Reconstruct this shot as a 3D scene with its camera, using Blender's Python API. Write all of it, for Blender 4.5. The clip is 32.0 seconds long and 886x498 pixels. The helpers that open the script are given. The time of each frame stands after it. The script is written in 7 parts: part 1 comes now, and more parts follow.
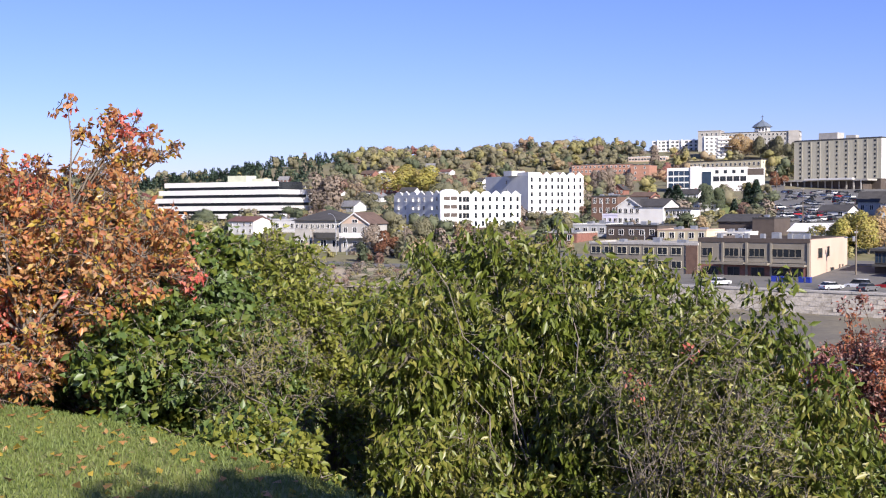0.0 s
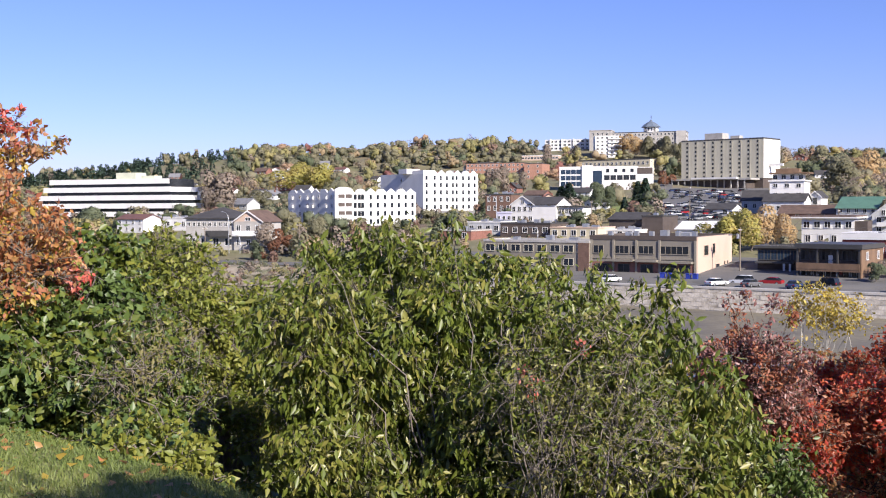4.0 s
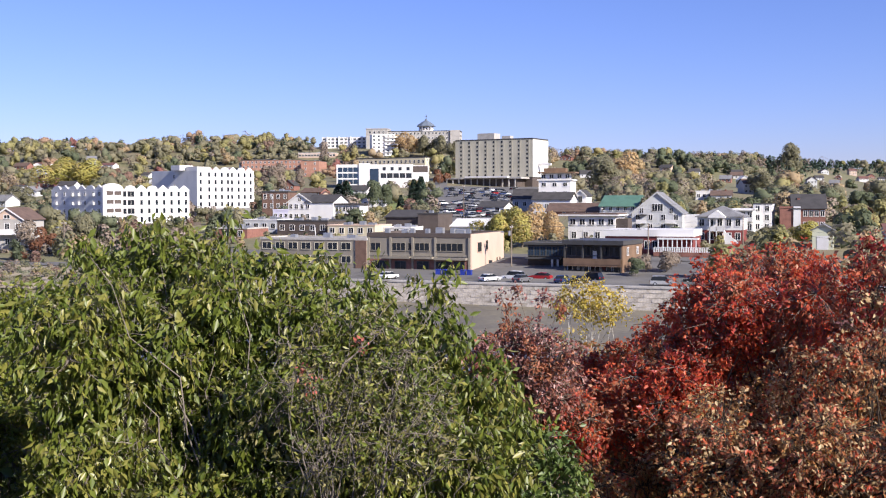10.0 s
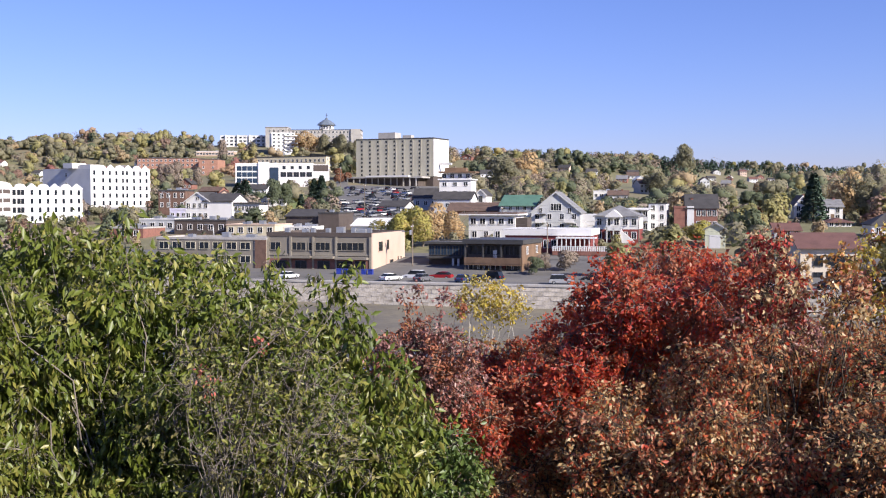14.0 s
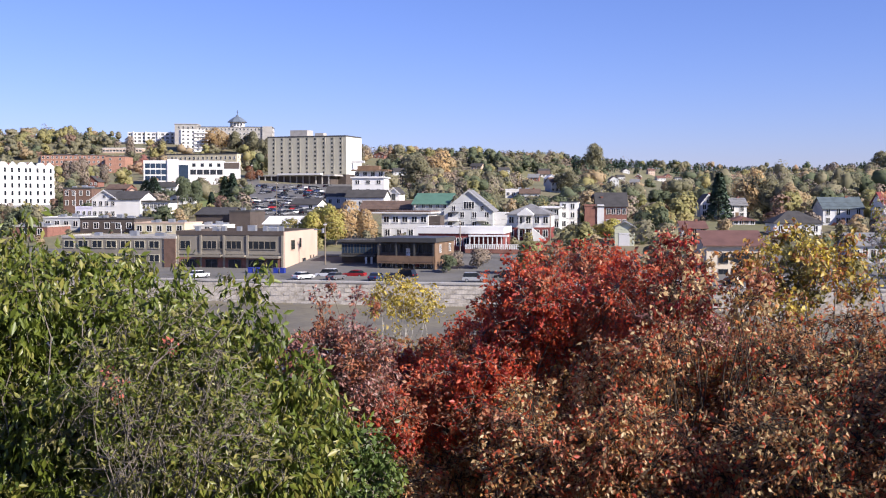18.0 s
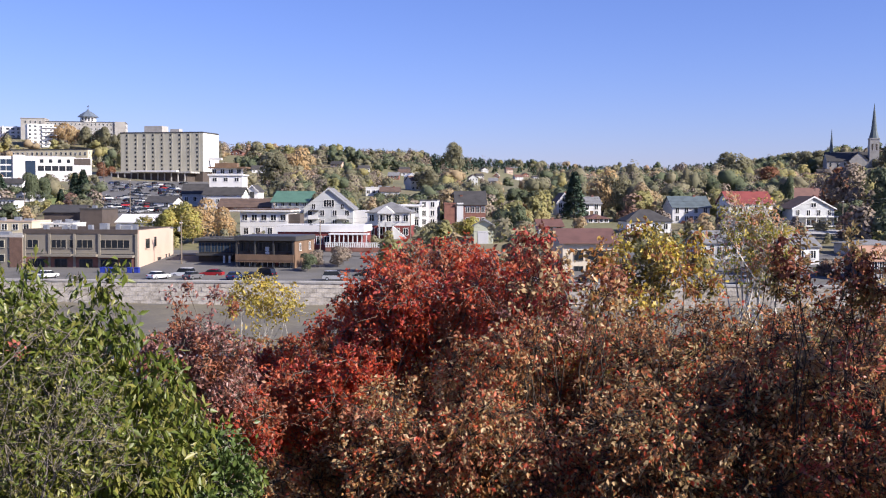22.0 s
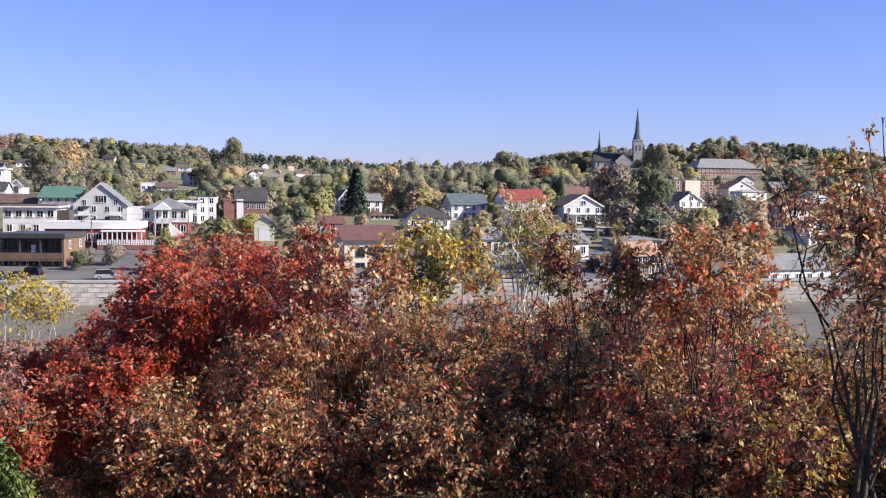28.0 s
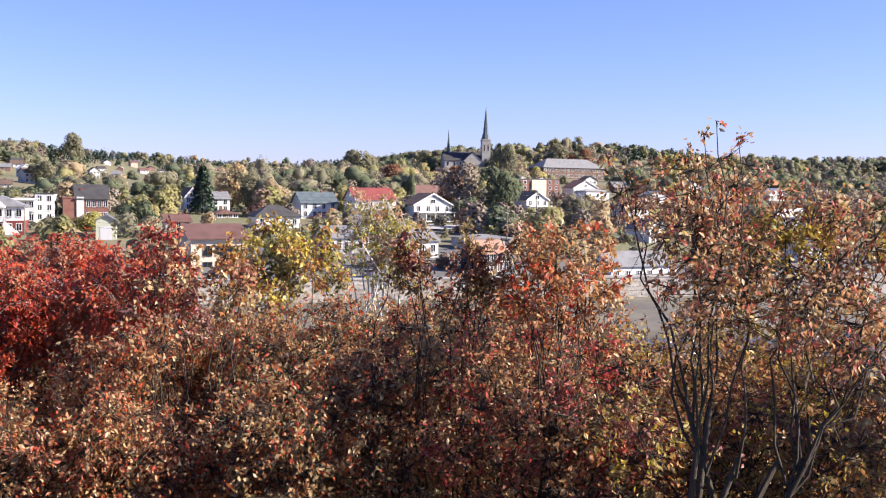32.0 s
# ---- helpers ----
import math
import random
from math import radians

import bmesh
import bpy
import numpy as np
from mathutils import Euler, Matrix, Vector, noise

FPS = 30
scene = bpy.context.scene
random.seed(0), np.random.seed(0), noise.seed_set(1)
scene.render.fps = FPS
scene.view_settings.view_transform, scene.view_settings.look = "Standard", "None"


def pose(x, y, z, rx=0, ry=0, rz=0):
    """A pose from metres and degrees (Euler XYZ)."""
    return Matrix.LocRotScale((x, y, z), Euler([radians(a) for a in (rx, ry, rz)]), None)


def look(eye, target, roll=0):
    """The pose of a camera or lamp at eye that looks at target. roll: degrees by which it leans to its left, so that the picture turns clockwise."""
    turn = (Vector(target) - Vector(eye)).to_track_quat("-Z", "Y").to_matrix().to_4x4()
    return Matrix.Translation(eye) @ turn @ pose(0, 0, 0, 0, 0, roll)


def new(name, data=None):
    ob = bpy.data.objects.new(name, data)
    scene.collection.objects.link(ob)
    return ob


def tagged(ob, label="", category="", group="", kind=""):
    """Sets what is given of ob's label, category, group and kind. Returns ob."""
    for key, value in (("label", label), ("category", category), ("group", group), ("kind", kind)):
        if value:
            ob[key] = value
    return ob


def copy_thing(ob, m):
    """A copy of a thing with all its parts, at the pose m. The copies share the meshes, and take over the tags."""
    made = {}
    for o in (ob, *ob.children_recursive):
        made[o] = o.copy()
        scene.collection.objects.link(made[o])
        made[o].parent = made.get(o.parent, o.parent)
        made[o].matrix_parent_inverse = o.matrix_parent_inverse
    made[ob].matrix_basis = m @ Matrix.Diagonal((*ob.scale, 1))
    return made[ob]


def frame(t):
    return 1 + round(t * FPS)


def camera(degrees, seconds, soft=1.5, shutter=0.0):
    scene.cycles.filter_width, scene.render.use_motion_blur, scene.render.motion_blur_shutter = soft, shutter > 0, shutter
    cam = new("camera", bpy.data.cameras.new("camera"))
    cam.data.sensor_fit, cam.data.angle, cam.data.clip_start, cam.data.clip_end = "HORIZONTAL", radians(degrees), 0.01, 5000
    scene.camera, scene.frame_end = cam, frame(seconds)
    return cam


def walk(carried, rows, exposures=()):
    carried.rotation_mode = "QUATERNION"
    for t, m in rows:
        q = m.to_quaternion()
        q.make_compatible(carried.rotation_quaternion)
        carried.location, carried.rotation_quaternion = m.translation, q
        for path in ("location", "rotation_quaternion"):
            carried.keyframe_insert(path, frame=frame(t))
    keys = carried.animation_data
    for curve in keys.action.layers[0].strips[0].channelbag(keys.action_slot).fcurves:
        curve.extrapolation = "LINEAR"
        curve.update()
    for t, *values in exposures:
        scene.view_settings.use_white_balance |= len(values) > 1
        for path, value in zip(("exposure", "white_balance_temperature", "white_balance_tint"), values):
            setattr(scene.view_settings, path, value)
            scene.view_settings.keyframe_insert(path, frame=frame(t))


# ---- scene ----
EYE = (0.0, 0.0, 20.0)
cam = camera(44.27, 32.0, soft=1.12)
# seconds, heading to the right of north, tilt up, lean, in degrees: a slow pan from one standpoint
PATH = [
    (0, -15.30, -2.28, 0.45), (0.5, -14.63, -2.29, 0.48), (1, -13.93, -2.29, 0.48), (1.5, -13.33, -2.30, 0.48),
    (2, -12.71, -2.31, 0.43), (2.5, -12.07, -2.34, 0.45), (3, -11.28, -2.35, 0.44), (3.5, -10.53, -2.39, 0.39),
    (5.5, -7.18, -2.46, 0.37), (6, -6.18, -2.46, 0.34), (6.5, -5.26, -2.49, 0.34), (7, -4.13, -2.52, 0.31),
    (7.5, -3.11, -2.53, 0.29), (8, -2.02, -2.55, 0.29), (8.5, -1.05, -2.57, 0.26), (9, -0.00, -2.58, 0.23),
    (9.5, 0.88, -2.59, 0.25), (10, 1.89, -2.61, 0.21), (10.5, 2.77, -2.62, 0.19), (11, 3.72, -2.63, 0.18),
    (11.5, 4.47, -2.64, 0.18), (12, 5.21, -2.66, 0.16), (12.5, 5.90, -2.65, 0.15), (13, 6.41, -2.67, 0.11),
    (13.5, 6.81, -2.67, 0.11), (15.5, 8.04, -2.67, 0.07), (16, 8.64, -2.70, 0.09), (16.5, 9.30, -2.71, 0.09),
    (17, 10.05, -2.72, 0.07), (17.5, 10.81, -2.75, 0.04), (18, 11.67, -2.76, 0.03), (18.5, 12.61, -2.77, 0.03),
    (19, 13.60, -2.80, -0.00), (19.5, 14.57, -2.80, -0.04), (20, 15.50, -2.81, -0.07), (20.5, 16.42, -2.81, -0.10),
    (21, 17.30, -2.83, -0.12), (21.5, 18.17, -2.85, -0.11), (22, 19.01, -2.85, -0.14), (22.5, 19.88, -2.85, -0.20),
    (23, 20.75, -2.87, -0.21), (23.5, 21.67, -2.87, -0.23), (24, 22.62, -2.89, -0.30), (24.5, 23.48, -2.91, -0.27),
    (25, 24.47, -2.92, -0.30), (25.5, 25.35, -2.92, -0.30), (27.5, 29.41, -2.96, -0.46), (28, 30.47, -2.96, -0.47),
    (28.5, 31.43, -2.98, -0.52), (29, 32.53, -3.01, -0.53), (29.5, 33.58, -2.99, -0.55), (30, 34.78, -3.01, -0.61),
    (30.5, 35.77, -3.00, -0.59), (31, 36.85, -2.98, -0.68), (31.5, 37.68, -2.98, -0.65), (32, 38.34, -2.96, -0.69)]
walk(cam, [(t, pose(*EYE, 90 + tilt, 0, -turn) @ pose(0, 0, 0, 0, 0, -lean)) for t, turn, tilt, lean in PATH],
     exposures=[(0.0, 0.88, 6300, 16), (25.5, 0.88, 6300, 16), (29.0, 1.01, 6300, 16), (31.0, 1.09, 6300, 16), (32.0, 1.33, 6550, 16)])

# ---- world and sun ----
SUN_AZ, SUN_EL = 134.0, 31.0
world = bpy.data.worlds.new("sky")
scene.world = world
world.use_nodes = True
wn = world.node_tree.nodes
sky = wn.new("ShaderNodeTexSky")
sky.sky_type, sky.sun_disc = "NISHITA", False
sky.sun_elevation, sky.sun_rotation = radians(SUN_EL), radians(SUN_AZ)
sky.altitude, sky.air_density, sky.dust_density, sky.ozone_density = 100, 1.0, 0.25, 6.0
wn["Background"].inputs["Strength"].default_value = 0.070
hue = wn.new("ShaderNodeMix")
hue.data_type, hue.blend_type = "RGBA", "MULTIPLY"
hue.inputs["Factor"].default_value, hue.inputs["B"].default_value = 1.0, (0.94, 0.86, 1.21, 1)   # the violet-blue of clear autumn air
world.node_tree.links.new(sky.outputs["Color"], hue.inputs["A"])
world.node_tree.links.new(hue.outputs["Result"], wn["Background"].inputs["Color"])
sun = new("sun", bpy.data.lights.new("sun", "SUN"))
sun.data.energy, sun.data.angle, sun.data.color = 5.0, radians(0.53), (1.0, 0.93, 0.80)
sa, se = radians(SUN_AZ), radians(SUN_EL)
sun.matrix_world = look((math.sin(sa) * math.cos(se) * 300, math.cos(sa) * math.cos(se) * 300, 20 + math.sin(se) * 300), (0, 0, 20))

# ---- materials ----
def links(m):
    return m.node_tree.nodes, m.node_tree.links.new


def mat(name, color, rough=0.85, var=0.16, scale=0.6, fine=9.0, bump=0.15, metal=0.0, streak=0.0, shift=0.0, second=None):
    """A weathered surface: wide stains and fine grain in metres; second: another tint that the stains bring in."""
    m = bpy.data.materials.new(name)
    m.use_nodes = True
    n, link = links(m)
    b = n["Principled BSDF"]
    b.inputs["Roughness"].default_value, b.inputs["Metallic"].default_value = rough, metal
    co = n.new("ShaderNodeTexCoord")
    mp = n.new("ShaderNodeMapping")
    mp.inputs["Scale"].default_value = (1, 1, 1 - 0.85 * streak)
    link(co.outputs["Object"], mp.inputs["Vector"])
    wide, grain = n.new("ShaderNodeTexNoise"), n.new("ShaderNodeTexNoise")
    wide.inputs["Scale"].default_value, wide.inputs["Detail"].default_value = scale, 6
    grain.inputs["Scale"].default_value, grain.inputs["Detail"].default_value = fine, 3
    for t in (wide, grain):
        link(mp.outputs["Vector"], t.inputs["Vector"])
    mix = n.new("ShaderNodeMix")
    mix.data_type = "RGBA"
    dark = second or tuple(c * (1 - 1.9 * var) for c in color)
    mix.inputs["A"].default_value, mix.inputs["B"].default_value = (*color, 1), (*dark, 1)
    ramp = n.new("ShaderNodeMapRange")
    ramp.inputs["From Min"].default_value, ramp.inputs["From Max"].default_value = 0.42, 0.72
    link(wide.outputs["Fac"], ramp.inputs["Value"])
    link(ramp.outputs["Result"], mix.inputs["Factor"])
    hsv = n.new("ShaderNodeHueSaturation")
    val = n.new("ShaderNodeMapRange")
    val.inputs["From Min"].default_value, val.inputs["From Max"].default_value = 0.3, 0.7
    val.inputs["To Min"].default_value, val.inputs["To Max"].default_value = 1 - var, 1 + var * 0.6
    link(grain.outputs["Fac"], val.inputs["Value"])
    last = val.outputs["Result"]
    if shift:
        inf, add = n.new("ShaderNodeObjectInfo"), n.new("ShaderNodeMath")
        add.operation = "MULTIPLY_ADD"
        add.inputs[1].default_value = shift
        link(inf.outputs["Random"], add.inputs[0])
        link(last, add.inputs[2])
        last = add.outputs["Value"]
    link(mix.outputs["Result"], hsv.inputs["Color"])
    link(last, hsv.inputs["Value"])
    link(hsv.outputs["Color"], b.inputs["Base Color"])
    if bump:
        bp = n.new("ShaderNodeBump")
        bp.inputs["Strength"].default_value, bp.inputs["Distance"].default_value = bump, 0.03
        link(grain.outputs["Fac"], bp.inputs["Height"])
        link(bp.outputs["Normal"], b.inputs["Normal"])
    return m


def leafy(name, colors, rough=0.5, through_light=0.35, patch=0.0, patch_scale=0.6, gloss=0.5):
    """Leaves: each one takes a tint of its own along the row of colours; patch: how far boughs differ from one another."""
    m = bpy.data.materials.new(name)
    m.use_nodes = True
    n, link = links(m)
    b, out = n["Principled BSDF"], n["Material Output"]
    geo, ramp = n.new("ShaderNodeNewGeometry"), n.new("ShaderNodeValToRGB")
    el = ramp.color_ramp.elements
    el[0].color, el[1].color = (*colors[0], 1), (*colors[-1], 1)
    for i, c in enumerate(colors[1:-1], 1):
        el.new(i / (len(colors) - 1)).color = (*c, 1)
    src = geo.outputs["Random Per Island"]
    if patch:
        tex, mp, mixf = n.new("ShaderNodeTexNoise"), n.new("ShaderNodeMapRange"), n.new("ShaderNodeMix")
        tex.inputs["Scale"].default_value, tex.inputs["Detail"].default_value = patch_scale, 2
        co = n.new("ShaderNodeTexCoord")
        link(co.outputs["Object"], tex.inputs["Vector"])
        mp.inputs["From Min"].default_value, mp.inputs["From Max"].default_value = 0.32, 0.68
        link(tex.outputs["Fac"], mp.inputs["Value"])
        mixf.inputs["Factor"].default_value = patch
        link(src, mixf.inputs["A"])
        link(mp.outputs["Result"], mixf.inputs["B"])
        src = mixf.outputs["Result"]
    link(src, ramp.inputs["Fac"])
    link(ramp.outputs["Color"], b.inputs["Base Color"])
    b.inputs["Roughness"].default_value = rough
    b.inputs["Specular IOR Level"].default_value = gloss if rough < 0.8 else 0.08
    tr, mix = n.new("ShaderNodeBsdfTranslucent"), n.new("ShaderNodeMixShader")
    link(ramp.outputs["Color"], tr.inputs["Color"])
    mix.inputs["Fac"].default_value = through_light
    link(b.outputs["BSDF"], mix.inputs[1])
    link(tr.outputs["BSDF"], mix.inputs[2])
    link(mix.outputs["Shader"], out.inputs["Surface"])
    return m


WHITE = mat("white_paint", (0.68, 0.67, 0.65), 0.6, 0.05, 0.3, streak=0.7)
CREAM = mat("cream_stucco", (0.52, 0.39, 0.305), 0.85, 0.06, 0.25, streak=0.6)
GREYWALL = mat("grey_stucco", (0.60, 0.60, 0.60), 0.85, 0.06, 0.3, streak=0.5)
TAUPE = mat("taupe_siding", (0.23, 0.205, 0.165), 0.8, 0.10, 0.3, streak=0.6)
TANPANEL = mat("tan_concrete_panel", (0.47, 0.44, 0.34), 0.85, 0.08, 0.15, streak=0.6)
BRICK = mat("red_brick", (0.23, 0.105, 0.08), 0.9, 0.16, 0.8, 5.0, shift=0.1)
BROWNBRICK = mat("brown_brick", (0.16, 0.095, 0.07), 0.9, 0.16, 0.8, 5.0)
ORANGEBRICK = mat("orange_brick", (0.38, 0.20, 0.14), 0.9, 0.12, 0.6, 5.0)
MAROON = mat("maroon_siding", (0.20, 0.045, 0.04), 0.75, 0.12, 0.5, streak=0.5)
BROWNWOOD = mat("brown_wood_cladding", (0.20, 0.125, 0.075), 0.7, 0.2, 0.5, streak=0.3)
DARKWALL = mat("dark_brown_wall", (0.09, 0.07, 0.06), 0.8, 0.14, 0.5)
LILAC = mat("lilac_siding", (0.62, 0.60, 0.72), 0.8, 0.06, 0.4)
YELLOWSTONE = mat("pale_yellow_stone", (0.60, 0.53, 0.37), 0.85, 0.08, 0.2)
PALEGREEN = mat("pale_green_siding", (0.52, 0.54, 0.41), 0.8, 0.06, 0.4)
GREYSIDING = mat("grey_clapboard", (0.48, 0.49, 0.49), 0.8, 0.08, 0.5)
GREYSTONE = mat("grey_ashlar", (0.40, 0.38, 0.35), 0.9, 0.12, 0.3)
TAUPETRIM = mat("taupe_trim", (0.25, 0.225, 0.18), 0.8, 0.08, 0.4)
SLATE = mat("dark_shingle", (0.055, 0.052, 0.052), 0.85, 0.2, 0.5, 6)
PALEBEIGE = mat("pale_beige_stucco", (0.62, 0.54, 0.42), 0.85, 0.08, 0.25, streak=0.5)
GREYSHINGLE = mat("grey_shingle", (0.20, 0.20, 0.205), 0.85, 0.16, 0.5, 6)
BROWNSHINGLE = mat("brown_shingle", (0.13, 0.085, 0.065), 0.85, 0.18, 0.5, 6)
REDTIN = mat("red_tin_roof", (0.24, 0.06, 0.05), 0.5, 0.12, 0.5)
RUSTROOF = mat("rust_red_roof", (0.15, 0.075, 0.06), 0.7, 0.16, 0.4)
GREENROOF = mat("green_tin_roof", (0.10, 0.20, 0.145), 0.5, 0.12, 0.5)
ORANGEROOF = mat("orange_tin_roof", (0.40, 0.235, 0.16), 0.6, 0.12, 0.5)
FLATROOF = mat("gravel_roof", (0.30, 0.29, 0.28), 0.95, 0.12, 0.3, 8)
PALEROOF = mat("pale_roof_membrane", (0.68, 0.67, 0.65), 0.8, 0.08, 0.2)
CONCRETE = mat("concrete", (0.42, 0.40, 0.37), 0.9, 0.14, 0.35, 6)
QUAY = mat("quay_stone", (0.46, 0.42, 0.365), 0.95, 0.3, 0.35, 2.6, second=(0.24, 0.21, 0.165), shift=0.22, streak=0.1)
ASPHALT = mat("asphalt", (0.13, 0.125, 0.118), 0.92, 0.15, 0.15, 8)
PAVING = mat("pavement_concrete", (0.36, 0.35, 0.33), 0.92, 0.1, 0.3, 6)
GLASS = mat("window_glass", (0.018, 0.022, 0.028), 0.08, 0.1, 0.4, bump=0.0)
BLUEGLASS = mat("blue_curtain_glass", (0.022, 0.042, 0.075), 0.06, 0.15, 0.2, bump=0.0)
TRIM = mat("window_trim", (0.70, 0.69, 0.67), 0.6, 0.06, 1.0)
DARKTRIM = mat("dark_metal_trim", (0.06, 0.058, 0.055), 0.5, 0.1, 1.0)
STEEL = mat("galvanised_steel", (0.45, 0.46, 0.47), 0.45, 0.1, 1.0, metal=0.7)
POLEWOOD = mat("pole_wood", (0.22, 0.18, 0.14), 0.9, 0.2, 1.0, streak=0.8)
RUBBER = mat("tyre_rubber", (0.02, 0.02, 0.02), 0.85, 0.1, 2)
BARK = mat("grey_bark", (0.20, 0.17, 0.14), 0.95, 0.25, 3.0, 30, 0.4, streak=0.5)
DARKBARK = mat("dark_bark", (0.055, 0.04, 0.028), 0.95, 0.25, 3.0, 30, 0.4, streak=0.5)
BIRCHBARK = mat("birch_bark", (0.62, 0.58, 0.50), 0.8, 0.25, 4.0, 20, 0.2)
BLUEPLASTIC = mat("blue_plastic", (0.02, 0.04, 0.28), 0.45, 0.1, 1.0)
DOMEROOF = mat("blue_grey_dome_sheet", (0.13, 0.16, 0.20), 0.6, 0.12, 0.5)
COPPER = mat("weathered_copper", (0.095, 0.125, 0.14), 0.7, 0.18, 0.6)
GRASSMAT = mat("mown_grass", (0.12, 0.165, 0.04), 0.95, 0.2, 0.5, 12, 0.4, second=(0.24, 0.22, 0.08))
HILLGROUND = mat("dry_hillside_grass", (0.15, 0.145, 0.07), 0.95, 0.22, 0.03, 0.6, 0.2, second=(0.19, 0.15, 0.09))
BANKGROUND = mat("leaf_litter_soil", (0.075, 0.06, 0.035), 0.95, 0.25, 0.6, 6, 0.4)
RIVERBED = mat("river_mud_flat", (0.165, 0.145, 0.10), 0.8, 0.2, 0.08, 1.2, second=(0.10, 0.09, 0.075))
SAND = mat("brown_beach_gravel", (0.33, 0.28, 0.21), 0.95, 0.2, 0.12, 3, second=(0.17, 0.155, 0.09))
WATER = mat("river_water", (0.075, 0.07, 0.055), 0.3, 0.12, 0.02, 0.5, 1.0, second=(0.055, 0.055, 0.045))

GREENLEAF = leafy("green_leaf", [(0.06, 0.09, 0.014), (0.10, 0.135, 0.018), (0.15, 0.18, 0.026), (0.115, 0.15, 0.02), (0.22, 0.22, 0.045)], 0.45, 0.32, 0.35)
DARKGREEN = leafy("dark_green_leaf", [(0.05, 0.085, 0.022), (0.08, 0.125, 0.03), (0.11, 0.16, 0.04), (0.17, 0.20, 0.05)], 0.45, 0.2, 0.3)
LIMELEAF = leafy("yellow_green_leaf", [(0.12, 0.155, 0.03), (0.20, 0.23, 0.04), (0.28, 0.285, 0.05), (0.18, 0.185, 0.04)], 0.5, 0.4, 0.4)
REDLEAF = leafy("red_leaf", [(0.42, 0.055, 0.03), (0.60, 0.10, 0.045), (0.70, 0.18, 0.07), (0.54, 0.075, 0.04), (0.68, 0.26, 0.13)], 0.42, 0.55, 0.45, 0.9)
ORANGELEAF = leafy("orange_leaf", [(0.44, 0.14, 0.06), (0.48, 0.21, 0.075), (0.44, 0.26, 0.095), (0.35, 0.19, 0.07), (0.46, 0.15, 0.085)], 0.45, 0.35, 0.55)
# the last, palest tint paints sun glints onto some of the rust leaves
RUSTLEAF = leafy("rust_brown_leaf", [(0.27, 0.12, 0.032), (0.42, 0.18, 0.043), (0.37, 0.25, 0.061), (0.50, 0.17, 0.047), (0.58, 0.41, 0.144), (0.23, 0.16, 0.040), (0.66, 0.52, 0.223)], 0.28, 0.35, 0.5, 1.1)
BROWNLEAF = leafy("dull_brown_leaf", [(0.30, 0.135, 0.06), (0.43, 0.205, 0.09), (0.40, 0.15, 0.062), (0.53, 0.31, 0.15), (0.48, 0.185, 0.08)], 0.42, 0.52, 0.4, 1.1, 0.28)
GREYBROWNLEAF = leafy("grey_brown_leaf", [(0.22, 0.16, 0.065), (0.33, 0.24, 0.101), (0.42, 0.32, 0.144), (0.29, 0.19, 0.068)], 0.42, 0.52, 0.4, 1.1, 0.28)
# pale leaves mixed into the crowns: sun glints put into the leaf colour
GLINTLEAF = leafy("pale_curled_leaf", [(0.40, 0.27, 0.137), (0.56, 0.41, 0.223), (0.46, 0.30, 0.144), (0.62, 0.50, 0.288), (0.30, 0.17, 0.079)], 0.4, 0.4, 0.3, 1.1, 0.28)
COPPERLEAF = leafy("copper_leaf", [(0.30, 0.10, 0.054), (0.44, 0.20, 0.108), (0.36, 0.11, 0.061), (0.52, 0.32, 0.180)], 0.4, 0.4, 0.3, 1.1, 0.28)
CRIMSONLEAF = leafy("crimson_leaf", [(0.34, 0.045, 0.035), (0.48, 0.075, 0.05), (0.42, 0.06, 0.045), (0.56, 0.16, 0.12)], 0.42, 0.45, 0.4, 0.9, 0.5)
PINKLEAF = leafy("pinkish_red_leaf", [(0.46, 0.13, 0.09), (0.56, 0.20, 0.14), (0.60, 0.10, 0.075), (0.44, 0.20, 0.12)], 0.4, 0.35, 0.5, 0.9)
MAUVELEAF = leafy("mauve_leaf", [(0.20, 0.085, 0.075), (0.28, 0.13, 0.115), (0.33, 0.18, 0.15), (0.24, 0.10, 0.085)], 0.4, 0.3, 0.3)
YELLOWLEAF = leafy("yellow_leaf", [(0.50, 0.37, 0.05), (0.60, 0.46, 0.07), (0.46, 0.38, 0.09), (0.36, 0.33, 0.08)], 0.45, 0.4, 0.5)
CHERRYLEAF = leafy("yellowing_cherry_leaf", [(0.12, 0.14, 0.03), (0.18, 0.185, 0.036), (0.25, 0.235, 0.055), (0.14, 0.16, 0.03)], 0.4, 0.25, 0.35)
PLUMLEAF = leafy("plum_red_leaf", [(0.17, 0.05, 0.04), (0.27, 0.08, 0.055), (0.33, 0.13, 0.085), (0.22, 0.06, 0.045)], 0.5, 0.3, 0.3)
PALELEAF = leafy("pale_orange_leaf", [(0.60, 0.29, 0.17), (0.66, 0.40, 0.23), (0.58, 0.36, 0.16), (0.68, 0.28, 0.18), (0.62, 0.46, 0.28)], 0.4, 0.58, 0.5, 1.0)
GOLDLEAF = leafy("golden_leaf", [(0.36, 0.25, 0.04), (0.46, 0.33, 0.05), (0.30, 0.24, 0.06)], 0.5, 0.4, 0.4)
OLIVELEAF = leafy("olive_leaf", [(0.14, 0.14, 0.045), (0.20, 0.18, 0.06), (0.26, 0.22, 0.07)], 0.6, 0.3, 0.5)
SPRUCE = leafy("spruce_needle", [(0.035, 0.070, 0.044), (0.052, 0.096, 0.061), (0.079, 0.123, 0.079)], 0.7, 0.1, 0.3)
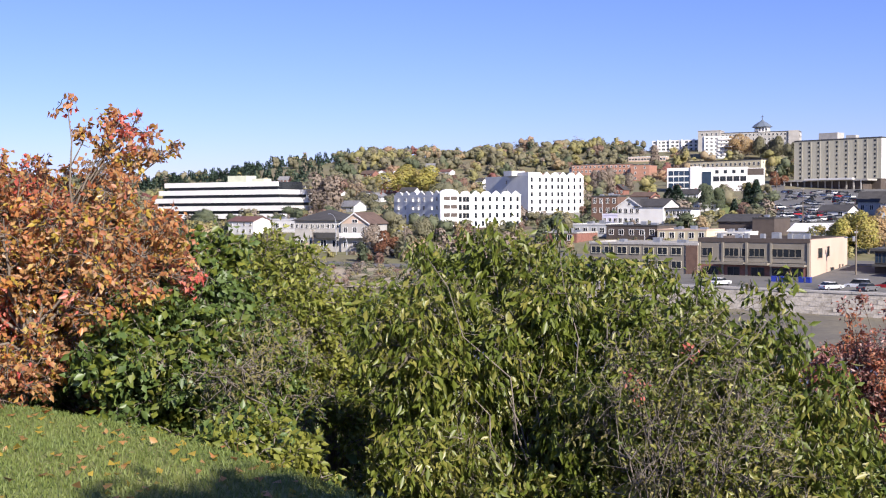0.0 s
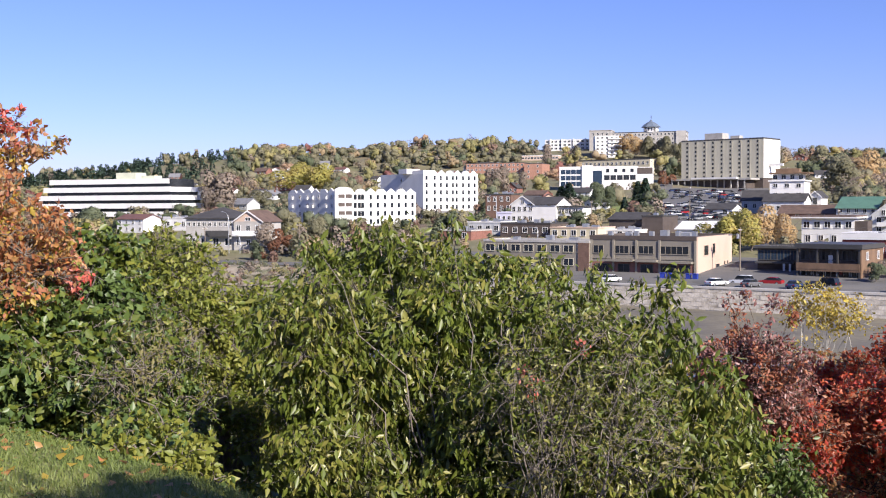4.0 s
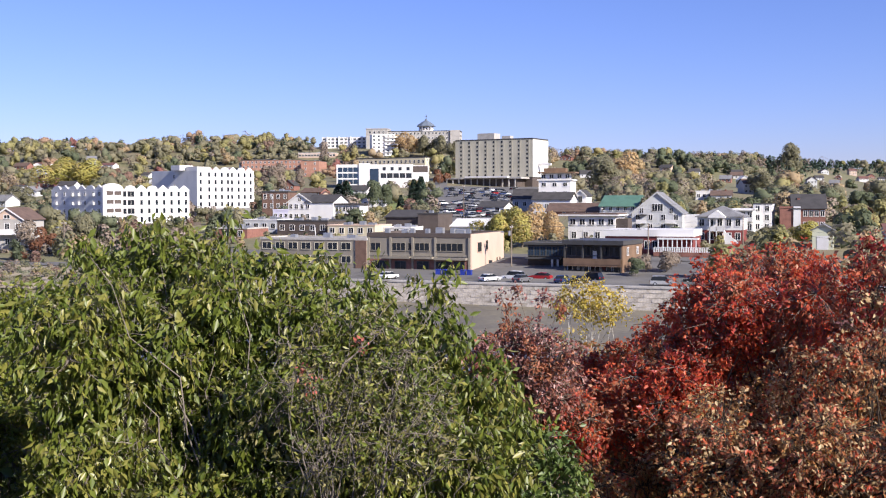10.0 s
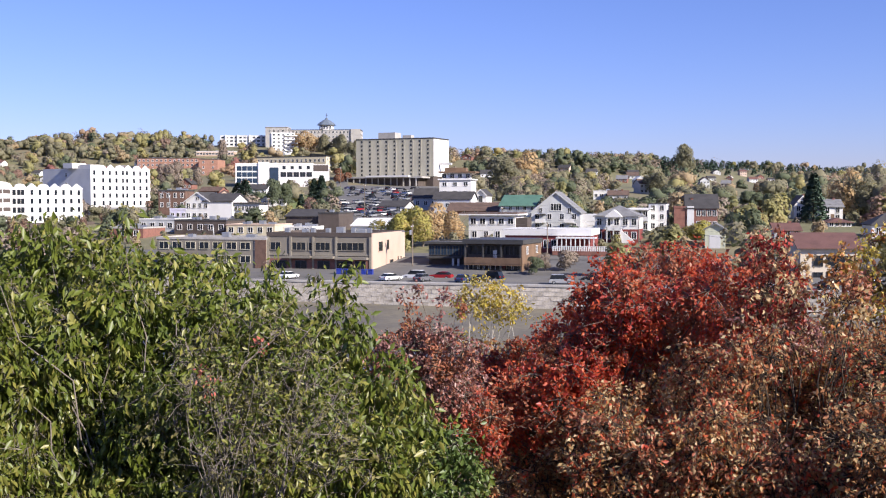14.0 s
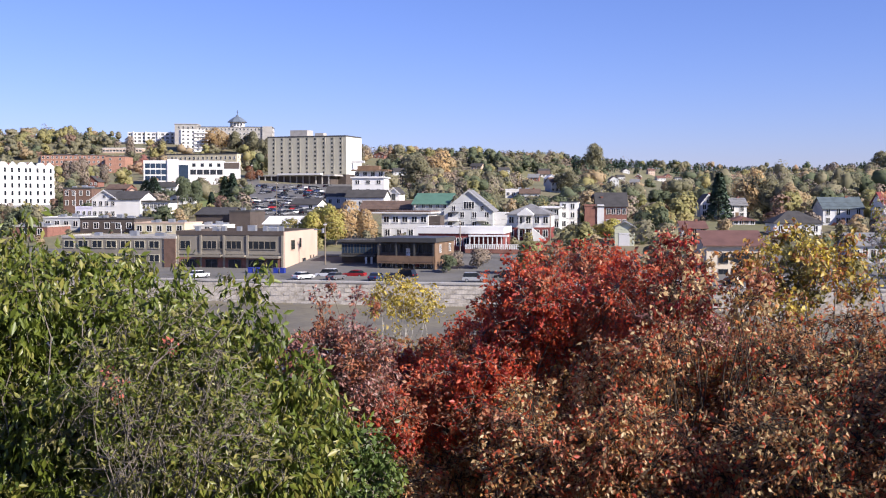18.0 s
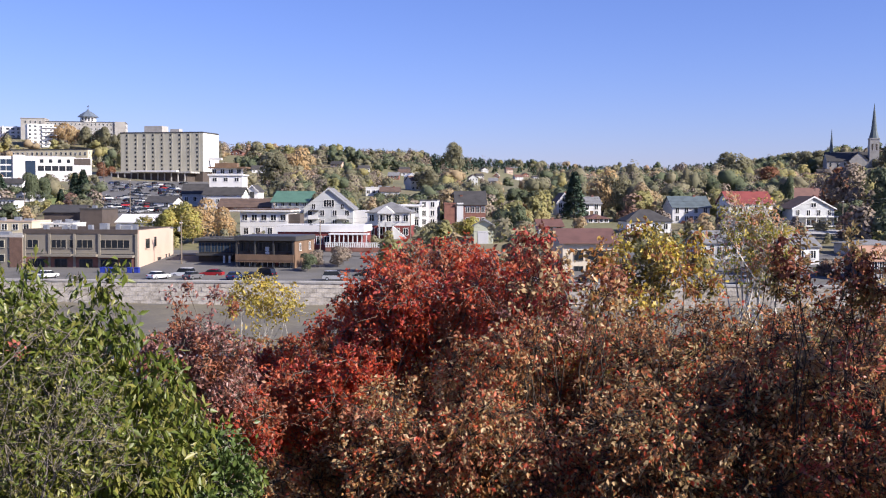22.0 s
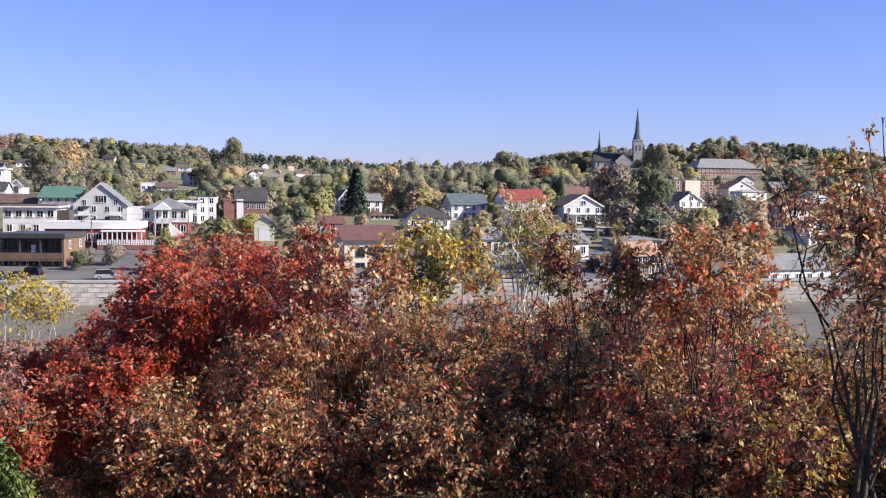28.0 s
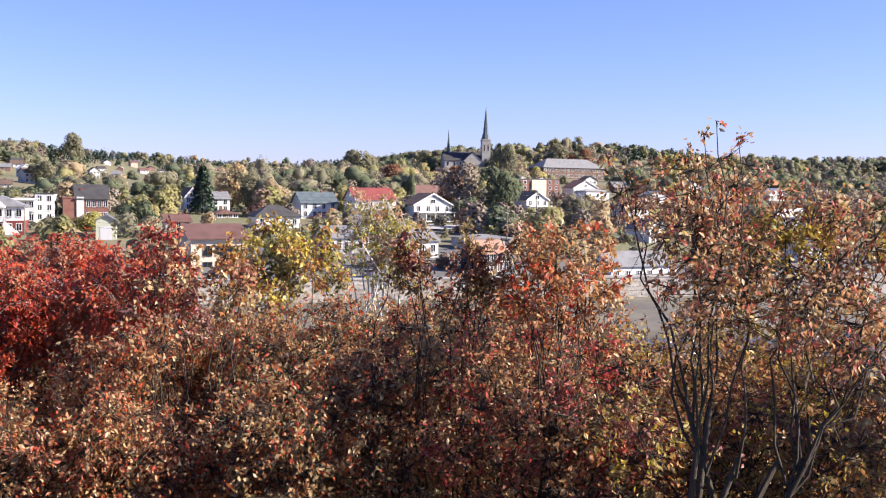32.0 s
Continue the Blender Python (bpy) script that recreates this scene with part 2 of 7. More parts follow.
TWIGBARK = mat("brown_twig_bark", (0.19, 0.155, 0.12), 0.9, 0.25, 3.0, 30, 0.3)

# hill leaf colours, greyed and lightened: distance haze put into the colour
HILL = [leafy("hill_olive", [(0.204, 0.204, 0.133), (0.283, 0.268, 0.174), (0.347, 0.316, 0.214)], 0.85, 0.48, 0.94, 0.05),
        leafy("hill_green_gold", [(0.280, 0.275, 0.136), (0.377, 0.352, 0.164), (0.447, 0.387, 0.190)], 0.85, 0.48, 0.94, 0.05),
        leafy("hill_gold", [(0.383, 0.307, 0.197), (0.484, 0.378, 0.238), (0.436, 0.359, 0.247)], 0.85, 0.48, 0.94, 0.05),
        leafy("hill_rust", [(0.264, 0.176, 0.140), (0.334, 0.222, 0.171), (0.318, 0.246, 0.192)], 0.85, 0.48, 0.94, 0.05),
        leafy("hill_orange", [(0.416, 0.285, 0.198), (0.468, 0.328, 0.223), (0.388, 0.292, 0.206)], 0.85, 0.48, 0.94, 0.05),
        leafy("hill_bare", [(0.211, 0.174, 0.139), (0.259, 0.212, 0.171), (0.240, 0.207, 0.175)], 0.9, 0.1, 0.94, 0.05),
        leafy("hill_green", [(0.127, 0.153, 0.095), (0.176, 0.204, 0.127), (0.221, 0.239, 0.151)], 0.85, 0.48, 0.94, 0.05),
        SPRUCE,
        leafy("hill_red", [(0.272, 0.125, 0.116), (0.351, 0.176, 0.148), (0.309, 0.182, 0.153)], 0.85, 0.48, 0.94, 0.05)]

STREETGOLD = leafy("street_gold", [(0.40, 0.40, 0.12), (0.50, 0.45, 0.15), (0.55, 0.43, 0.18)], 0.85, 0.5, 0.8, 0.4)
STREETRUST = leafy("street_rust", [(0.22, 0.11, 0.075), (0.29, 0.145, 0.09), (0.26, 0.16, 0.10)], 0.85, 0.45, 0.8, 0.4)
STREETTAN = leafy("street_tan", [(0.50, 0.36, 0.20), (0.56, 0.41, 0.23), (0.50, 0.42, 0.27)], 0.85, 0.5, 0.8, 0.4)

# ---- helpers for meshes ----
def to_mesh(name, verts, faces, mats=(), index=None, smooth=False):
    me = bpy.data.meshes.new(name)
    if isinstance(verts, np.ndarray):
        k = faces.shape[1]
        me.vertices.add(len(verts))
        me.vertices.foreach_set("co", verts.astype(np.float32).ravel())
        me.loops.add(faces.size)
        me.loops.foreach_set("vertex_index", faces.astype(np.int32).ravel())
        me.polygons.add(len(faces))
        me.polygons.foreach_set("loop_start", np.arange(0, faces.size, k, dtype=np.int32))
        me.update(calc_edges=True)
    else:
        me.from_pydata(verts, [], faces)
    for m in mats if isinstance(mats, (list, tuple)) else [mats]:
        me.materials.append(m)
    if index is not None:
        me.polygons.foreach_set("material_index", np.asarray(index, dtype=np.int32))
    if smooth:
        me.polygons.foreach_set("use_smooth", np.ones(len(me.polygons), dtype=bool))
    return me


def put(name, me, parent=None, m=None, label=""):
    ob = new(name, me)
    if parent is not None:
        ob.parent = parent
    if m is not None:
        ob.matrix_basis = m
    return tagged(ob, label)


BOX_F = [(0, 3, 2, 1), (4, 5, 6, 7), (0, 1, 5, 4), (1, 2, 6, 5), (2, 3, 7, 6), (3, 0, 4, 7)]


def box_data(x0, y0, z0, x1, y1, z1):
    return [(x0, y0, z0), (x1, y0, z0), (x1, y1, z0), (x0, y1, z0), (x0, y0, z1), (x1, y0, z1), (x1, y1, z1), (x0, y1, z1)]


def boxes(name, rows, material):
    v, f = [], []
    for r in rows:
        o = len(v)
        v += box_data(*r)
        f += [tuple(i + o for i in q) for q in BOX_F]
    return to_mesh(name, v, f, material)


def part(name, rows, material, parent, label=""):
    """Boxes joined into one part under a thing."""
    return put(name, boxes(name, rows, material), parent, None, label)


def prism(name, outline, y0, y1, material):
    """An outline in x and z, pushed from y0 to y1."""
    n = len(outline)
    v = [(x, y0, z) for x, z in outline] + [(x, y1, z) for x, z in outline]
    f = [tuple(range(n)), tuple(range(2 * n - 1, n - 1, -1))] + [(i, i + n, (i + 1) % n + n, (i + 1) % n) for i in range(n)]
    me = to_mesh(name, v, f, material)
    bm = bmesh.new()
    bm.from_mesh(me)
    bmesh.ops.recalc_face_normals(bm, faces=bm.faces)
    bm.to_mesh(me)
    bm.free()
    return me


def tubes(name, runs, material, sides=5):
    """Tapered limbs: runs of (points, radii), all in one mesh."""
    vs, fs, o = [], [], 0
    for pts, rad in runs:
        p = np.asarray(pts, float)
        r = np.asarray(rad, float)
        d = np.gradient(p, axis=0)
        d /= np.linalg.norm(d, axis=1)[:, None] + 1e-9
        ref = np.where(np.abs(d[:, 2:3]) < 0.9, [[0, 0, 1.0]], [[1.0, 0, 0]])
        a = np.cross(d, ref)
        a /= np.linalg.norm(a, axis=1)[:, None] + 1e-9
        b = np.cross(d, a)
        ang = np.arange(sides) * 2 * math.pi / sides
        ring = p[:, None] + r[:, None, None] * (np.cos(ang)[None, :, None] * a[:, None] + np.sin(ang)[None, :, None] * b[:, None])
        vs.append(ring.reshape(-1, 3))
        i, j = np.meshgrid(np.arange(len(p) - 1), np.arange(sides), indexing="ij")
        q = np.stack([i * sides + j, i * sides + (j + 1) % sides, (i + 1) * sides + (j + 1) % sides, (i + 1) * sides + j], -1).reshape(-1, 4) + o
        fs.append(q)
        o += len(p) * sides
    return to_mesh(name, np.concatenate(vs), np.concatenate(fs), material, smooth=True)


def leaves(name, c, along, across, length, width, materials, index=None, fold=0.25):
    """Folded leaf blades: places, directions along the midrib and across it, sizes."""
    n = len(c)
    nor = np.cross(along, across)
    l, w = length[:, None], width[:, None]
    base = c
    tip = c + along * l
    mid = c + along * l * 0.42
    left = mid - across * w * 0.5 + nor * w * fold
    right = mid + across * w * 0.5 + nor * w * fold
    v = np.stack([base, left, tip, right], 1).reshape(-1, 3)
    k = np.arange(n)[:, None] * 4
    f = np.concatenate([k + [[0, 1, 2]], k + [[0, 2, 3]]], 1).reshape(-1, 3)
    idx = None if index is None else np.repeat(index, 2)
    return to_mesh(name, v, f, materials, idx)


def crown_normals(me, nor):
    """Shade a crown's leaf blades as one soft rounded mass: one direction for each vertex."""
    at = me.attributes.new("custom_normal", "FLOAT_VECTOR", "POINT")
    at.data.foreach_set("vector", np.ascontiguousarray(nor, dtype=np.float32).ravel())
    return me


def unit(v):
    return v / (np.linalg.norm(v, axis=-1, keepdims=True) + 1e-9)


def polar(az, d):
    return Vector((d * math.sin(radians(az)), d * math.cos(radians(az))))


# ---- the lie of the land ----
BANK_N, BANK_S = (0.391, 0.920), 191.0   # the far quay runs square to BANK_N, this far out
RIDGE_AZ = [-60, -32, -28, -24, -18, -14, -8, -5.5, -2, 2, 4.5, 8.6, 13.6, 17, 20, 23, 25.5, 29.7, 32, 36, 42, 45, 47.5, 52, 56, 62, 90]
RIDGE_EL = [1.7, 1.7, 1.8, 2.5, 3.1, 3.1, 3.35, 3.2, 3.45, 3.45, 3.1, 2.6, 2.45, 2.3, 1.95, 1.8, 1.6, 1.45, 1.6, 2.0, 2.65, 2.8, 2.6, 2.1, 1.95, 1.95, 1.9]
RIDGE_D = [1100, 1100, 1100, 1100, 1100, 1100, 1100, 1100, 1100, 1100, 1100, 1000, 1000, 1100, 1400, 1800, 2000, 2000, 1700, 1200, 1100, 1100, 1100, 1100, 1100, 1100, 1100]


def inland(x, y):
    return BANK_N[0] * x + BANK_N[1] * y - BANK_S


def ground_z(x, y):
    """Height of the ground: the lawn, the near bank, the river bed, the far quay and the hills."""
    x, y = np.asarray(x, float), np.asarray(y, float)
    d = np.hypot(x, y)
    az = np.degrees(np.arctan2(x, y))
    s = inland(x, y)
    # the near side: lawn, then the bank falling to the river
    edge = np.interp(az, [-180, -60, -38, -28, -20, -5, 20, 60, 180], [40, 16, 13.0, 10.0, 8.0, 6.5, 6.0, 7, 40])
    near = np.interp(d / edge, [0, 1.0, 1.25, 1.8, 6, 10, 14, 100], [0.0, 0.55, 1.5, 3.6, 13.0, 17.4, 21.5, 21.5])
    near = 18.4 - near - 0.0 * d
    near = np.where(np.abs(az) > 100, 18.4, near)
    low = np.interp(s, [0, 20, 60, 110, 150], [4.3, 4.9, 7.6, 10.6, 13.0])
    rz = 20 + np.interp(az, RIDGE_AZ, RIDGE_D) * np.tan(np.radians(np.interp(az, RIDGE_AZ, RIDGE_EL))) - 10
    den = np.maximum(BANK_N[0] * np.sin(np.radians(az)) + BANK_N[1] * np.cos(np.radians(az)), 0.2)
    d1 = (BANK_S + 150) / den
    t = (d - d1) / np.maximum(np.interp(az, RIDGE_AZ, RIDGE_D) - d1, 100)
    shape = np.interp(t, [0, 0.1, 0.355, 0.68, 0.85, 1.0, 1.5, 3], [0, 0.055, 0.22, 0.42, 0.8, 1.0, 1.02, 0.9])
    far = np.where(s < 150, low, 13.0 + (rz - 13.0) * shape)
    roll = 1.2 * np.sin(x * 0.021 + 1.3) * np.sin(y * 0.017) * np.clip((s - 160) / 200, 0, 1)
    z = np.where(s > 7, far + roll, near)
    z = np.where((az < -11.5) & (s > -14) & (s <= 12), np.interp(s, [-14, 8, 12], [0.45, 4.4, 4.6]), z)
    return np.where((s <= 7) & (s > -55) & ((az >= -11.5) | (s <= -14)), 0.45 + 0.2 * np.sin(x * 0.06) * np.sin(y * 0.09), z)


def gz(x, y):
    return float(ground_z(x, y))


def along_bank(az, s):
    """How far along the quay a heading crosses the line s metres inland."""
    a = radians(az)
    r = (BANK_S + s) / (BANK_N[0] * math.sin(a) + BANK_N[1] * math.cos(a))
    return r * (BANK_N[1] * math.sin(a) - BANK_N[0] * math.cos(a))


def meet(az, el):
    """How far off a sight line that falls or rises by el degrees meets the far shore."""
    d = np.arange(195.0, 1500.0, 1.0)
    x, y = d * math.sin(radians(az)), d * math.cos(radians(az))
    over = 20 + d * math.tan(radians(el)) - ground_z(x, y)
    ok = (inland(x, y) > 1) & (over <= 0)
    return float(d[np.argmax(ok)]) if ok.any() else 900.0


# ---- ground, water, quay ----
def sheet():
    """One sheet of ground from the standpoint to the horizon, in rings."""
    ring = np.concatenate([[0.0], np.arange(0.5, 30, 0.75), np.arange(30, 190, 6), np.arange(190, 420, 5), np.arange(420, 1300, 18), [1400, 1600, 1900, 2200, 2600, 3200, 4000, 4800]])
    ang = np.concatenate([np.arange(-40, 66, 0.6), np.arange(66, 320, 6)])
    a, r = np.meshgrid(np.radians(ang), ring, indexing="ij")
    x, y = r * np.sin(a), r * np.cos(a)
    z = ground_z(x, y)
    nr, na = len(ring), len(ang)
    v = np.stack([x, y, z], -1).reshape(-1, 3)
    i, j = np.meshgrid(np.arange(na), np.arange(nr - 1), indexing="ij")
    f = np.stack([i * nr + j, i * nr + j + 1, ((i + 1) % na) * nr + j + 1, ((i + 1) % na) * nr + j], -1).reshape(-1, 4)[:, ::-1]
    c = v[f].mean(1)
    s, d = inland(c[:, 0], c[:, 1]), np.hypot(c[:, 0], c[:, 1])
    azc = np.degrees(np.arctan2(c[:, 0], c[:, 1]))
    kind = np.where((s > 45) | ((azc < -11.5) & (s > -12)), 1, np.where(s > 0, 2, np.where(c[:, 2] < 0.9, 4, 3)))
    azc = np.degrees(np.arctan2(c[:, 0], c[:, 1]))
    edge = np.interp(azc, [-180, -60, -38, -28, -20, -5, 20, 60, 180], [40, 16, 13.0, 10.0, 8.0, 6.5, 6.0, 7, 40])
    kind = np.where((d < edge * 1.12) & (s < 0), 0, kind)
    ob = put("ground", to_mesh("ground", v, f, [GRASSMAT, HILLGROUND, ASPHALT, BANKGROUND, RIVERBED], kind, True))
    return tagged(ob, "grassy bluff, river bed and rising autumn hillside", "ground", kind="structure")


sheet()
tagged(put("water", to_mesh("water", [(-900, -600, 0), (900, -600, 0), (900, 900, 0), (-900, 900, 0)], [(0, 1, 2, 3)], WATER)), "slow grey-brown river water with faint ripples", "river", kind="structure")
BANK_DIR = (BANK_N[1], -BANK_N[0])


def bank(u, s):
    """A place u metres along the quay and s metres inland of its face."""
    return BANK_DIR[0] * u + BANK_N[0] * (BANK_S + s), BANK_DIR[1] * u + BANK_N[1] * (BANK_S + s)


BANK_ROT = math.degrees(math.atan2(BANK_DIR[1], BANK_DIR[0]))
bx, by = bank(0, 0)
quay = tagged(new("quay_wall"), "weathered grey stone quay wall above the river", "quay wall", kind="structure")
quay.matrix_basis = pose(bx, by, 0, 0, 0, BANK_ROT)
part("core", [(-133, 0.015, -3.5, 420, 2.2, 4.2)], QUAY, quay)
part("coping", [(u, -0.12, 4.2, u + 3.96, 1.3, 4.55) for u in range(-133, 420, 4)], CONCRETE, quay, "pale concrete coping")
promenade = tagged(put("pavement", boxes("pavement", [(-133, 2.2, -3, 420, 16, 4.3)], ASPHALT), None, pose(bx, by, 0, 0, 0, BANK_ROT)), "grey asphalt quayside promenade", "pavement", kind="structure")

# ---- buildings ----
VIEW = []   # what stands clear of the woods: headings, distance, the sight line above which trees would hide it
FOOT = []   # footprints kept clear of trees: x, y, radius
WIN = {}


def window_meshes(w, h, frame_m, pane_m, bars):
    key = (round(w, 2), round(h, 2), frame_m.name, pane_m.name, bars)
    if key not in WIN:
        t = min(0.13, w * 0.12)
        rows = [(-w / 2 - t, -0.09, -h / 2 - t, -w / 2, 0.05, h / 2 + t), (w / 2, -0.09, -h / 2 - t, w / 2 + t, 0.05, h / 2 + t),
                (-w / 2, -0.09, h / 2, w / 2, 0.05, h / 2 + t), (-w / 2 - t, -0.16, -h / 2 - t, w / 2 + t, 0.05, -h / 2)]
        for i in range(1, bars):
            x = -w / 2 + w * i / bars
            rows.append((x - 0.05, -0.07, -h / 2, x + 0.05, 0.05, h / 2))
        WIN[key] = boxes("window", rows, frame_m), boxes("pane", [(-w / 2, -0.03, -h / 2, w / 2, 0.04, h / 2)], pane_m)
    return WIN[key]


class Site:
    """A building plot: its front runs between two headings, its foot lies where the base line of sight meets the ground."""

    def __init__(self, name, label, azl, azr, base, top, theta=-23.0, depth=10.0, d=None, category="house", drop=1.5, clear=0.35):
        azc = (azl + azr) / 2
        self.d = d or meet(azc, base)
        c = polar(azc, self.d)
        e = Vector((math.cos(radians(theta)), math.sin(radians(theta))))

        def cut(az):
            r = polar(az, 1.0)
            det = r.x * -e.y + e.x * r.y
            return ((c.x * -e.y + e.x * c.y) / det) * r
        pl, pr = cut(azl), cut(azr)
        self.w = (pr - pl).length
        self.top = 20 + self.d * math.tan(radians(top))
        base_z = 20 + self.d * math.tan(radians(base))
        inward = Vector((-e.y, e.x))
        low = min(gz(*(pl + a * self.w * e + b * depth * inward)) for a in (0, 1) for b in (0, 1))
        self.z0 = min(base_z, low)
        self.h = self.top - self.z0
        self.lift = base_z - self.z0          # the level of the ground floor above the foot
        self.depth, self.theta = depth, theta
        self.root = tagged(new(name), label, category)
        self.root.matrix_basis = pose(pl.x, pl.y, self.z0, 0, 0, theta)
        FOOT.append((*(pl + e * self.w / 2 + inward * depth / 2), 0.62 * max(self.w, depth) + 2))
        VIEW.append((azl - 0.15, azr + 0.15, self.d, base + clear * (top - base)))
        self.part("foundation", [(0.15, 0.15, -drop, self.w - 0.15, depth - 0.15, 0.1)], CONCRETE)

    def part(self, name, rows, material, label="", parent=None):
        return part(name, rows, material, parent or self.root, label)

    def window(self, face, u, z, w=1.1, h=1.5, frame_m=None, pane_m=None, bars=2, off=0.0):
        fm, pm = window_meshes(w, h, frame_m or TRIM, pane_m or GLASS, bars)
        m = {"front": pose(u, off, z), "right": pose(self.w - off, u, z, 0, 0, 90), "left": pose(off, u, z, 0, 0, -90)}[face]
        a = put("window", fm, self.root, m)
        put("pane", pm, a)
        return a

    def grid(self, face, floors, bays, w=1.1, h=1.5, z0=None, z1=None, u0=None, u1=None, **kw):
        z0, z1 = self.lift if z0 is None else z0, self.h if z1 is None else z1
        span = self.w if face == "front" else self.depth
        u0, u1 = 0.0 if u0 is None else u0, span if u1 is None else u1
        fh, bw = (z1 - z0) / floors, (u1 - u0) / bays
        for i in range(floors):
            for j in range(bays):
                self.window(face, u0 + (j + 0.5) * bw, z0 + (i + 0.55) * fh, min(w, bw * 0.8), min(h, fh * 0.75), **kw)

    def walls(self, material, x0=0.0, x1=None, y0=0.0, y1=None, z0=0.0, z1=None, label=""):
        return self.part("wall", [(x0, y0, z0, self.w if x1 is None else x1, self.depth if y1 is None else y1, self.h if z1 is None else z1)], material, label)

    def flat(self, material, cap, x0=0.0, x1=None, y0=0.0, y1=None, z=None, rise=0.5, over=0.12, t=0.3):
        """A flat roof behind a parapet."""
        x1, y1, z = x1 or self.w, y1 or self.depth, self.h if z is None else z
        self.part("roof", [(x0 + t, y0 + t, z, x1 - t, y1 - t, z + 0.15)], material)
        if (x1 - x0) * (y1 - y0) > 80:
            for k in range(3):
                vx, vy = x0 + (x1 - x0) * (0.2 + 0.27 * k), y0 + (y1 - y0) * (0.35 + 0.2 * (k % 2))
                self.part("roof_unit", [(vx, vy, z + 0.15, vx + 1.3 + 0.4 * k, vy + 1.4, z + rise + 0.5 + 0.35 * (k % 2))], STEEL)
        self.part("parapet", [(x0 - over, y0 - over, z, x1 + over, y0 + t, z + rise), (x0 - over, y1 - t, z, x1 + over, y1 + over, z + rise),
                              (x0 - over, y0 + t, z, x0 + t, y1 - t, z + rise), (x1 - t, y0 + t, z, x1 + over, y1 - t, z + rise)], cap)

    def gable(self, material, wall_m, rise=3.0, axis="x", x0=0.0, x1=None, y0=0.0, y1=None, z=None, over=0.45, t=0.22, trim=None):
        """A pitched roof; axis: the way that the ridge runs (x: along the front, y: the gable faces the front)."""
        x1, y1, z = x1 or self.w, y1 or self.depth, self.h if z is None else z
        if axis == "y":
            m, half = (x0 + x1) / 2, (x1 - x0) / 2
            k = rise / half
            out = [(x0 - over, z - over * k), (m, z + rise), (x1 + over, z - over * k), (x1 + over, z - over * k + t), (m, z + rise + t * 1.3), (x0 - over, z - over * k + t)]
            put("roof", prism("roof", out, y0 - over, y1 + over, material), self.root)
            put("gable", prism("gable", [(x0, z), (x1, z), (m, z + rise)], y0, y1, wall_m), self.root)
            if trim:
                tr = [(x0 - over, z - over * k - 0.12), (m, z + rise - 0.16), (x1 + over, z - over * k - 0.12), (x1 + over, z - over * k + t), (m, z + rise + t * 1.3), (x0 - over, z - over * k + t)]
                put("bargeboard", prism("bargeboard", tr, y0 - over - 0.08, y0 - over - 0.004, trim), self.root)
        else:
            m, half = (y0 + y1) / 2, (y1 - y0) / 2
            k = rise / half
            turn = pose(0, 0, 0, 0, 0, 90)
            out = [(y0 - over, z - over * k), (m, z + rise), (y1 + over, z - over * k), (y1 + over, z - over * k + t), (m, z + rise + t * 1.3), (y0 - over, z - over * k + t)]
            put("roof", prism("roof", out, -x1 - over, -x0 + over, material), self.root, turn)
            put("gable", prism("gable", [(y0, z), (y1, z), (m, z + rise)], -x1, -x0, wall_m), self.root, turn)

    def hip(self, material, rise=2.5, over=0.5, x0=0.0, x1=None, y0=0.0, y1=None, z=None):
        x1, y1, z = x1 or self.w, y1 or self.depth, self.h if z is None else z
        a, b, c, e = x0 - over, y0 - over, x1 + over, y1 + over
        k = min(c - a, e - b) / 2
        if c - a >= e - b:
            r0, r1 = (a + k, (b + e) / 2, z + rise), (c - k, (b + e) / 2, z + rise)
        else:
            r0, r1 = ((a + c) / 2, b + k, z + rise), ((a + c) / 2, e - k, z + rise)
        v = [(a, b, z - 0.2), (c, b, z - 0.2), (c, e, z - 0.2), (a, e, z - 0.2), (a, b, z), (c, b, z), (c, e, z), (a, e, z), r0, r1]
        f = [(0, 3, 2, 1), (0, 1, 5, 4), (1, 2, 6, 5), (2, 3, 7, 6), (3, 0, 4, 7)]
        f += [(4, 5, 9, 8), (5, 6, 9), (6, 7, 8, 9), (7, 4, 8)] if c - a >= e - b else [(4, 5, 8), (5, 6, 9, 8), (6, 7, 9), (7, 4, 8, 9)]
        return put("roof", to_mesh("roof", v, f, material), self.root)

    def door(self, u, w=1.0, h=2.1, material=None, z=None):
        z = self.lift if z is None else z
        self.part("door", [(u - w / 2, -0.06, z, u + w / 2, 0.05, z + h)], material or DARKTRIM)

    def chimney(self, x, y, h=1.6, z=None, material=None):
        z = self.h if z is None else z
        self.part("chimney", [(x - 0.35, y - 0.35, z - 1, x + 0.35, y + 0.35, z + h), (x - 0.42, y - 0.42, z + h, x + 0.42, y + 0.42, z + h + 0.15)], material or BRICK)


def scallops(s, face, n, z, r, material, u0=0.0, u1=None):
    """A row of small rounded and pointed gables along a roof edge, in turn."""
    span = s.w if face == "front" else s.depth
    u1 = span if u1 is None else u1
    step = (u1 - u0) / n
    for i in range(n):
        c, a = u0 + (i + 0.5) * step, step * 0.46
        if i % 2:
            out = [(c - a, z), (c, z + r * 1.15), (c + a, z)]
        else:
            out = [(c - a * math.cos(k * math.pi / 8), z + r * math.sin(k * math.pi / 8)) for k in range(9)]
        me = prism("dormer", out, -0.05, 0.5, material)
        put("dormer", me, s.root, None if face == "front" else pose(0, s.depth, 0, 0, 0, -90))


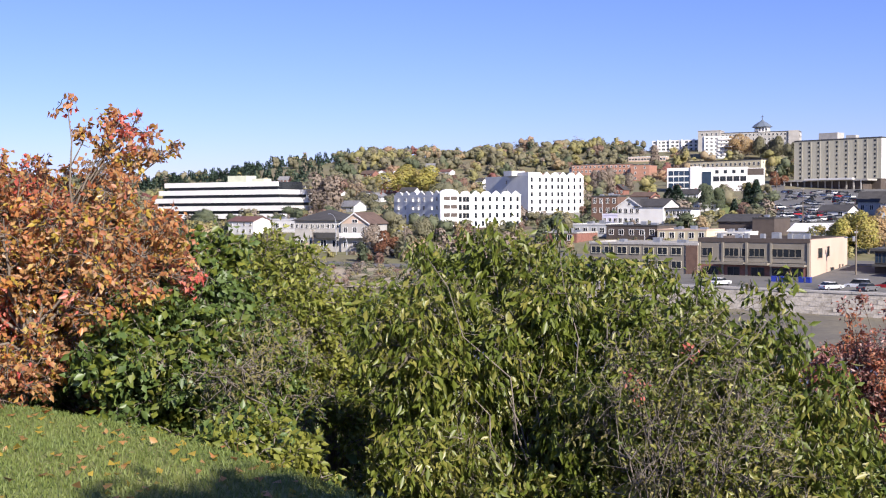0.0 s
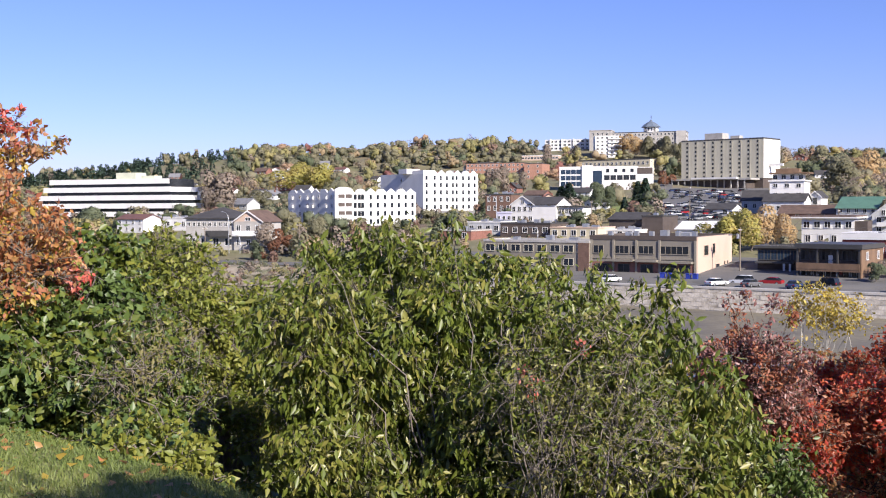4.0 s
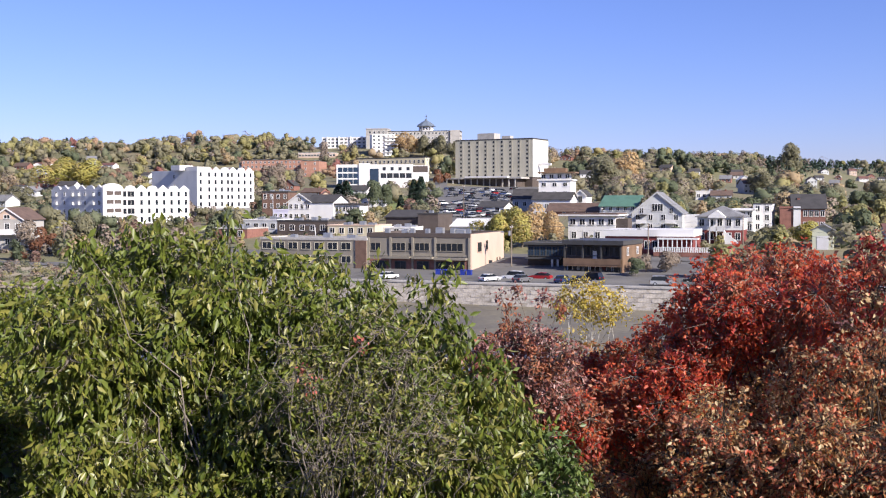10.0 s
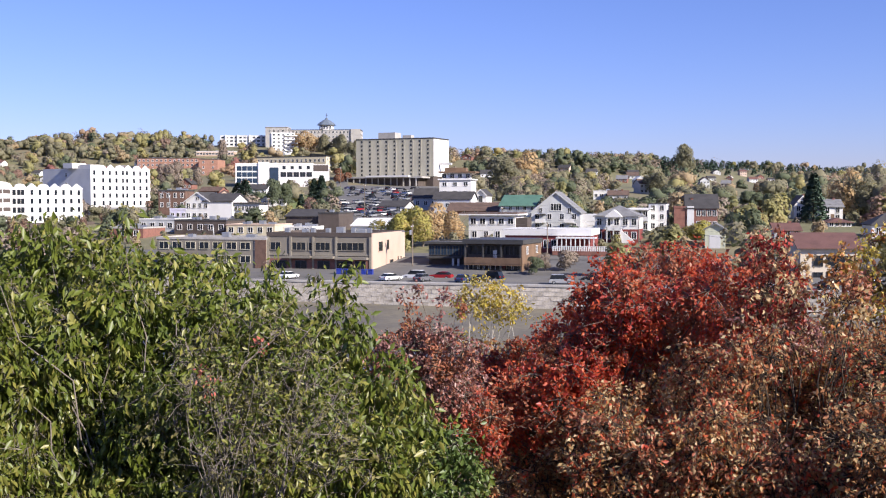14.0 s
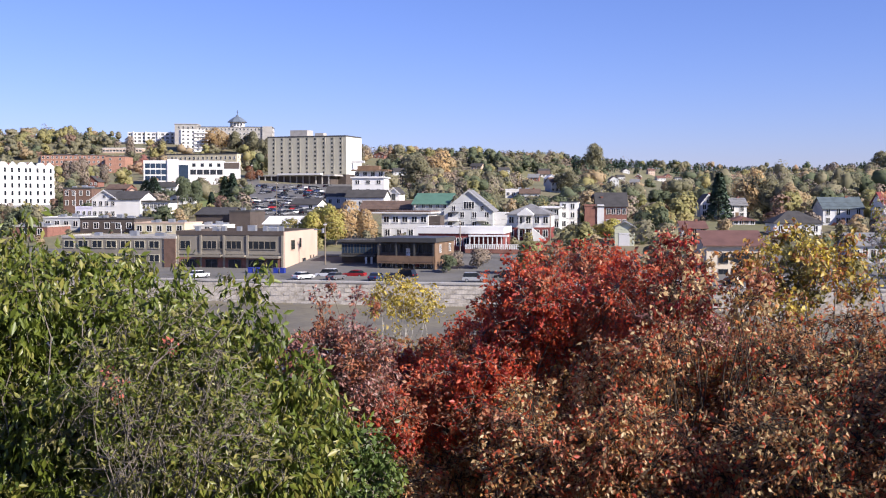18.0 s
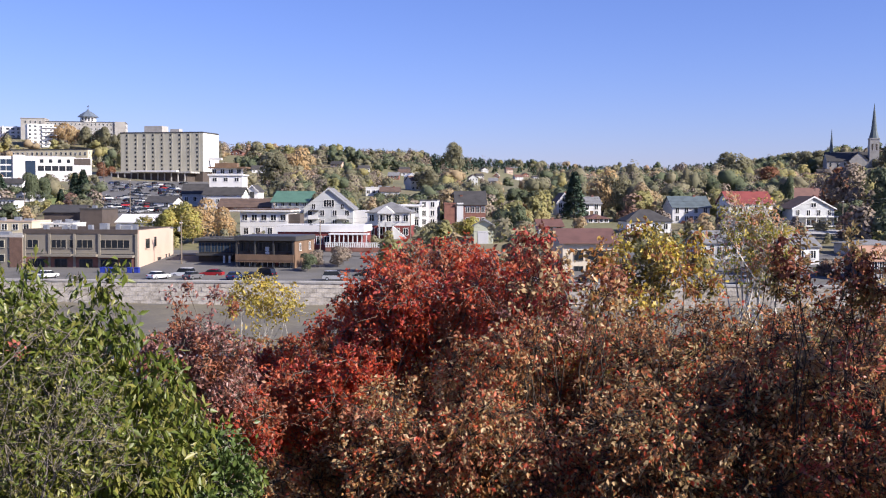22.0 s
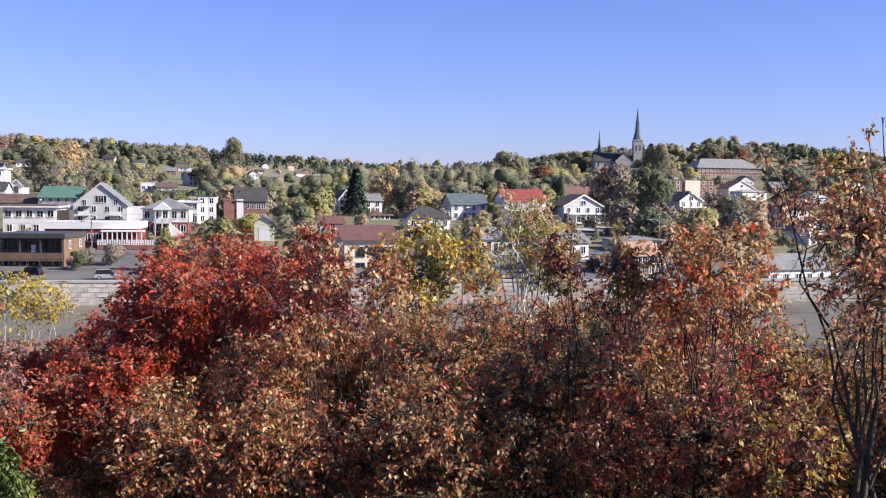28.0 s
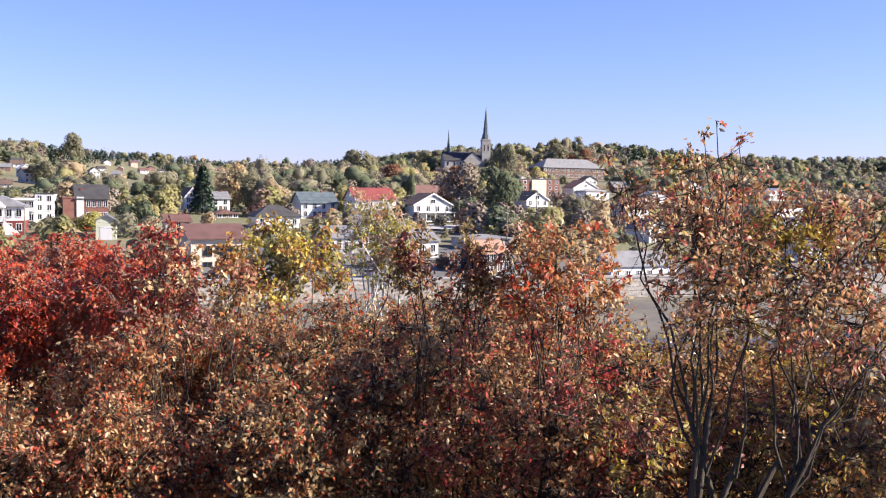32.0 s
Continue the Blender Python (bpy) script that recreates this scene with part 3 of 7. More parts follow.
# -- white terraced office block --
s = Site("office_building", "white office block with long stepped balcony bands", -30.34, -23.67, -0.72, 1.29, -12, 26, category="office building")
fh = s.h / 5
for i in range(5):
    inset = [0.0, 0.4, 1.6, 3.2, 5.2][i]
    z = s.lift * 0 + i * fh
    s.part("glazing", [(inset + 1.2, inset + 1.6, z + 0.1, s.w - inset - 1.2, s.depth, z + fh)], GLASS if i else DARKWALL, "dark strip windows")
    s.part("balcony_band", [(inset, inset, z + fh * 0.42, s.w - inset * 1.3, inset + 0.35, z + fh * 1.0 + 0.12), (inset, inset + 0.35, z + fh * 0.9, s.w - inset * 1.3, s.depth, z + fh + 0.02),
                            (s.w - inset * 1.3 - 0.35, inset + 0.35, z + fh * 0.42, s.w - inset * 1.3, s.depth, z + fh * 0.9)], WHITE, "white concrete balcony band")
s.part("penthouse", [(s.w * 0.52, 9, s.h + 0.1, s.w * 0.66, 17, s.h + 3.2), (s.w * 0.70, 9, s.h + 0.1, s.w * 0.79, 15, s.h + 1.6)], PALEGREEN)

# -- white shops and the large dark-roofed house by the river --
s = Site("shop_building", "low white row of shops with dark windows", -25.22, -22.98, -1.32, -0.68, -23, 9, category="shop")
s.walls(WHITE), s.flat(FLATROOF, WHITE, rise=0.4), s.grid("front", 1, 6, 1.6, 1.6)
s = Site("shop_building", "small red-roofed white shop", -26.44, -25.16, -1.41, -0.72, -23, 9, category="shop")
s.walls(WHITE), s.gable(RUSTROOF, WHITE, 1.6), s.grid("front", 2, 4, 1.0, 1.2)
s = Site("corner_building", "two-storey brown building under a dark hipped roof", -23.04, -20.65, -2.38, -0.70, -8, 16, category="building")
s.walls(GREYSTONE), s.hip(SLATE, 3.2, 0.7)
s.grid("front", 1, 9, 0.9, 1.1, z0=s.h * 0.6, z1=s.h * 0.98)
s.grid("front", 1, 4, 1.8, 2.0, z0=s.lift, z1=s.h * 0.5)
s.part("balcony", [(s.w * 0.45, -1.6, s.h * 0.44, s.w * 0.95, -0.05, s.h * 0.48), (s.w * 0.45, -1.6, s.h * 0.48, s.w * 0.95, -1.5, s.h * 0.62)], DARKTRIM)
s = Site("gabled_house", "cream gabled house with a dark roof and balcony", -20.65, -19.18, -2.40, -0.90, -8, 12)
s.walls(GREYSTONE), s.gable(BROWNSHINGLE, CREAM, 3.0, "y", trim=WHITE), s.grid("front", 2, 3, 1.2, 1.5)
s.part("balcony", [(0.3, -1.7, s.h * 0.5, s.w - 0.3, -0.05, s.h * 0.55), (0.3, -1.7, s.h * 0.55, s.w - 0.3, -1.6, s.h * 0.68)], WHITE)
s.window("front", s.w / 2, s.h + 0.7, 1.6, 0.9)

# -- white residence complex: low wing and tall wing --
s = Site("residence_low_wing", "four-storey white residence with rows of small gables", -15.41, -11.20, -1.19, 0.52, 51, 28.0, category="residence", d=372)
s.walls(WHITE, label="white stucco wall"), s.flat(FLATROOF, WHITE, rise=0.3)
s.part("corner_bay", [(-0.6, -0.8, 0, s.w * 0.20, 0.0, s.h + 0.6)], WHITE)
fh = (s.h - s.lift) / 4
for i in range(4):
    z = s.lift + i * fh
    # flat dark panels paint the balconies' shade; the bay has no recess
    for u0, u1 in ((0.02, 0.095), (0.105, 0.18)):
        s.part("balcony_opening", [(s.w * u0, -0.82, z + 0.75, s.w * u1, -0.74, z + fh - 0.35)], DARKWALL, "flat dark panel for a balcony's shade")
    s.part("railing", [(s.w * 0.02, -0.9, z + 0.75, s.w * 0.18, -0.83, z + 1.15)], WHITE)
    for u in (0.235, 0.285, 0.325):
        s.window("front", s.w * u, z + fh * 0.55, 1.0, 1.5, pane_m=GLASS, frame_m=DARKTRIM, bars=1)
s.grid("front", 4, 7, 1.0, 1.6, u0=s.w * 0.38, u1=s.w, frame_m=GREYWALL, bars=1)
put("dormer", prism("dormer", [(-0.6 + (s.w * 0.2 + 0.6) / 2 * (1 - math.cos(k * math.pi / 10)), s.h + 0.6 + 1.5 * math.sin(k * math.pi / 10)) for k in range(11)], -0.8, 0.2, WHITE), s.root)
scallops(s, "front", 6, s.h + 0.3, 1.2, WHITE, s.w * 0.24)
# left face and its gables in grey: their shade is put into the colour
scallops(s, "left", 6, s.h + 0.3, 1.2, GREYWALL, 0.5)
s.part("side_cladding", [(-0.1, 0.0, 0, 0.0, s.depth, s.h + 0.3)], GREYWALL, "white left wall tinted grey for its shade")
for i in range(4):
    for u in (1.9, 5.0, 9.5, 12.9, 16.2, 20.7, 25.3):
        w = s.window("left", u, s.lift + (i + 0.55) * fh, 0.9, 1.3, off=-0.1)
        if u in (5.0, 12.9, 16.2, 25.3):
            part("window_box", [(-0.7, -0.7, -0.7, 0.7, -0.1, 0.25)], WHITE, w)
s.part("podium", [(-3, -3.5, -1.5, s.w + 2, 0.0, s.lift + 0.2)], DARKWALL)
s = Site("residence_tall_wing", "seven-storey white residence tower with small rounded gables", -10.79, -7.94, -1.22, 1.47, 51, 26.5, category="residence", d=428)
s.walls(WHITE, label="white stucco wall"), s.flat(FLATROOF, WHITE, rise=0.3)
foot = s.h * 0.30
s.part("podium", [(-0.4, -0.5, -1, s.w + 0.3, 0, foot)], GREYSHINGLE, "grey concrete podium")
for i in range(5):
    z = foot + (s.h - foot) * (i + 0.55) / 5
    for u in (0.055, 0.2, 0.31, 0.42, 0.53, 0.6, 0.72, 0.83, 0.94):
        s.window("front", s.w * u, z, 1.0, 1.6, frame_m=GREYWALL, bars=1)
    s.part("balcony", [(s.w, 1.0, z - 0.9, s.w + 1.3, 4.0, z - 0.75), (s.w + 1.2, 1.0, z - 0.75, s.w + 1.3, 4.0, z + 0.2)], WHITE)
for z in (0.72, 0.9):
    s.window("left", s.depth * 0.5, s.h * z, 0.8, 1.4, off=-0.1)
# grey skin over the white left wall, coloured for its shaded side
s.part("side_cladding", [(-0.1, 0.0, 0, 0.0, s.depth, s.h + 0.3)], GREYWALL, "white side wall tinted grey for its shade")
scallops(s, "front", 6, s.h + 0.3, 1.3, WHITE, 3.0)
s.part("stair_tower", [(0, 0, s.h + 0.3, 5.0, 6.5, s.h + 1.6), (-2.5, 7, s.h + 0.3, 4, 12, s.h + 2.2)], WHITE)

# -- institutions on the hill --
s = Site("brick_school", "long orange brick institution with a flat roof", -8.54, -5.51, 1.37, 2.05, -10, 18, category="school")
s.walls(ORANGEBRICK), s.flat(FLATROOF, DARKTRIM), s.grid("front", 3, 14, 1.4, 1.6)
s = Site("brick_school", "orange brick block with a windowless gable end", -5.51, -4.56, 1.18, 2.01, -10, 24, category="school")
s.walls(ORANGEBRICK), s.flat(FLATROOF, DARKTRIM), s.grid("front", 3, 2, 1.2, 1.8)
s = Site("pavilion", "long low cream building with a flat roof", -5.63, -3.73, 2.18, 2.42, -8, 14, category="building")
s.walls(CREAM), s.flat(FLATROOF, WHITE), s.grid("front", 1, 12, 2.0, 1.6)
s = Site("glass_office", "white office building with blue curtain glass", -3.67, 0.28, 0.63, 1.78, -4, 22, category="office building")
s.walls(WHITE), s.flat(FLATROOF, WHITE, rise=0.7)
for i in range(3):
    for j in range(4):
        s.part("curtain_panel", [(s.w * (0.02 + 0.068 * j), -0.14, s.lift + 2.2 + i * 3.6, s.w * (0.08 + 0.068 * j), 0.0, s.lift + 4.9 + i * 3.6)], BLUEGLASS, "blue glass panel")
s.part("portal", [(s.w * 0.30, -0.9, 0, s.w * 0.44, 0, s.h + 1.4)], WHITE)
s.part("curtain_glass", [(s.w * 0.445, -0.5, s.lift, s.w * 0.56, -0.02, s.h * 0.86)], BLUEGLASS, "tall blue glass bay")
s.grid("front", 1, 4, 1.6, 1.7, u0=s.w * 0.58, z0=s.h * 0.68, z1=s.h, frame_m=DARKTRIM, bars=1)
s.grid("front", 1, 5, 3.2, 2.6, u0=s.w * 0.58, z0=s.h * 0.36, z1=s.h * 0.7, frame_m=DARKTRIM)
s.part("side_wing", [(s.w, 0.3, 0, s.w + 9, s.depth, s.h)], WHITE)
s.part("dark_glass", [(s.w + 0.6, 0.12, s.h * 0.70, s.w + 9.1, 8, s.h * 0.97)], DARKWALL, "dark glazed top floor")
s = Site("yellow_school", "long stone school building with a pale yellow end wall", -2.58, 0.98, 1.33, 2.15, -30, 40, category="school")
s.walls(YELLOWSTONE), s.flat(FLATROOF, DARKTRIM, rise=0.8), s.grid("front", 2, 16, 1.5, 2.2), s.grid("right", 3, 7, 1.2, 1.8)
s = Site("apartment_terrace", "white stepped apartment terrace on the hilltop", -4.41, -1.90, 2.70, 3.23, -6, 14, category="apartments")
s.walls(WHITE), s.flat(FLATROOF, WHITE), s.grid("front", 3, 11, 2.6, 1.7, frame_m=WHITE, bars=3)
for i in range(4):
    s.part("pier", [(s.w * (0.1 + 0.24 * i), -1.4, 0, s.w * (0.13 + 0.24 * i), 0, s.h + 1)], WHITE)
s = Site("apartment_block", "white hillside apartment block with stacked balconies", -1.81, -0.60, 2.25, 3.39, 6, 24, category="apartments")
s.walls(WHITE), s.flat(FLATROOF, WHITE), s.grid("front", 6, 5, 1.8, 1.5)
for i in range(6):
    s.part("balcony", [(s.w * 0.55, -1.5, s.h * (i + 0.2) / 6, s.w + 2.5, 0, s.h * (i + 0.5) / 6)], WHITE)
s = Site("hilltop_hospital", "stone hospital with a domed chapel on the hilltop", -2.10, 2.79, 2.61, 3.55, -8, 24, category="hospital")
s.walls(GREYSTONE), s.flat(FLATROOF, DARKTRIM, rise=0.7), s.grid("front", 4, 26, 1.4, 2.0), s.grid("right", 4, 5, 1.4, 2.0)
s.part("end_block", [(0, -2, 0, s.w * 0.23, 20, s.h + 2.6), (-0.4, -2.4, s.h + 2.6, s.w * 0.23 + 0.4, 20.4, s.h + 3.2)], GREYSTONE)
s.part("end_block", [(s.w * 0.9, -1.5, 0, s.w, 20, s.h + 0.9)], GREYSTONE)
s.grid("front", 1, 4, 1.4, 2.4, u0=s.w * 0.02, u1=s.w * 0.21, z0=s.h * 0.8, z1=s.h + 2.0, off=-2.0)
cx, r = s.w * 0.635, s.w * 0.076
def octagon(name, rings, material):
    v = [(cx + q * math.cos(k * math.pi / 4 + 0.39), 6 + q * math.sin(k * math.pi / 4 + 0.39), z) for q, z in rings for k in range(8)]
    n = len(rings)
    f = [(i * 8 + k, i * 8 + (k + 1) % 8, (i + 1) * 8 + (k + 1) % 8, (i + 1) * 8 + k) for i in range(n - 1) for k in range(8)] + [tuple(range((n - 1) * 8, n * 8))]
    return put(name, to_mesh(name, v, f, material), s.root)
octagon("drum", [(r * 1.05, s.h), (r * 1.05, s.h + 4.4), (r * 1.15, s.h + 4.5), (r * 1.15, s.h + 5.0)], PALEROOF)
octagon("dome", [(r * 1.42, s.h + 5.0), (r * 1.05, s.h + 7.2), (r * 0.62, s.h + 9.2), (r * 0.24, s.h + 10.4), (r * 0.14, s.h + 11.8)], DOMEROOF)
s.part("cross", [(cx - 0.2, 5.8, s.h + 11.7, cx + 0.2, 6.2, s.h + 16.0), (cx - 1.1, 5.85, s.h + 14.2, cx + 1.1, 6.15, s.h + 14.6)], DARKTRIM)
for k in range(4):
    s.window("front", cx + (k - 1.5) * r * 0.42, s.h + 2.8, 1.3, 3.0, off=6 - r * 0.99)

s = Site("hospital_tower", "ten-storey tan concrete slab tower with slit windows", 2.56, 6.60, 0.72, 3.08, -30, 25, category="tower block", clear=0.02)
pz = s.lift + s.d * math.tan(radians(0.42))          # the top of the dark entrance storey
s.walls(TANPANEL, z0=pz, label="tan concrete panels"), s.flat(FLATROOF, DARKTRIM, rise=0.8)
s.part("base", [(0.3, 0.4, 0, s.w - 0.3, s.depth - 0.4, pz)], DARKWALL, "dark recessed entrance storey")
s.part("end_wall", [(s.w, 0.1, pz, s.w + 0.25, s.depth - 0.1, s.h - 0.3)], PALEROOF, "smooth pale end wall")
fh = (s.h - pz) / 9
for i in range(9):
    for j in range(9):
        s.window("front", s.w * (0.075 + j * 0.107), pz + fh * (i + 0.52), 1.25, 1.35, frame_m=TANPANEL, bars=1)
for j in range(9):
    s.part("pilaster", [(s.w * (0.075 + j * 0.107) + 1.1, -0.12, pz, s.w * (0.075 + j * 0.107) + 1.5, 0, s.h)], TANPANEL)
s.part("penthouse", [(s.w * 0.24, 6, s.h, s.w * 0.46, 15, s.h + 5.0)], GREYSTONE)
s.part("roof_plant", [(s.w * 0.55, 7, s.h, s.w * 0.66, 12, s.h + 3.0)], GREYSTONE)
s.part("podium", [(-2, -12, -3, s.w * 0.9, 0, pz - 1.2)], DARKWALL)
s.part("canopy", [(-3, -13.5, pz - 1.2, s.w * 0.96, -0.1, pz - 0.2)], CONCRETE, "pale concrete entrance canopy")
s.part("canopy", [(s.w * 0.28, -17, pz - 0.6, s.w * 0.82, -13.6, pz + 0.5)], PALEROOF, "white porch roof")
for j in range(12):
    s.part("column", [(s.w * (0.0 + 0.08 * j), -13.2, -3, s.w * (0.0 + 0.08 * j) + 0.7, -12.55, pz - 1.2)], CONCRETE)
s.part("sloping_duct", [(s.w + 0.3, 8, s.h * 0.45, s.w + 9, 9.5, s.h * 0.50)], PALEROOF)

# -- the street behind the quay --
s = Site("white_mansion", "white gabled mansion with a long glazed wing", -6.19, -3.85, -1.13, -0.12, -20, 13)
s.walls(WHITE)
s.gable(SLATE, WHITE, 2.4, "x", x0=s.w * 0.4)
s.gable(SLATE, WHITE, 2.9, "y", x0=0, x1=s.w * 0.52, trim=WHITE)
s.grid("front", 2, 4, 1.1, 1.5, u0=0, u1=s.w * 0.5)
s.window("front", s.w * 0.26, s.h + 0.9, 1.0, 1.1)
s.part("porch", [(s.w, 1.0, 0, s.w + 9.5, 9, s.h * 0.86)], WHITE)
s.part("porch_roof", [(s.w - 0.2, 0.4, s.h * 0.86, s.w + 10.2, 9.5, s.h * 0.93)], SLATE)
for j in range(7):
    s.window("front", s.w + 0.9 + j * 1.3, s.h * 0.66, 0.9, 1.4, off=1.0)
s = Site("annex_house", "lilac flat-roofed annex with a porch", -6.97, -6.16, -1.12, -0.56, -20, 9)
s.walls(LILAC), s.flat(GREYSHINGLE, LILAC), s.grid("front", 1, 3, 1.0, 1.2)
s = Site("brick_house", "small two-storey brick house with white windows", -7.53, -6.19, -0.56, 0.39, -15, 9, d=410)
s.walls(BROWNBRICK), s.flat(FLATROOF, DARKTRIM), s.grid("front", 2, 4, 1.0, 1.6)

ROW = [
    ("grey low shop with white windows", -8.48, -6.76, -1.68, -1.06, GREYSIDING, FLATROOF, WHITE, 4, "flat"),
    ("brown brick shop with a pink fascia", -6.76, -4.15, -1.84, -1.13, DARKWALL, FLATROOF, DARKTRIM, 5, "flat"),
    ("ochre shop with a flat tan roof", -4.15, -1.69, -1.91, -1.38, YELLOWSTONE, FLATROOF, CREAM, 5, "flat"),
    ("dark brown hall with a low gable roof", -1.10, 0.57, -1.63, -0.92, DARKWALL, SLATE, DARKTRIM, 0, "gable"),
    ("dark grey hall with a flat roof", 0.57, 1.63, -1.72, -0.78, DARKWALL, SLATE, DARKTRIM, 0, "flat"),
    ("white low shed with a membrane roof", -1.31, 0.22, -1.86, -1.51, WHITE, PALEROOF, WHITE, 3, "flat"),
    ("pale hall under a broad shallow roof", 2.32, 4.52, -1.81, -1.43, PALEROOF, PALEROOF, PALEROOF, 0, "gable"),
    ("dark-roofed white house by the parking lot", 3.71, 5.09, -0.76, -0.41, WHITE, SLATE, WHITE, 2, "gable"),
    ("low brick-banded kiosk by the road", -10.37, -8.30, -1.97, -1.49, BRICK, FLATROOF, CONCRETE, 3, "flat"),
]
for label, a0, a1, b0, t0, wm, rm, cm, bays, kind in ROW:
    s = Site("shop_building" if bays else "hall", label, a0, a1, b0, t0, -23, 12, category="shop" if bays else "hall")
    s.walls(wm)
    if kind == "flat":
        s.flat(rm, cm, rise=0.4)
        s.part("roof_vent", [(s.w * 0.3, 4, s.h, s.w * 0.3 + 1.2, 5.2, s.h + 1.1)], STEEL)
        s.part("roof_vent", [(s.w * 0.7, 6, s.h, s.w * 0.7 + 0.8, 6.8, s.h + 0.8)], STEEL)
    else:
        s.gable(rm, wm, 1.9)
    if bays:
        s.grid("front", 1, bays, 1.4, 1.5)

# -- the taupe building on the quay, and its long neighbour --
s = Site("quay_building", "two-storey taupe commercial building with a cream end wall", -2.07, 3.31, -3.86, -1.99, BANK_ROT, 22, category="commercial building", d=232)
s.walls(TAUPE), s.flat(FLATROOF, DARKWALL, rise=0.9)
s.part("end_wall", [(s.w, 0.0, 0, s.w + 0.3, s.depth, s.h + 0.75)], CREAM, "cream stucco end wall")
s.part("band", [(0, -0.12, s.h * 0.47, s.w, 0, s.h * 0.52)], TAUPETRIM)
s.part("awning", [(s.w * 0.18, -1.5, s.h * 0.40, s.w * 0.44, -0.13, s.h * 0.46), (s.w * 0.46, -1.5, s.h * 0.40, s.w * 0.66, -0.13, s.h * 0.46), (s.w * 0.68, -1.6, s.h * 0.38, s.w * 0.98, -0.13, s.h * 0.44)], TAUPE)
s.part("shop_front", [(s.w * 0.02, -0.1, s.lift, s.w * 0.98, 0, s.h * 0.38)], BRICK, "red brick shop front")
for u in (0.0, 0.22, 0.44, 0.66, 0.985):
    s.part("pilaster", [(s.w * u, -0.25, 0, s.w * u + 0.45, 0, s.h)], TAUPETRIM)
for u, w, b in ((0.08, 2.2, 2), (0.31, 3.0, 3), (0.43, 1.2, 1), (0.54, 3.2, 3), (0.80, 6.2, 5)):
    s.window("front", s.w * u, s.h * 0.73, w, 1.55, frame_m=TAUPETRIM, bars=b)
for u, w in ((0.12, 3.0), (0.33, 2.4), (0.55, 2.6), (0.75, 3.4), (0.9, 2.2)):
    s.window("front", s.w * u, s.lift + (s.h * 0.36 - s.lift) * 0.55, w, 1.8, frame_m=DARKTRIM, bars=2, off=-0.1)
for u, z, w, h in ((5.2, 0.72, 2.6, 2.0), (10.0, 0.75, 1.4, 2.0), (12.4, 0.2, 2.4, 1.5), (17, 0.3, 0.8, 0.8), (19, 0.3, 0.8, 0.8)):
    s.window("right", u, s.h * z, w, h, frame_m=CREAM, bars=1, off=-0.3)
for k in range(5):
    s.part("roof_vent", [(s.w * (0.1 + 0.2 * k), 4 + k % 2 * 3, s.h, s.w * (0.1 + 0.2 * k) + 0.9, 5 + k % 2 * 3, s.h + 1.7)], STEEL)
s = Site("long_shop_building", "long grey shop building with a row of windows", -7.62, -2.13, -3.46, -2.09, BANK_ROT, 12, category="commercial building", d=242)
s.walls(TAUPE), s.flat(FLATROOF, CONCRETE, rise=0.5), s.grid("front", 2, 8, 2.2, 1.4, frame_m=TANPANEL)
s.part("brick_end", [(s.w * 0.9, -0.2, 0, s.w, 0, s.h)], BROWNBRICK)

# -- brown timber restaurant and its glazed neighbour --
s = Site("timber_restaurant", "brown timber-clad restaurant with a long upper terrace", 8.22, 11.20, -4.11, -2.40, -30, 12.5, category="restaurant", d=222)
s.part("wall", [(0, 1.8, 0, s.w, s.depth, s.h)], DARKWALL)
s.part("end_wall", [(s.w, 0, 0, s.w + 0.25, s.depth, s.h)], BROWNWOOD, "brown timber end wall")
s.part("fascia", [(-0.3, -0.3, s.h, s.w + 0.5, s.depth + 0.2, s.h + 0.9)], DARKTRIM, "dark roof fascia")
s.part("terrace", [(0, -0.2, s.h * 0.34, s.w, 1.8, s.h * 0.40), (0, -0.25, s.h * 0.40, s.w, -0.1, s.h * 0.58)], BROWNWOOD, "timber terrace parapet")
for u in (0.0, 0.32, 0.64, 0.975):
    s.part("post", [(s.w * u, -0.05, s.h * 0.58, s.w * u + 0.3, 0.25, s.h)], DARKTRIM)
    s.part("post", [(s.w * u, 0.0, 0, s.w * u + 0.3, 0.3, s.h * 0.34)], DARKTRIM)
s.grid("front", 1, 6, 2.0, 1.7, z0=s.h * 0.55, z1=s.h, off=1.8, frame_m=DARKTRIM)
s.grid("front", 1, 5, 2.2, 1.9, z0=s.lift, z1=s.h * 0.36, off=1.8, frame_m=TRIM)
s.grid("right", 1, 2, 0.9, 1.4, z0=s.h * 0.55, z1=s.h, off=-0.25)
s.part("white_door", [(s.w * 0.46, 1.68, s.h * 0.40, s.w * 0.53, 1.8, s.h * 0.8)], TRIM)
s = Site("glazed_pavilion", "dark glazed pavilion with a flat white-edged roof", 6.35, 8.25, -3.70, -2.39, BANK_ROT + 4, 10, category="pavilion", d=234)
s.walls(DARKWALL), s.flat(FLATROOF, DARKTRIM, rise=0.5, over=0.8)
s.grid("front", 1, 6, 1.4, 1.9, z0=s.h * 0.48, z1=s.h * 0.95, frame_m=DARKTRIM, pane_m=BLUEGLASS)
s.part("overhang", [(0, -2.5, s.h * 0.44, s.w * 0.95, 0, s.h * 0.5)], DARKTRIM)
for u in (0.7, 0.85):
    s.part("post", [(s.w * u, -2.3, 0, s.w * u + 0.4, -1.9, s.h * 0.44)], WHITE)

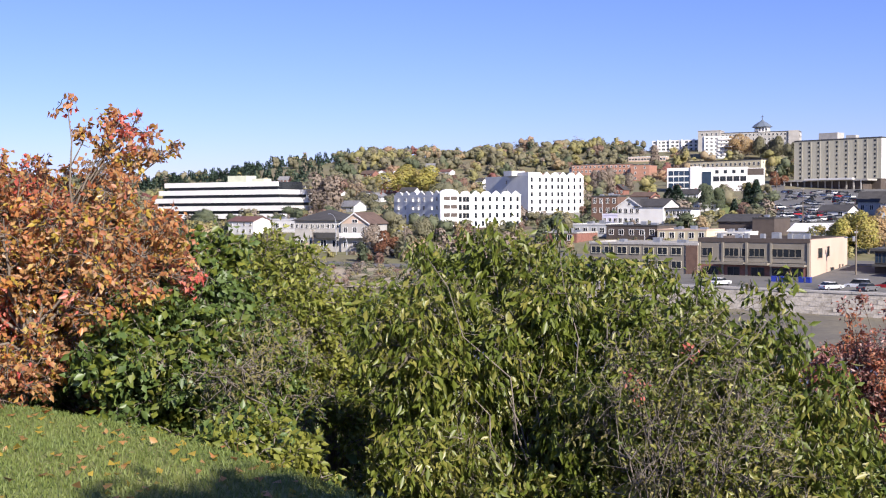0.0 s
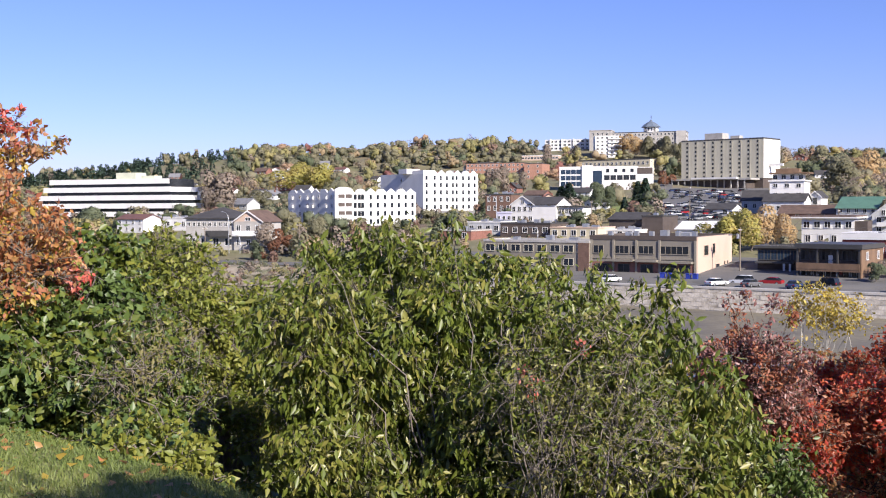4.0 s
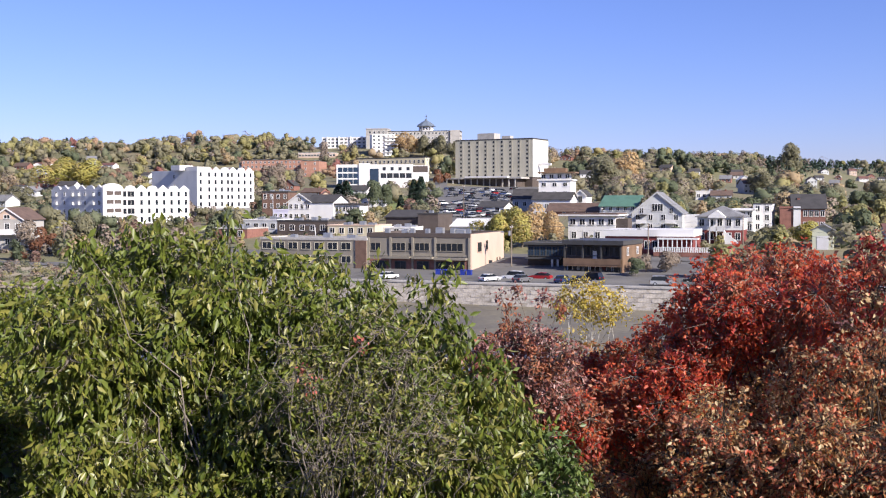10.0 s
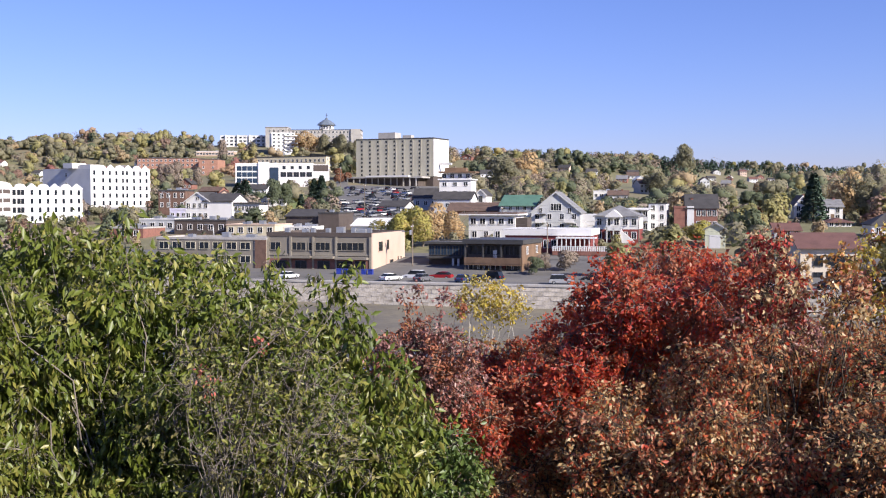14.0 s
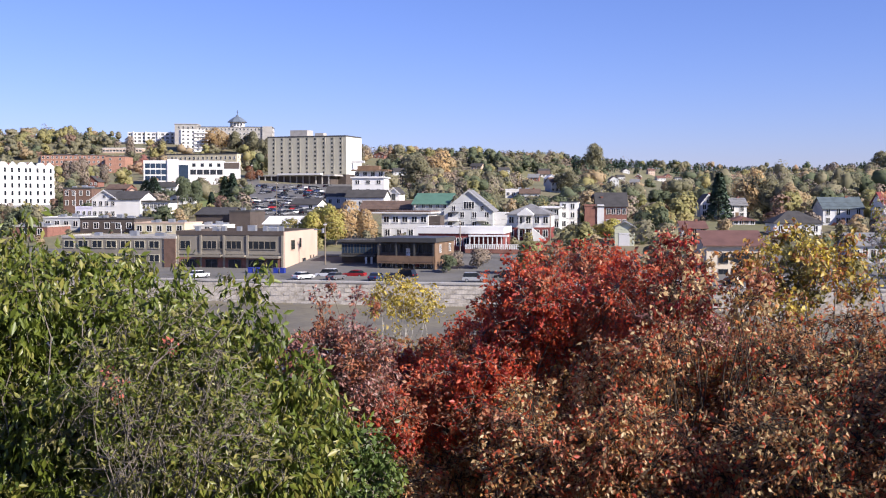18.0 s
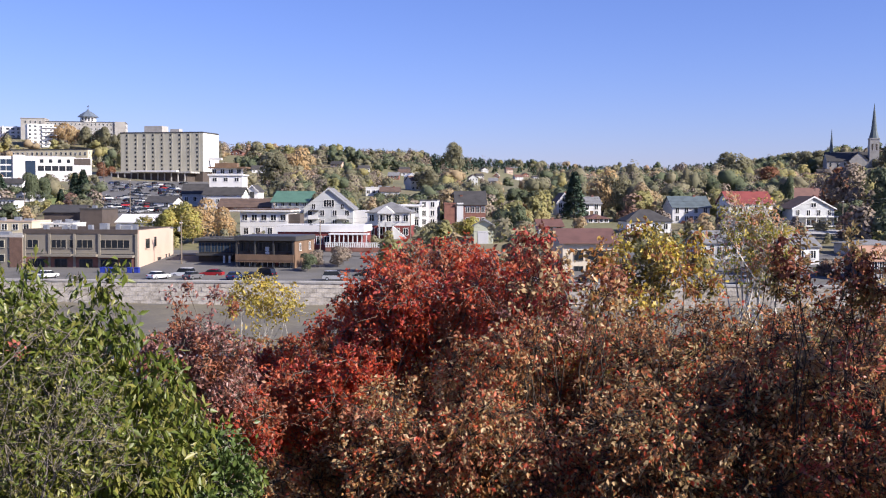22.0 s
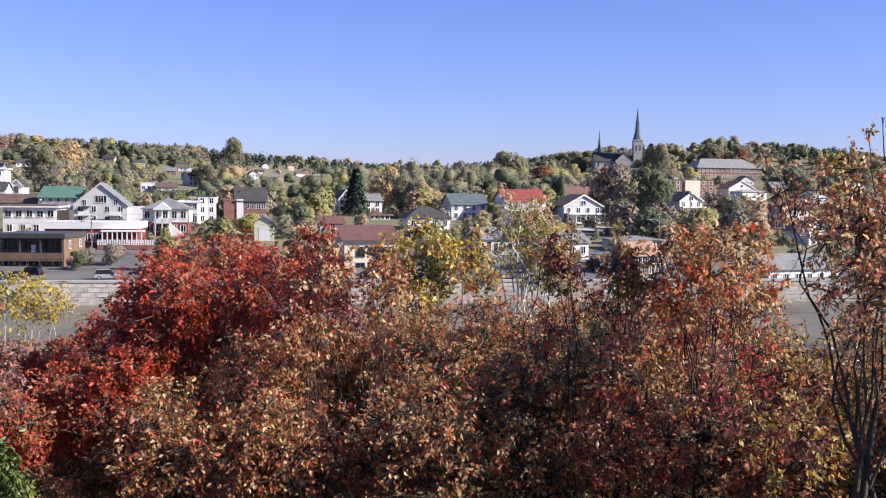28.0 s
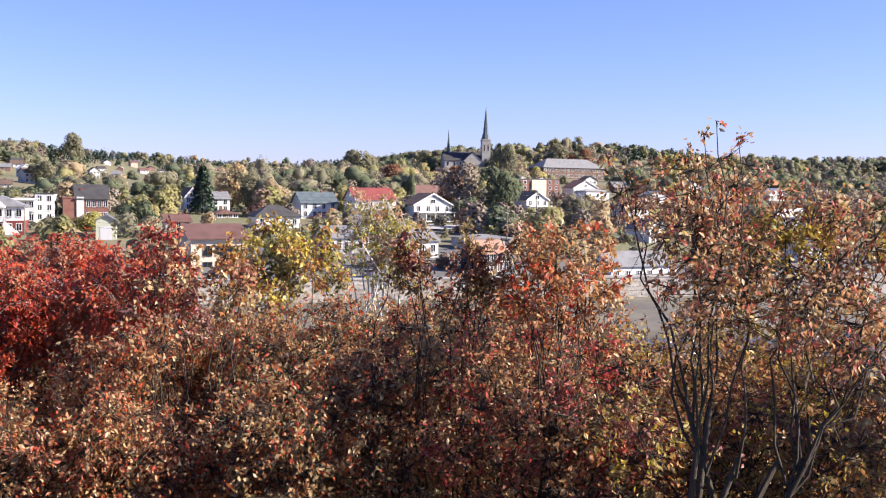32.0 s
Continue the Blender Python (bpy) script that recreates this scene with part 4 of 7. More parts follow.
# -- the white and grey houses behind it --
s = Site("flat_white_house", "white flat-roofed block with an overhanging roof edge", 8.45, 10.90, -2.28, -0.89, -23, 11)
s.walls(WHITE), s.part("eave", [(-2.5, -0.9, s.h, s.w + 0.9, s.depth + 0.6, s.h + 0.35)], WHITE)
s.part("roof", [(-2.2, -0.6, s.h + 0.35, s.w + 0.6, s.depth + 0.3, s.h + 0.7)], BROWNSHINGLE)
s.grid("front", 1, 5, 1.3, 1.4, z0=s.h * 0.5, z1=s.h), s.grid("front", 1, 4, 1.1, 1.6, z0=s.lift, z1=s.h * 0.5)
s.part("dark_bay", [(s.w, 0.5, 0, s.w + 3, 6, s.h * 0.9)], DARKWALL)
s = Site("tall_white_house", "tall white house with a brown roof terrace", 6.91, 8.57, 0.04, 0.96, -18, 12, d=400)
s.walls(WHITE), s.grid("front", 2, 3, 1.4, 1.3), s.flat(FLATROOF, WHITE, over=0.5)
s.part("roof_room", [(s.w * 0.1, 2, s.h, s.w * 0.9, 9, s.h + 2.7)], WHITE)
s.grid("front", 1, 4, 1.4, 1.5, z0=s.h + 0.2, z1=s.h + 2.6, off=2.0)
s.part("roof_terrace", [(-0.5, 0.5, s.h + 2.7, s.w + 1.5, 10, s.h + 3.2), (s.w * 0.12, 3, s.h + 3.2, s.w * 0.8, 8, s.h + 4.6)], BROWNWOOD)
s = Site("dark_roofed_house", "white-trimmed grey house under a steep dark roof", 5.55, 6.82, -0.61, 0.04, -15, 10)
s.walls(GREYSIDING), s.gable(SLATE, GREYSIDING, 3.4, trim=WHITE), s.grid("front", 1, 3, 1.1, 1.6)
s = Site("dormered_house", "white house with a low dark roof and chimney gable", 6.59, 8.57, -0.79, -0.02, -23, 9)
s.walls(GREYWALL), s.gable(SLATE, WHITE, 2.4), s.grid("front", 1, 4, 1.0, 1.5)
s = Site("narrow_white_house", "narrow white gabled house with a dark window", 8.78, 9.37, -0.74, 0.18, -23, 9)
s.walls(WHITE), s.gable(SLATE, WHITE, 1.9, "y", trim=WHITE), s.grid("front", 2, 1, 1.2, 2.0, frame_m=DARKTRIM)
s = Site("brown_roofed_house", "low house under a long brown shingle roof", 7.33, 11.61, -0.91, -0.65, -23, 10)
s.walls(BRICK), s.gable(BROWNSHINGLE, BRICK, 2.6), s.grid("front", 1, 7, 1.0, 1.0)
s = Site("green_roofed_house", "long house with a green tin roof and white gable", 10.08, 11.96, -0.98, -0.39, -30, 12)
s.walls(GREYSIDING), s.gable(GREENROOF, WHITE, 3.4), s.grid("front", 2, 5, 1.0, 1.2), s.grid("right", 1, 3, 1.0, 1.2)
s = Site("grey_gabled_house", "large grey gabled house with balconies", 11.72, 14.29, -1.74, -0.74, -20, 13)
s.walls(GREYSIDING), s.gable(GREYSHINGLE, GREYSIDING, 5.6, "y", trim=GREYSIDING)
s.window("front", s.w * 0.51, s.h + 1.5, 2.9, 1.9, bars=4)
for u in (0.2, 0.78):
    s.window("front", s.w * u, s.h + 0.6, 0.9, 1.4)
    s.part("balcony", [(s.w * u - 1.4, -1.5, s.h * 0.45, s.w * u + 1.4, 0, s.h * 0.5), (s.w * u - 1.4, -1.5, s.h * 0.5, s.w * u + 1.4, -1.4, s.h * 0.66)], WHITE)
s.grid("front", 2, 4, 1.1, 1.5)
s.part("dormer_wing", [(s.w, 2, 0, s.w + 4, 11, s.h * 0.9)], WHITE)
s.part("awning", [(s.w * 0.12, -1.2, s.h * 0.86, s.w * 0.3, 0, s.h * 0.92)], SLATE)
s = Site("red_restaurant", "maroon building with a deep white fascia and porch", 10.37, 14.81, -2.92, -1.95, -23, 13, category="restaurant")
s.walls(MAROON), s.part("fascia", [(-0.3, -0.3, s.h, s.w + 0.3, s.depth + 0.3, s.h + 1.5)], WHITE, "broad white fascia")
s.grid("front", 1, 7, 1.1, 1.7, u1=s.w * 0.62)
s.part("porch_roof", [(s.w * 0.62, -2.6, s.h * 0.86, s.w + 1.5, 0, s.h * 0.94)], WHITE)
for j in range(9):
    s.part("column", [(s.w * 0.63 + j * (s.w * 0.37 + 1.0) / 8, -2.5, s.h * 0.3, s.w * 0.63 + j * (s.w * 0.37 + 1.0) / 8 + 0.22, -2.25, s.h * 0.86)], WHITE)
s.part("terrace", [(s.w * 0.6, -4.5, 0, s.w + 6, -0.3, s.h * 0.22)], BRICK)
s.part("railing", [(s.w * 0.6 + k * 0.5, -4.5, s.h * 0.22, s.w * 0.6 + k * 0.5 + 0.3, -4.42, s.h * 0.22 + 1.0) for k in range(int((s.w * 0.4 + 6) / 0.5))] + [(s.w * 0.6, -4.52, s.h * 0.22 + 1.0, s.w + 6, -4.4, s.h * 0.22 + 1.12)], WHITE)
s = Site("hip_roofed_house", "maroon and white house with a hipped roof and porch stair", 15.04, 17.27, -2.32, -0.92, -23, 12)
s.part("wall", [(0, 0, 0, s.w, s.depth, s.h * 0.5)], MAROON), s.part("upper_wall", [(0, 0, s.h * 0.5, s.w, s.depth, s.h)], WHITE)
s.hip(GREYSHINGLE, 2.6), s.grid("front", 2, 5, 1.1, 1.6)
s.part("porch", [(s.w * 0.28, -2.2, s.h * 0.46, s.w * 0.62, 0, s.h * 0.5), (s.w * 0.28, -2.2, s.h * 0.5, s.w * 0.62, -2.1, s.h * 0.62), (s.w * 0.26, -2.4, s.h * 0.95, s.w * 0.64, 0, s.h)], WHITE)
for u in (0.29, 0.44, 0.6):
    s.part("column", [(s.w * u, -2.2, 0, s.w * u + 0.25, -1.95, s.h * 0.95)], WHITE)
put("porch_gable", prism("porch_gable", [(s.w * 0.26, s.h), (s.w * 0.64, s.h), (s.w * 0.45, s.h + 1.5)], -2.4, 1.5, WHITE), s.root)
s.part("stair", [(s.w * 0.62 + k * 0.35, -2.0, 0, s.w * 0.62 + (k + 1) * 0.35, -0.8, s.h * 0.46 * (1 - k / 10)) for k in range(10)], WHITE)
s = Site("balconied_house", "white two-storey house with long galleries", 16.82, 17.78, -1.79, -0.57, -23, 12)
s.walls(WHITE), s.flat(FLATROOF, WHITE, rise=0.3, over=0.6), s.grid("front", 2, 3, 1.0, 1.6)
s.part("gallery", [(0, -1.8, s.h * 0.5, s.w, 0, s.h * 0.54), (0, -1.8, s.h * 0.54, s.w, -1.7, s.h * 0.68), (-0.3, -2.0, s.h * 0.96, s.w, 0, s.h)], WHITE)
s = Site("white_block_house", "plain white three-storey house beside galleries", 17.78, 18.68, -1.67, -0.31, -23, 11)
s.walls(WHITE), s.flat(FLATROOF, DARKTRIM, rise=0.3), s.grid("front", 3, 2, 1.0, 1.4), s.grid("right", 3, 3, 1.0, 1.4)
s = Site("hillside_flat_house", "small white flat-roofed house on the slope", 14.95, 16.36, -0.10, 0.34, -15, 10)
s.walls(WHITE), s.flat(FLATROOF, WHITE), s.grid("front", 1, 5, 1.3, 1.4)
s = Site("brick_hall", "red brick hall with a dark mansard and pale corner", 19.08, 21.24, -1.66, -0.51, -18, 13, category="hall")
s.walls(BRICK), s.part("pale_corner", [(s.w * 0.30, -0.3, 0, s.w * 0.46, 0, s.h + 0.5)], GREYWALL)
s.gable(SLATE, BRICK, 3.6, "x", x0=s.w * 0.28), s.flat(FLATROOF, BRICK, x1=s.w * 0.27)
s.grid("front", 2, 4, 0.9, 1.5, u0=s.w * 0.5)
s.chimney(s.w * 0.42, 4, 2.6), s.grid("right", 2, 4, 1.0, 1.6)
s = Site("pale_green_garage", "pale green gabled garage front", 20.63, 21.62, -2.57, -1.60, -23, 9, category="garage")
s.walls(PALEGREEN), s.gable(GREYSHINGLE, PALEGREEN, 1.2, "y"), s.part("garage_door", [(1, -0.06, s.lift, s.w - 1, 0, s.h * 0.7)], GREYWALL)

# -- the right bank: long brown-roofed hall and the houses on the slope --
s = Site("brown_roofed_hall", "long beige hall under a rust-brown roof", 25.29, 28.05, -4.43, -2.47, BANK_ROT + 8, 15, category="hall", d=215)
s.walls(PALEBEIGE), s.gable(RUSTROOF, PALEBEIGE, 2.3, "x", over=0.8)
for u, w in ((0.3, 1.6), (0.62, 3.4), (0.85, 1.6)):
    s.window("front", s.w * u, s.h * 0.66, w, 1.8, frame_m=DARKTRIM), s.window("front", s.w * u, s.h * 0.25, w, 1.6, frame_m=DARKTRIM)
HOUSES = [
    ("pink-roofed low house by the lane", 24.04, 25.29, -2.06, -1.64, GREYWALL, RUSTROOF, 1.6, "x", 1, 3),
    ("white gabled house behind a tall spruce", 24.96, 25.76, -1.05, -0.39, WHITE, BROWNSHINGLE, 3.0, "y", 2, 2),
    ("white house wing with a grey roof", 26.30, 27.25, -1.16, -0.45, WHITE, GREYSHINGLE, 2.0, "x", 2, 2),
    ("white octagonal bandstand house with a low roof", 26.59, 27.66, -1.45, -1.21, WHITE, RUSTROOF, 1.2, "hip", 1, 4),
    ("white bungalow under a dark hipped roof", 28.61, 30.84, -1.97, -1.32, WHITE, SLATE, 3.0, "hip", 1, 4),
    ("white house with a grey-green roof", 30.90, 32.77, -1.42, -0.59, GREYWALL, COPPER, 2.9, "x", 2, 4),
    ("white house with a bright red tin roof", 33.70, 35.83, -1.51, -0.40, WHITE, REDTIN, 3.2, "x", 2, 4),
    ("house under a broad rust-red roof", 36.85, 38.48, -0.67, -0.20, BRICK, RUSTROOF, 4.2, "x", 1, 4),
    ("pale grey gabled house with a front veranda", 36.79, 38.76, -1.59, -0.64, GREYSIDING, BROWNSHINGLE, 3.2, "y", 2, 4),
    ("white and blue gabled house on the slope", 42.70, 43.82, -1.10, -0.31, WHITE, SLATE, 2.6, "y", 2, 3),
    ("red-roofed house with white dormers", 45.13, 46.36, -0.10, 0.34, WHITE, RUSTROOF, 3.4, "y", 1, 3),
    ("low white house with a rounded porch", 45.80, 46.97, -0.31, 0.18, WHITE, FLATROOF, 1.0, "hip", 1, 3),
    ("long grey-roofed row house by the lane", 32.31, 34.57, -3.28, -2.40, GREYSIDING, GREYSHINGLE, 2.2, "x", 1, 6),
    ("small white garage with a grey roof", 36.96, 38.09, -3.44, -2.52, WHITE, GREYSHINGLE, 2.0, "x", 1, 2),
    ("brown house with a pale orange porch roof", 40.48, 41.84, -4.17, -3.14, DARKWALL, ORANGEROOF, 2.2, "x", 2, 4),
    ("low grey flat-topped corner shop", 39.76, 41.95, -2.98, -2.35, GREYSIDING, GREYSHINGLE, 0.8, "hip", 1, 4),
    ("low grey house among the trees", 47.17, 50.47, -4.65, -3.63, GREYWALL, GREYSHINGLE, 2.4, "x", 1, 6),
    ("white house among the trees", 49.05, 49.96, -2.45, -1.72, WHITE, GREYSHINGLE, 2.2, "y", 2, 2),
    ("white house among the trees", 56.55, 57.77, -3.25, -2.41, WHITE, SLATE, 2.4, "x", 2, 3),
]
for label, a0, a1, b0, t0, wm, rm, rise, kind, floors, bays in HOUSES:
    s = Site("gabled_house" if kind == "y" else "house", label, a0, a1, b0, t0, -20 + 0.25 * a0, 9, clear=0.55)
    s.walls(wm)
    s.hip(rm, rise) if kind == "hip" else s.gable(rm, wm, rise, kind, trim=WHITE if kind == "y" else None)
    s.grid("front", floors, bays, 1.0, 1.5)
    if "veranda" in label or "blue" in label or "red tin" in label:
        s.part("veranda", [(0, -2, s.lift + 0.3, s.w, 0, s.lift + 0.6), (-0.2, -2.3, s.h * 0.55, s.w + 0.2, 0, s.h * 0.62)], WHITE)
        for j in range(5):
            s.part("column", [(j * (s.w - 0.2) / 4, -2.0, 0, j * (s.w - 0.2) / 4 + 0.2, -1.8, s.h * 0.55)], WHITE)
    if kind != "hip":
        s.chimney(s.w * 0.7, 4.5, rise + 0.5)
    s.door(s.w * 0.5 if bays % 2 == 0 else s.w * 0.32, 1.0, 2.05, BROWNWOOD)
    if kind == "y":
        s.window("front", s.w / 2, s.h + rise * 0.3, 1.4, 1.1)

s = Site("church", "grey stone church with a steep roof and tall spire", 38.37, 40.37, 1.24, 1.72, -30, 22, category="church")
s.walls(GREYSTONE), s.gable(SLATE, GREYSTONE, 7.5, "x", over=0.6)
s.grid("front", 1, 6, 1.6, 4.5, bars=1)
s.part("gable_wall", [(s.w * 0.5, -3.0, 0, s.w - 1.6, 0.0, s.h)], GREYSTONE)
s.gable(SLATE, GREYSTONE, 7.0, "y", x0=s.w * 0.5, x1=s.w - 1.6, y0=-3.0, y1=9.0, over=0.4)
tx, tz = s.w + 2.5, s.h
s.part("gable_front", [(s.w, 2, 0, s.w + 0.6, 20, s.h)], GREYSTONE)
tower = s.part("tower", [(tx - 3.8, -3, 0, tx + 3.8, 4.6, tz + 18), (tx - 4.1, -3.3, tz + 17.4, tx + 4.1, 4.9, tz + 18.4)], GREYSTONE, "square stone tower")
v = [(tx + q * math.cos(k * math.pi / 4 + 0.39), 0.8 + q * math.sin(k * math.pi / 4 + 0.39), z) for q, z in ((4.1, tz + 18.4), (2.4, tz + 25), (0.15, tz + 47)) for k in range(8)]
put("spire", to_mesh("spire", v, [(i * 8 + k, i * 8 + (k + 1) % 8, i * 8 + 8 + (k + 1) % 8, i * 8 + 8 + k) for i in range(2) for k in range(8)], COPPER), s.root, None, "slender dark copper spire")
for u in (-1.6, 1.6):
    s.window("front", tx + u, tz + 11, 1.5, 5.5, off=-3.0, bars=1, pane_m=DARKWALL)
v = [(5.0 + q * math.cos(k * math.pi / 3), 11 + q * math.sin(k * math.pi / 3), z) for q, z in ((1.5, s.h + 5), (1.5, s.h + 10), (0.1, s.h + 27)) for k in range(6)]
put("small_spire", to_mesh("small_spire", v, [(i * 6 + k, i * 6 + (k + 1) % 6, i * 6 + 6 + (k + 1) % 6, i * 6 + 6 + k) for i in range(2) for k in range(6)], COPPER), s.root)
s = Site("hill_school", "long brick school under a grey hipped roof", 43.55, 46.67, 0.79, 1.37, -8, 18, category="school")
s.walls(BROWNBRICK), s.hip(GREYSHINGLE, 6.5, 0.8), s.grid("front", 2, 16, 1.6, 2.0)
s = Site("apartment_house", "flat-roofed brick and cream apartment house", 41.40, 44.40, -0.12, 0.73, -12, 14, category="apartments")
s.walls(BRICK), s.flat(FLATROOF, DARKTRIM), s.part("cream_bay", [(s.w * 0.5, -0.8, 0, s.w * 0.75, 0, s.h)], PALEBEIGE), s.grid("front", 3, 9, 1.4, 1.4)

# small houses strewn over the slopes
SLOPE = [(-23.6, 1.05), (-22.6, 0.25), (-21.0, 0.4), (-19.4, 0.35), (-18.3, 1.35), (-17.6, 1.5), (-18.9, 0.2), (-17.2, 0.5), (-16.6, 0.95), (-15.2, 1.6), (-22.9, 0.7), (-20.4, -0.3), (-13.4, 1.1),
         (-12.8, 0.8), (-9.4, 1.3), (-7.5, 1.6), (-6.2, 0.5), (-5.0, 0.1), (-4.2, -0.2), (-3.4, 0.3), (8.3, 2.0), (9.4, 1.1), (10.6, 2.1), (16.4, 0.8), (17.0, 1.1), (17.4, 0.5), (18.0, 0.8),
         (21.2, 1.2), (21.8, 0.9), (22.4, 1.3), (23.0, 0.7), (24.2, 1.0), (20.6, 0.5), (38.2, 1.0), (46.0, 0.5), (47.6, 0.1),
         (49.5, -0.4), (51.3, 0.2), (53.0, -0.5), (55.4, -0.2), (-24.6, 0.3), (-25.8, 0.8), (-27.2, 0.5), (13.4, 1.4), (14.9, 1.2), (-1.8, -0.4), (-2.6, 0.2), 
         (16.96, 0.98), (17.64, 0.21), (18.35, 0.45), (16.22, -0.15), (20.96, 0.87), (21.62, 0.58), (22.50, 1.11), (23.33, 0.93), (23.86, 0.82), (24.95, 1.20), (-19.26, 1.52), (-18.48, 1.58), (-18.20, 0.66), (-19.26, 0.20), (-17.36, 1.52), (-15.94, 1.70), (-8.39, 1.51), (48.42, -1.59), (52.34, -1.23), (56.13, -1.44)]
rnd = random.Random(5)
for az, el in SLOPE:
    d = meet(az, el)
    if d == 900.0:
        continue
    w, wm = rnd.uniform(6.5, 10), rnd.choice([WHITE, WHITE, GREYWALL, CREAM, GREYSIDING, BRICK, GREYSIDING])
    rm = rnd.choice([SLATE, SLATE, GREYSHINGLE, BROWNSHINGLE, RUSTROOF, PALEROOF])
    half = math.degrees(math.atan(w / 2 / d))
    floors = rnd.choice([1, 1, 2])
    nm = {WHITE: "white", GREYWALL: "pale grey", CREAM: "cream", GREYSIDING: "grey", BRICK: "brick"}[wm]
    s = Site("hillside_house", f"small {nm} house with a pitched roof on the slope", az - half, az + half, el, el + math.degrees(math.atan(floors * 2.9 / d)), rnd.uniform(-35, 10), rnd.uniform(7, 9), d=d, clear=0.55)
    s.walls(wm), s.gable(rm, wm, rnd.uniform(1.8, 3.0), rnd.choice("xxy")), s.grid("front", floors, 3, 1.1, 1.3), s.chimney(s.w * 0.7, 4, 2.6)
    tagged(s.root, group="houses on the slope")

# ---- woods, town trees and the trees on the near bank ----
rng = np.random.default_rng(11)


def blob_leaves(gen, n, r, h, size, lumps=5):
    """Leaf clumps on an uneven crown: places and sizes, crown foot at z = 0."""
    lc = gen.normal(size=(lumps, 3)) * [r * 0.42, r * 0.42, h * 0.24] + [0, 0, h * 0.52]
    lr = gen.uniform(0.45, 0.72, lumps)
    k = gen.integers(0, lumps, n)
    u = unit(gen.normal(size=(n, 3)))
    u[:, 2] = np.where(u[:, 2] < -0.5, -u[:, 2], u[:, 2])
    rad = gen.uniform(0.6, 1.0, n) ** 0.5
    c = lc[k] + u * (rad * lr[k])[:, None] * [r, r, h * 0.5]
    low = c[:, 2].min()
    c[:, 2] -= low
    fit = np.array([r, r, h]) / np.maximum(np.array([np.abs(c[:, 0]).max(), np.abs(c[:, 1]).max(), c[:, 2].max()]), 0.1)
    c *= fit
    core = [((lc[j] - [0, 0, low]) * fit, lr[j] * np.array([r, r, h * 0.5]) * fit * 0.86) for j in range(lumps)]
    face = unit(u + gen.normal(size=(n, 3)) * 0.28)
    along = unit(np.cross(face, gen.normal(size=(n, 3))))
    across = np.cross(face, along)
    out = unit(u * 0.75 + unit(c - [0, 0, h * 0.4]) * 0.5 + gen.normal(size=(n, 3)) * 0.16)
    return c, along, across, size * gen.uniform(0.6, 1.3, n), out, core


PHI = (1 + 5 ** 0.5) / 2
ICO_V = unit(np.array([(-1, PHI, 0), (1, PHI, 0), (-1, -PHI, 0), (1, -PHI, 0), (0, -1, PHI), (0, 1, PHI), (0, -1, -PHI), (0, 1, -PHI), (PHI, 0, -1), (PHI, 0, 1), (-PHI, 0, -1), (-PHI, 0, 1)]))
ICO_F = np.array([(0, 11, 5), (0, 5, 1), (0, 1, 7), (0, 7, 10), (0, 10, 11), (1, 5, 9), (5, 11, 4), (11, 10, 2), (10, 7, 6), (7, 1, 8), (3, 9, 4), (3, 4, 2), (3, 2, 6), (3, 6, 8), (3, 8, 9), (4, 9, 5), (2, 4, 11), (6, 2, 10), (8, 6, 7), (9, 8, 1)])


def lumps_mesh(name, cores, species, materials):
    """The inner mass of each crown, uneven lumps beneath the leaves: (centre, radii) with their species."""
    n = len(cores)
    ctr, rad = np.array([q[0] for q in cores]), np.array([q[1] for q in cores])
    jit = 1 + 0.24 * np.random.default_rng(5).normal(size=(n, 12, 1))
    v = (ctr[:, None] + ICO_V[None] * rad[:, None] * jit).reshape(-1, 3)
    f = (ICO_F[None] + (np.arange(n) * 12)[:, None, None]).reshape(-1, 3)
    return to_mesh(name, v, f, materials, np.repeat(species, 20), smooth=True)


SPECIES = HILL


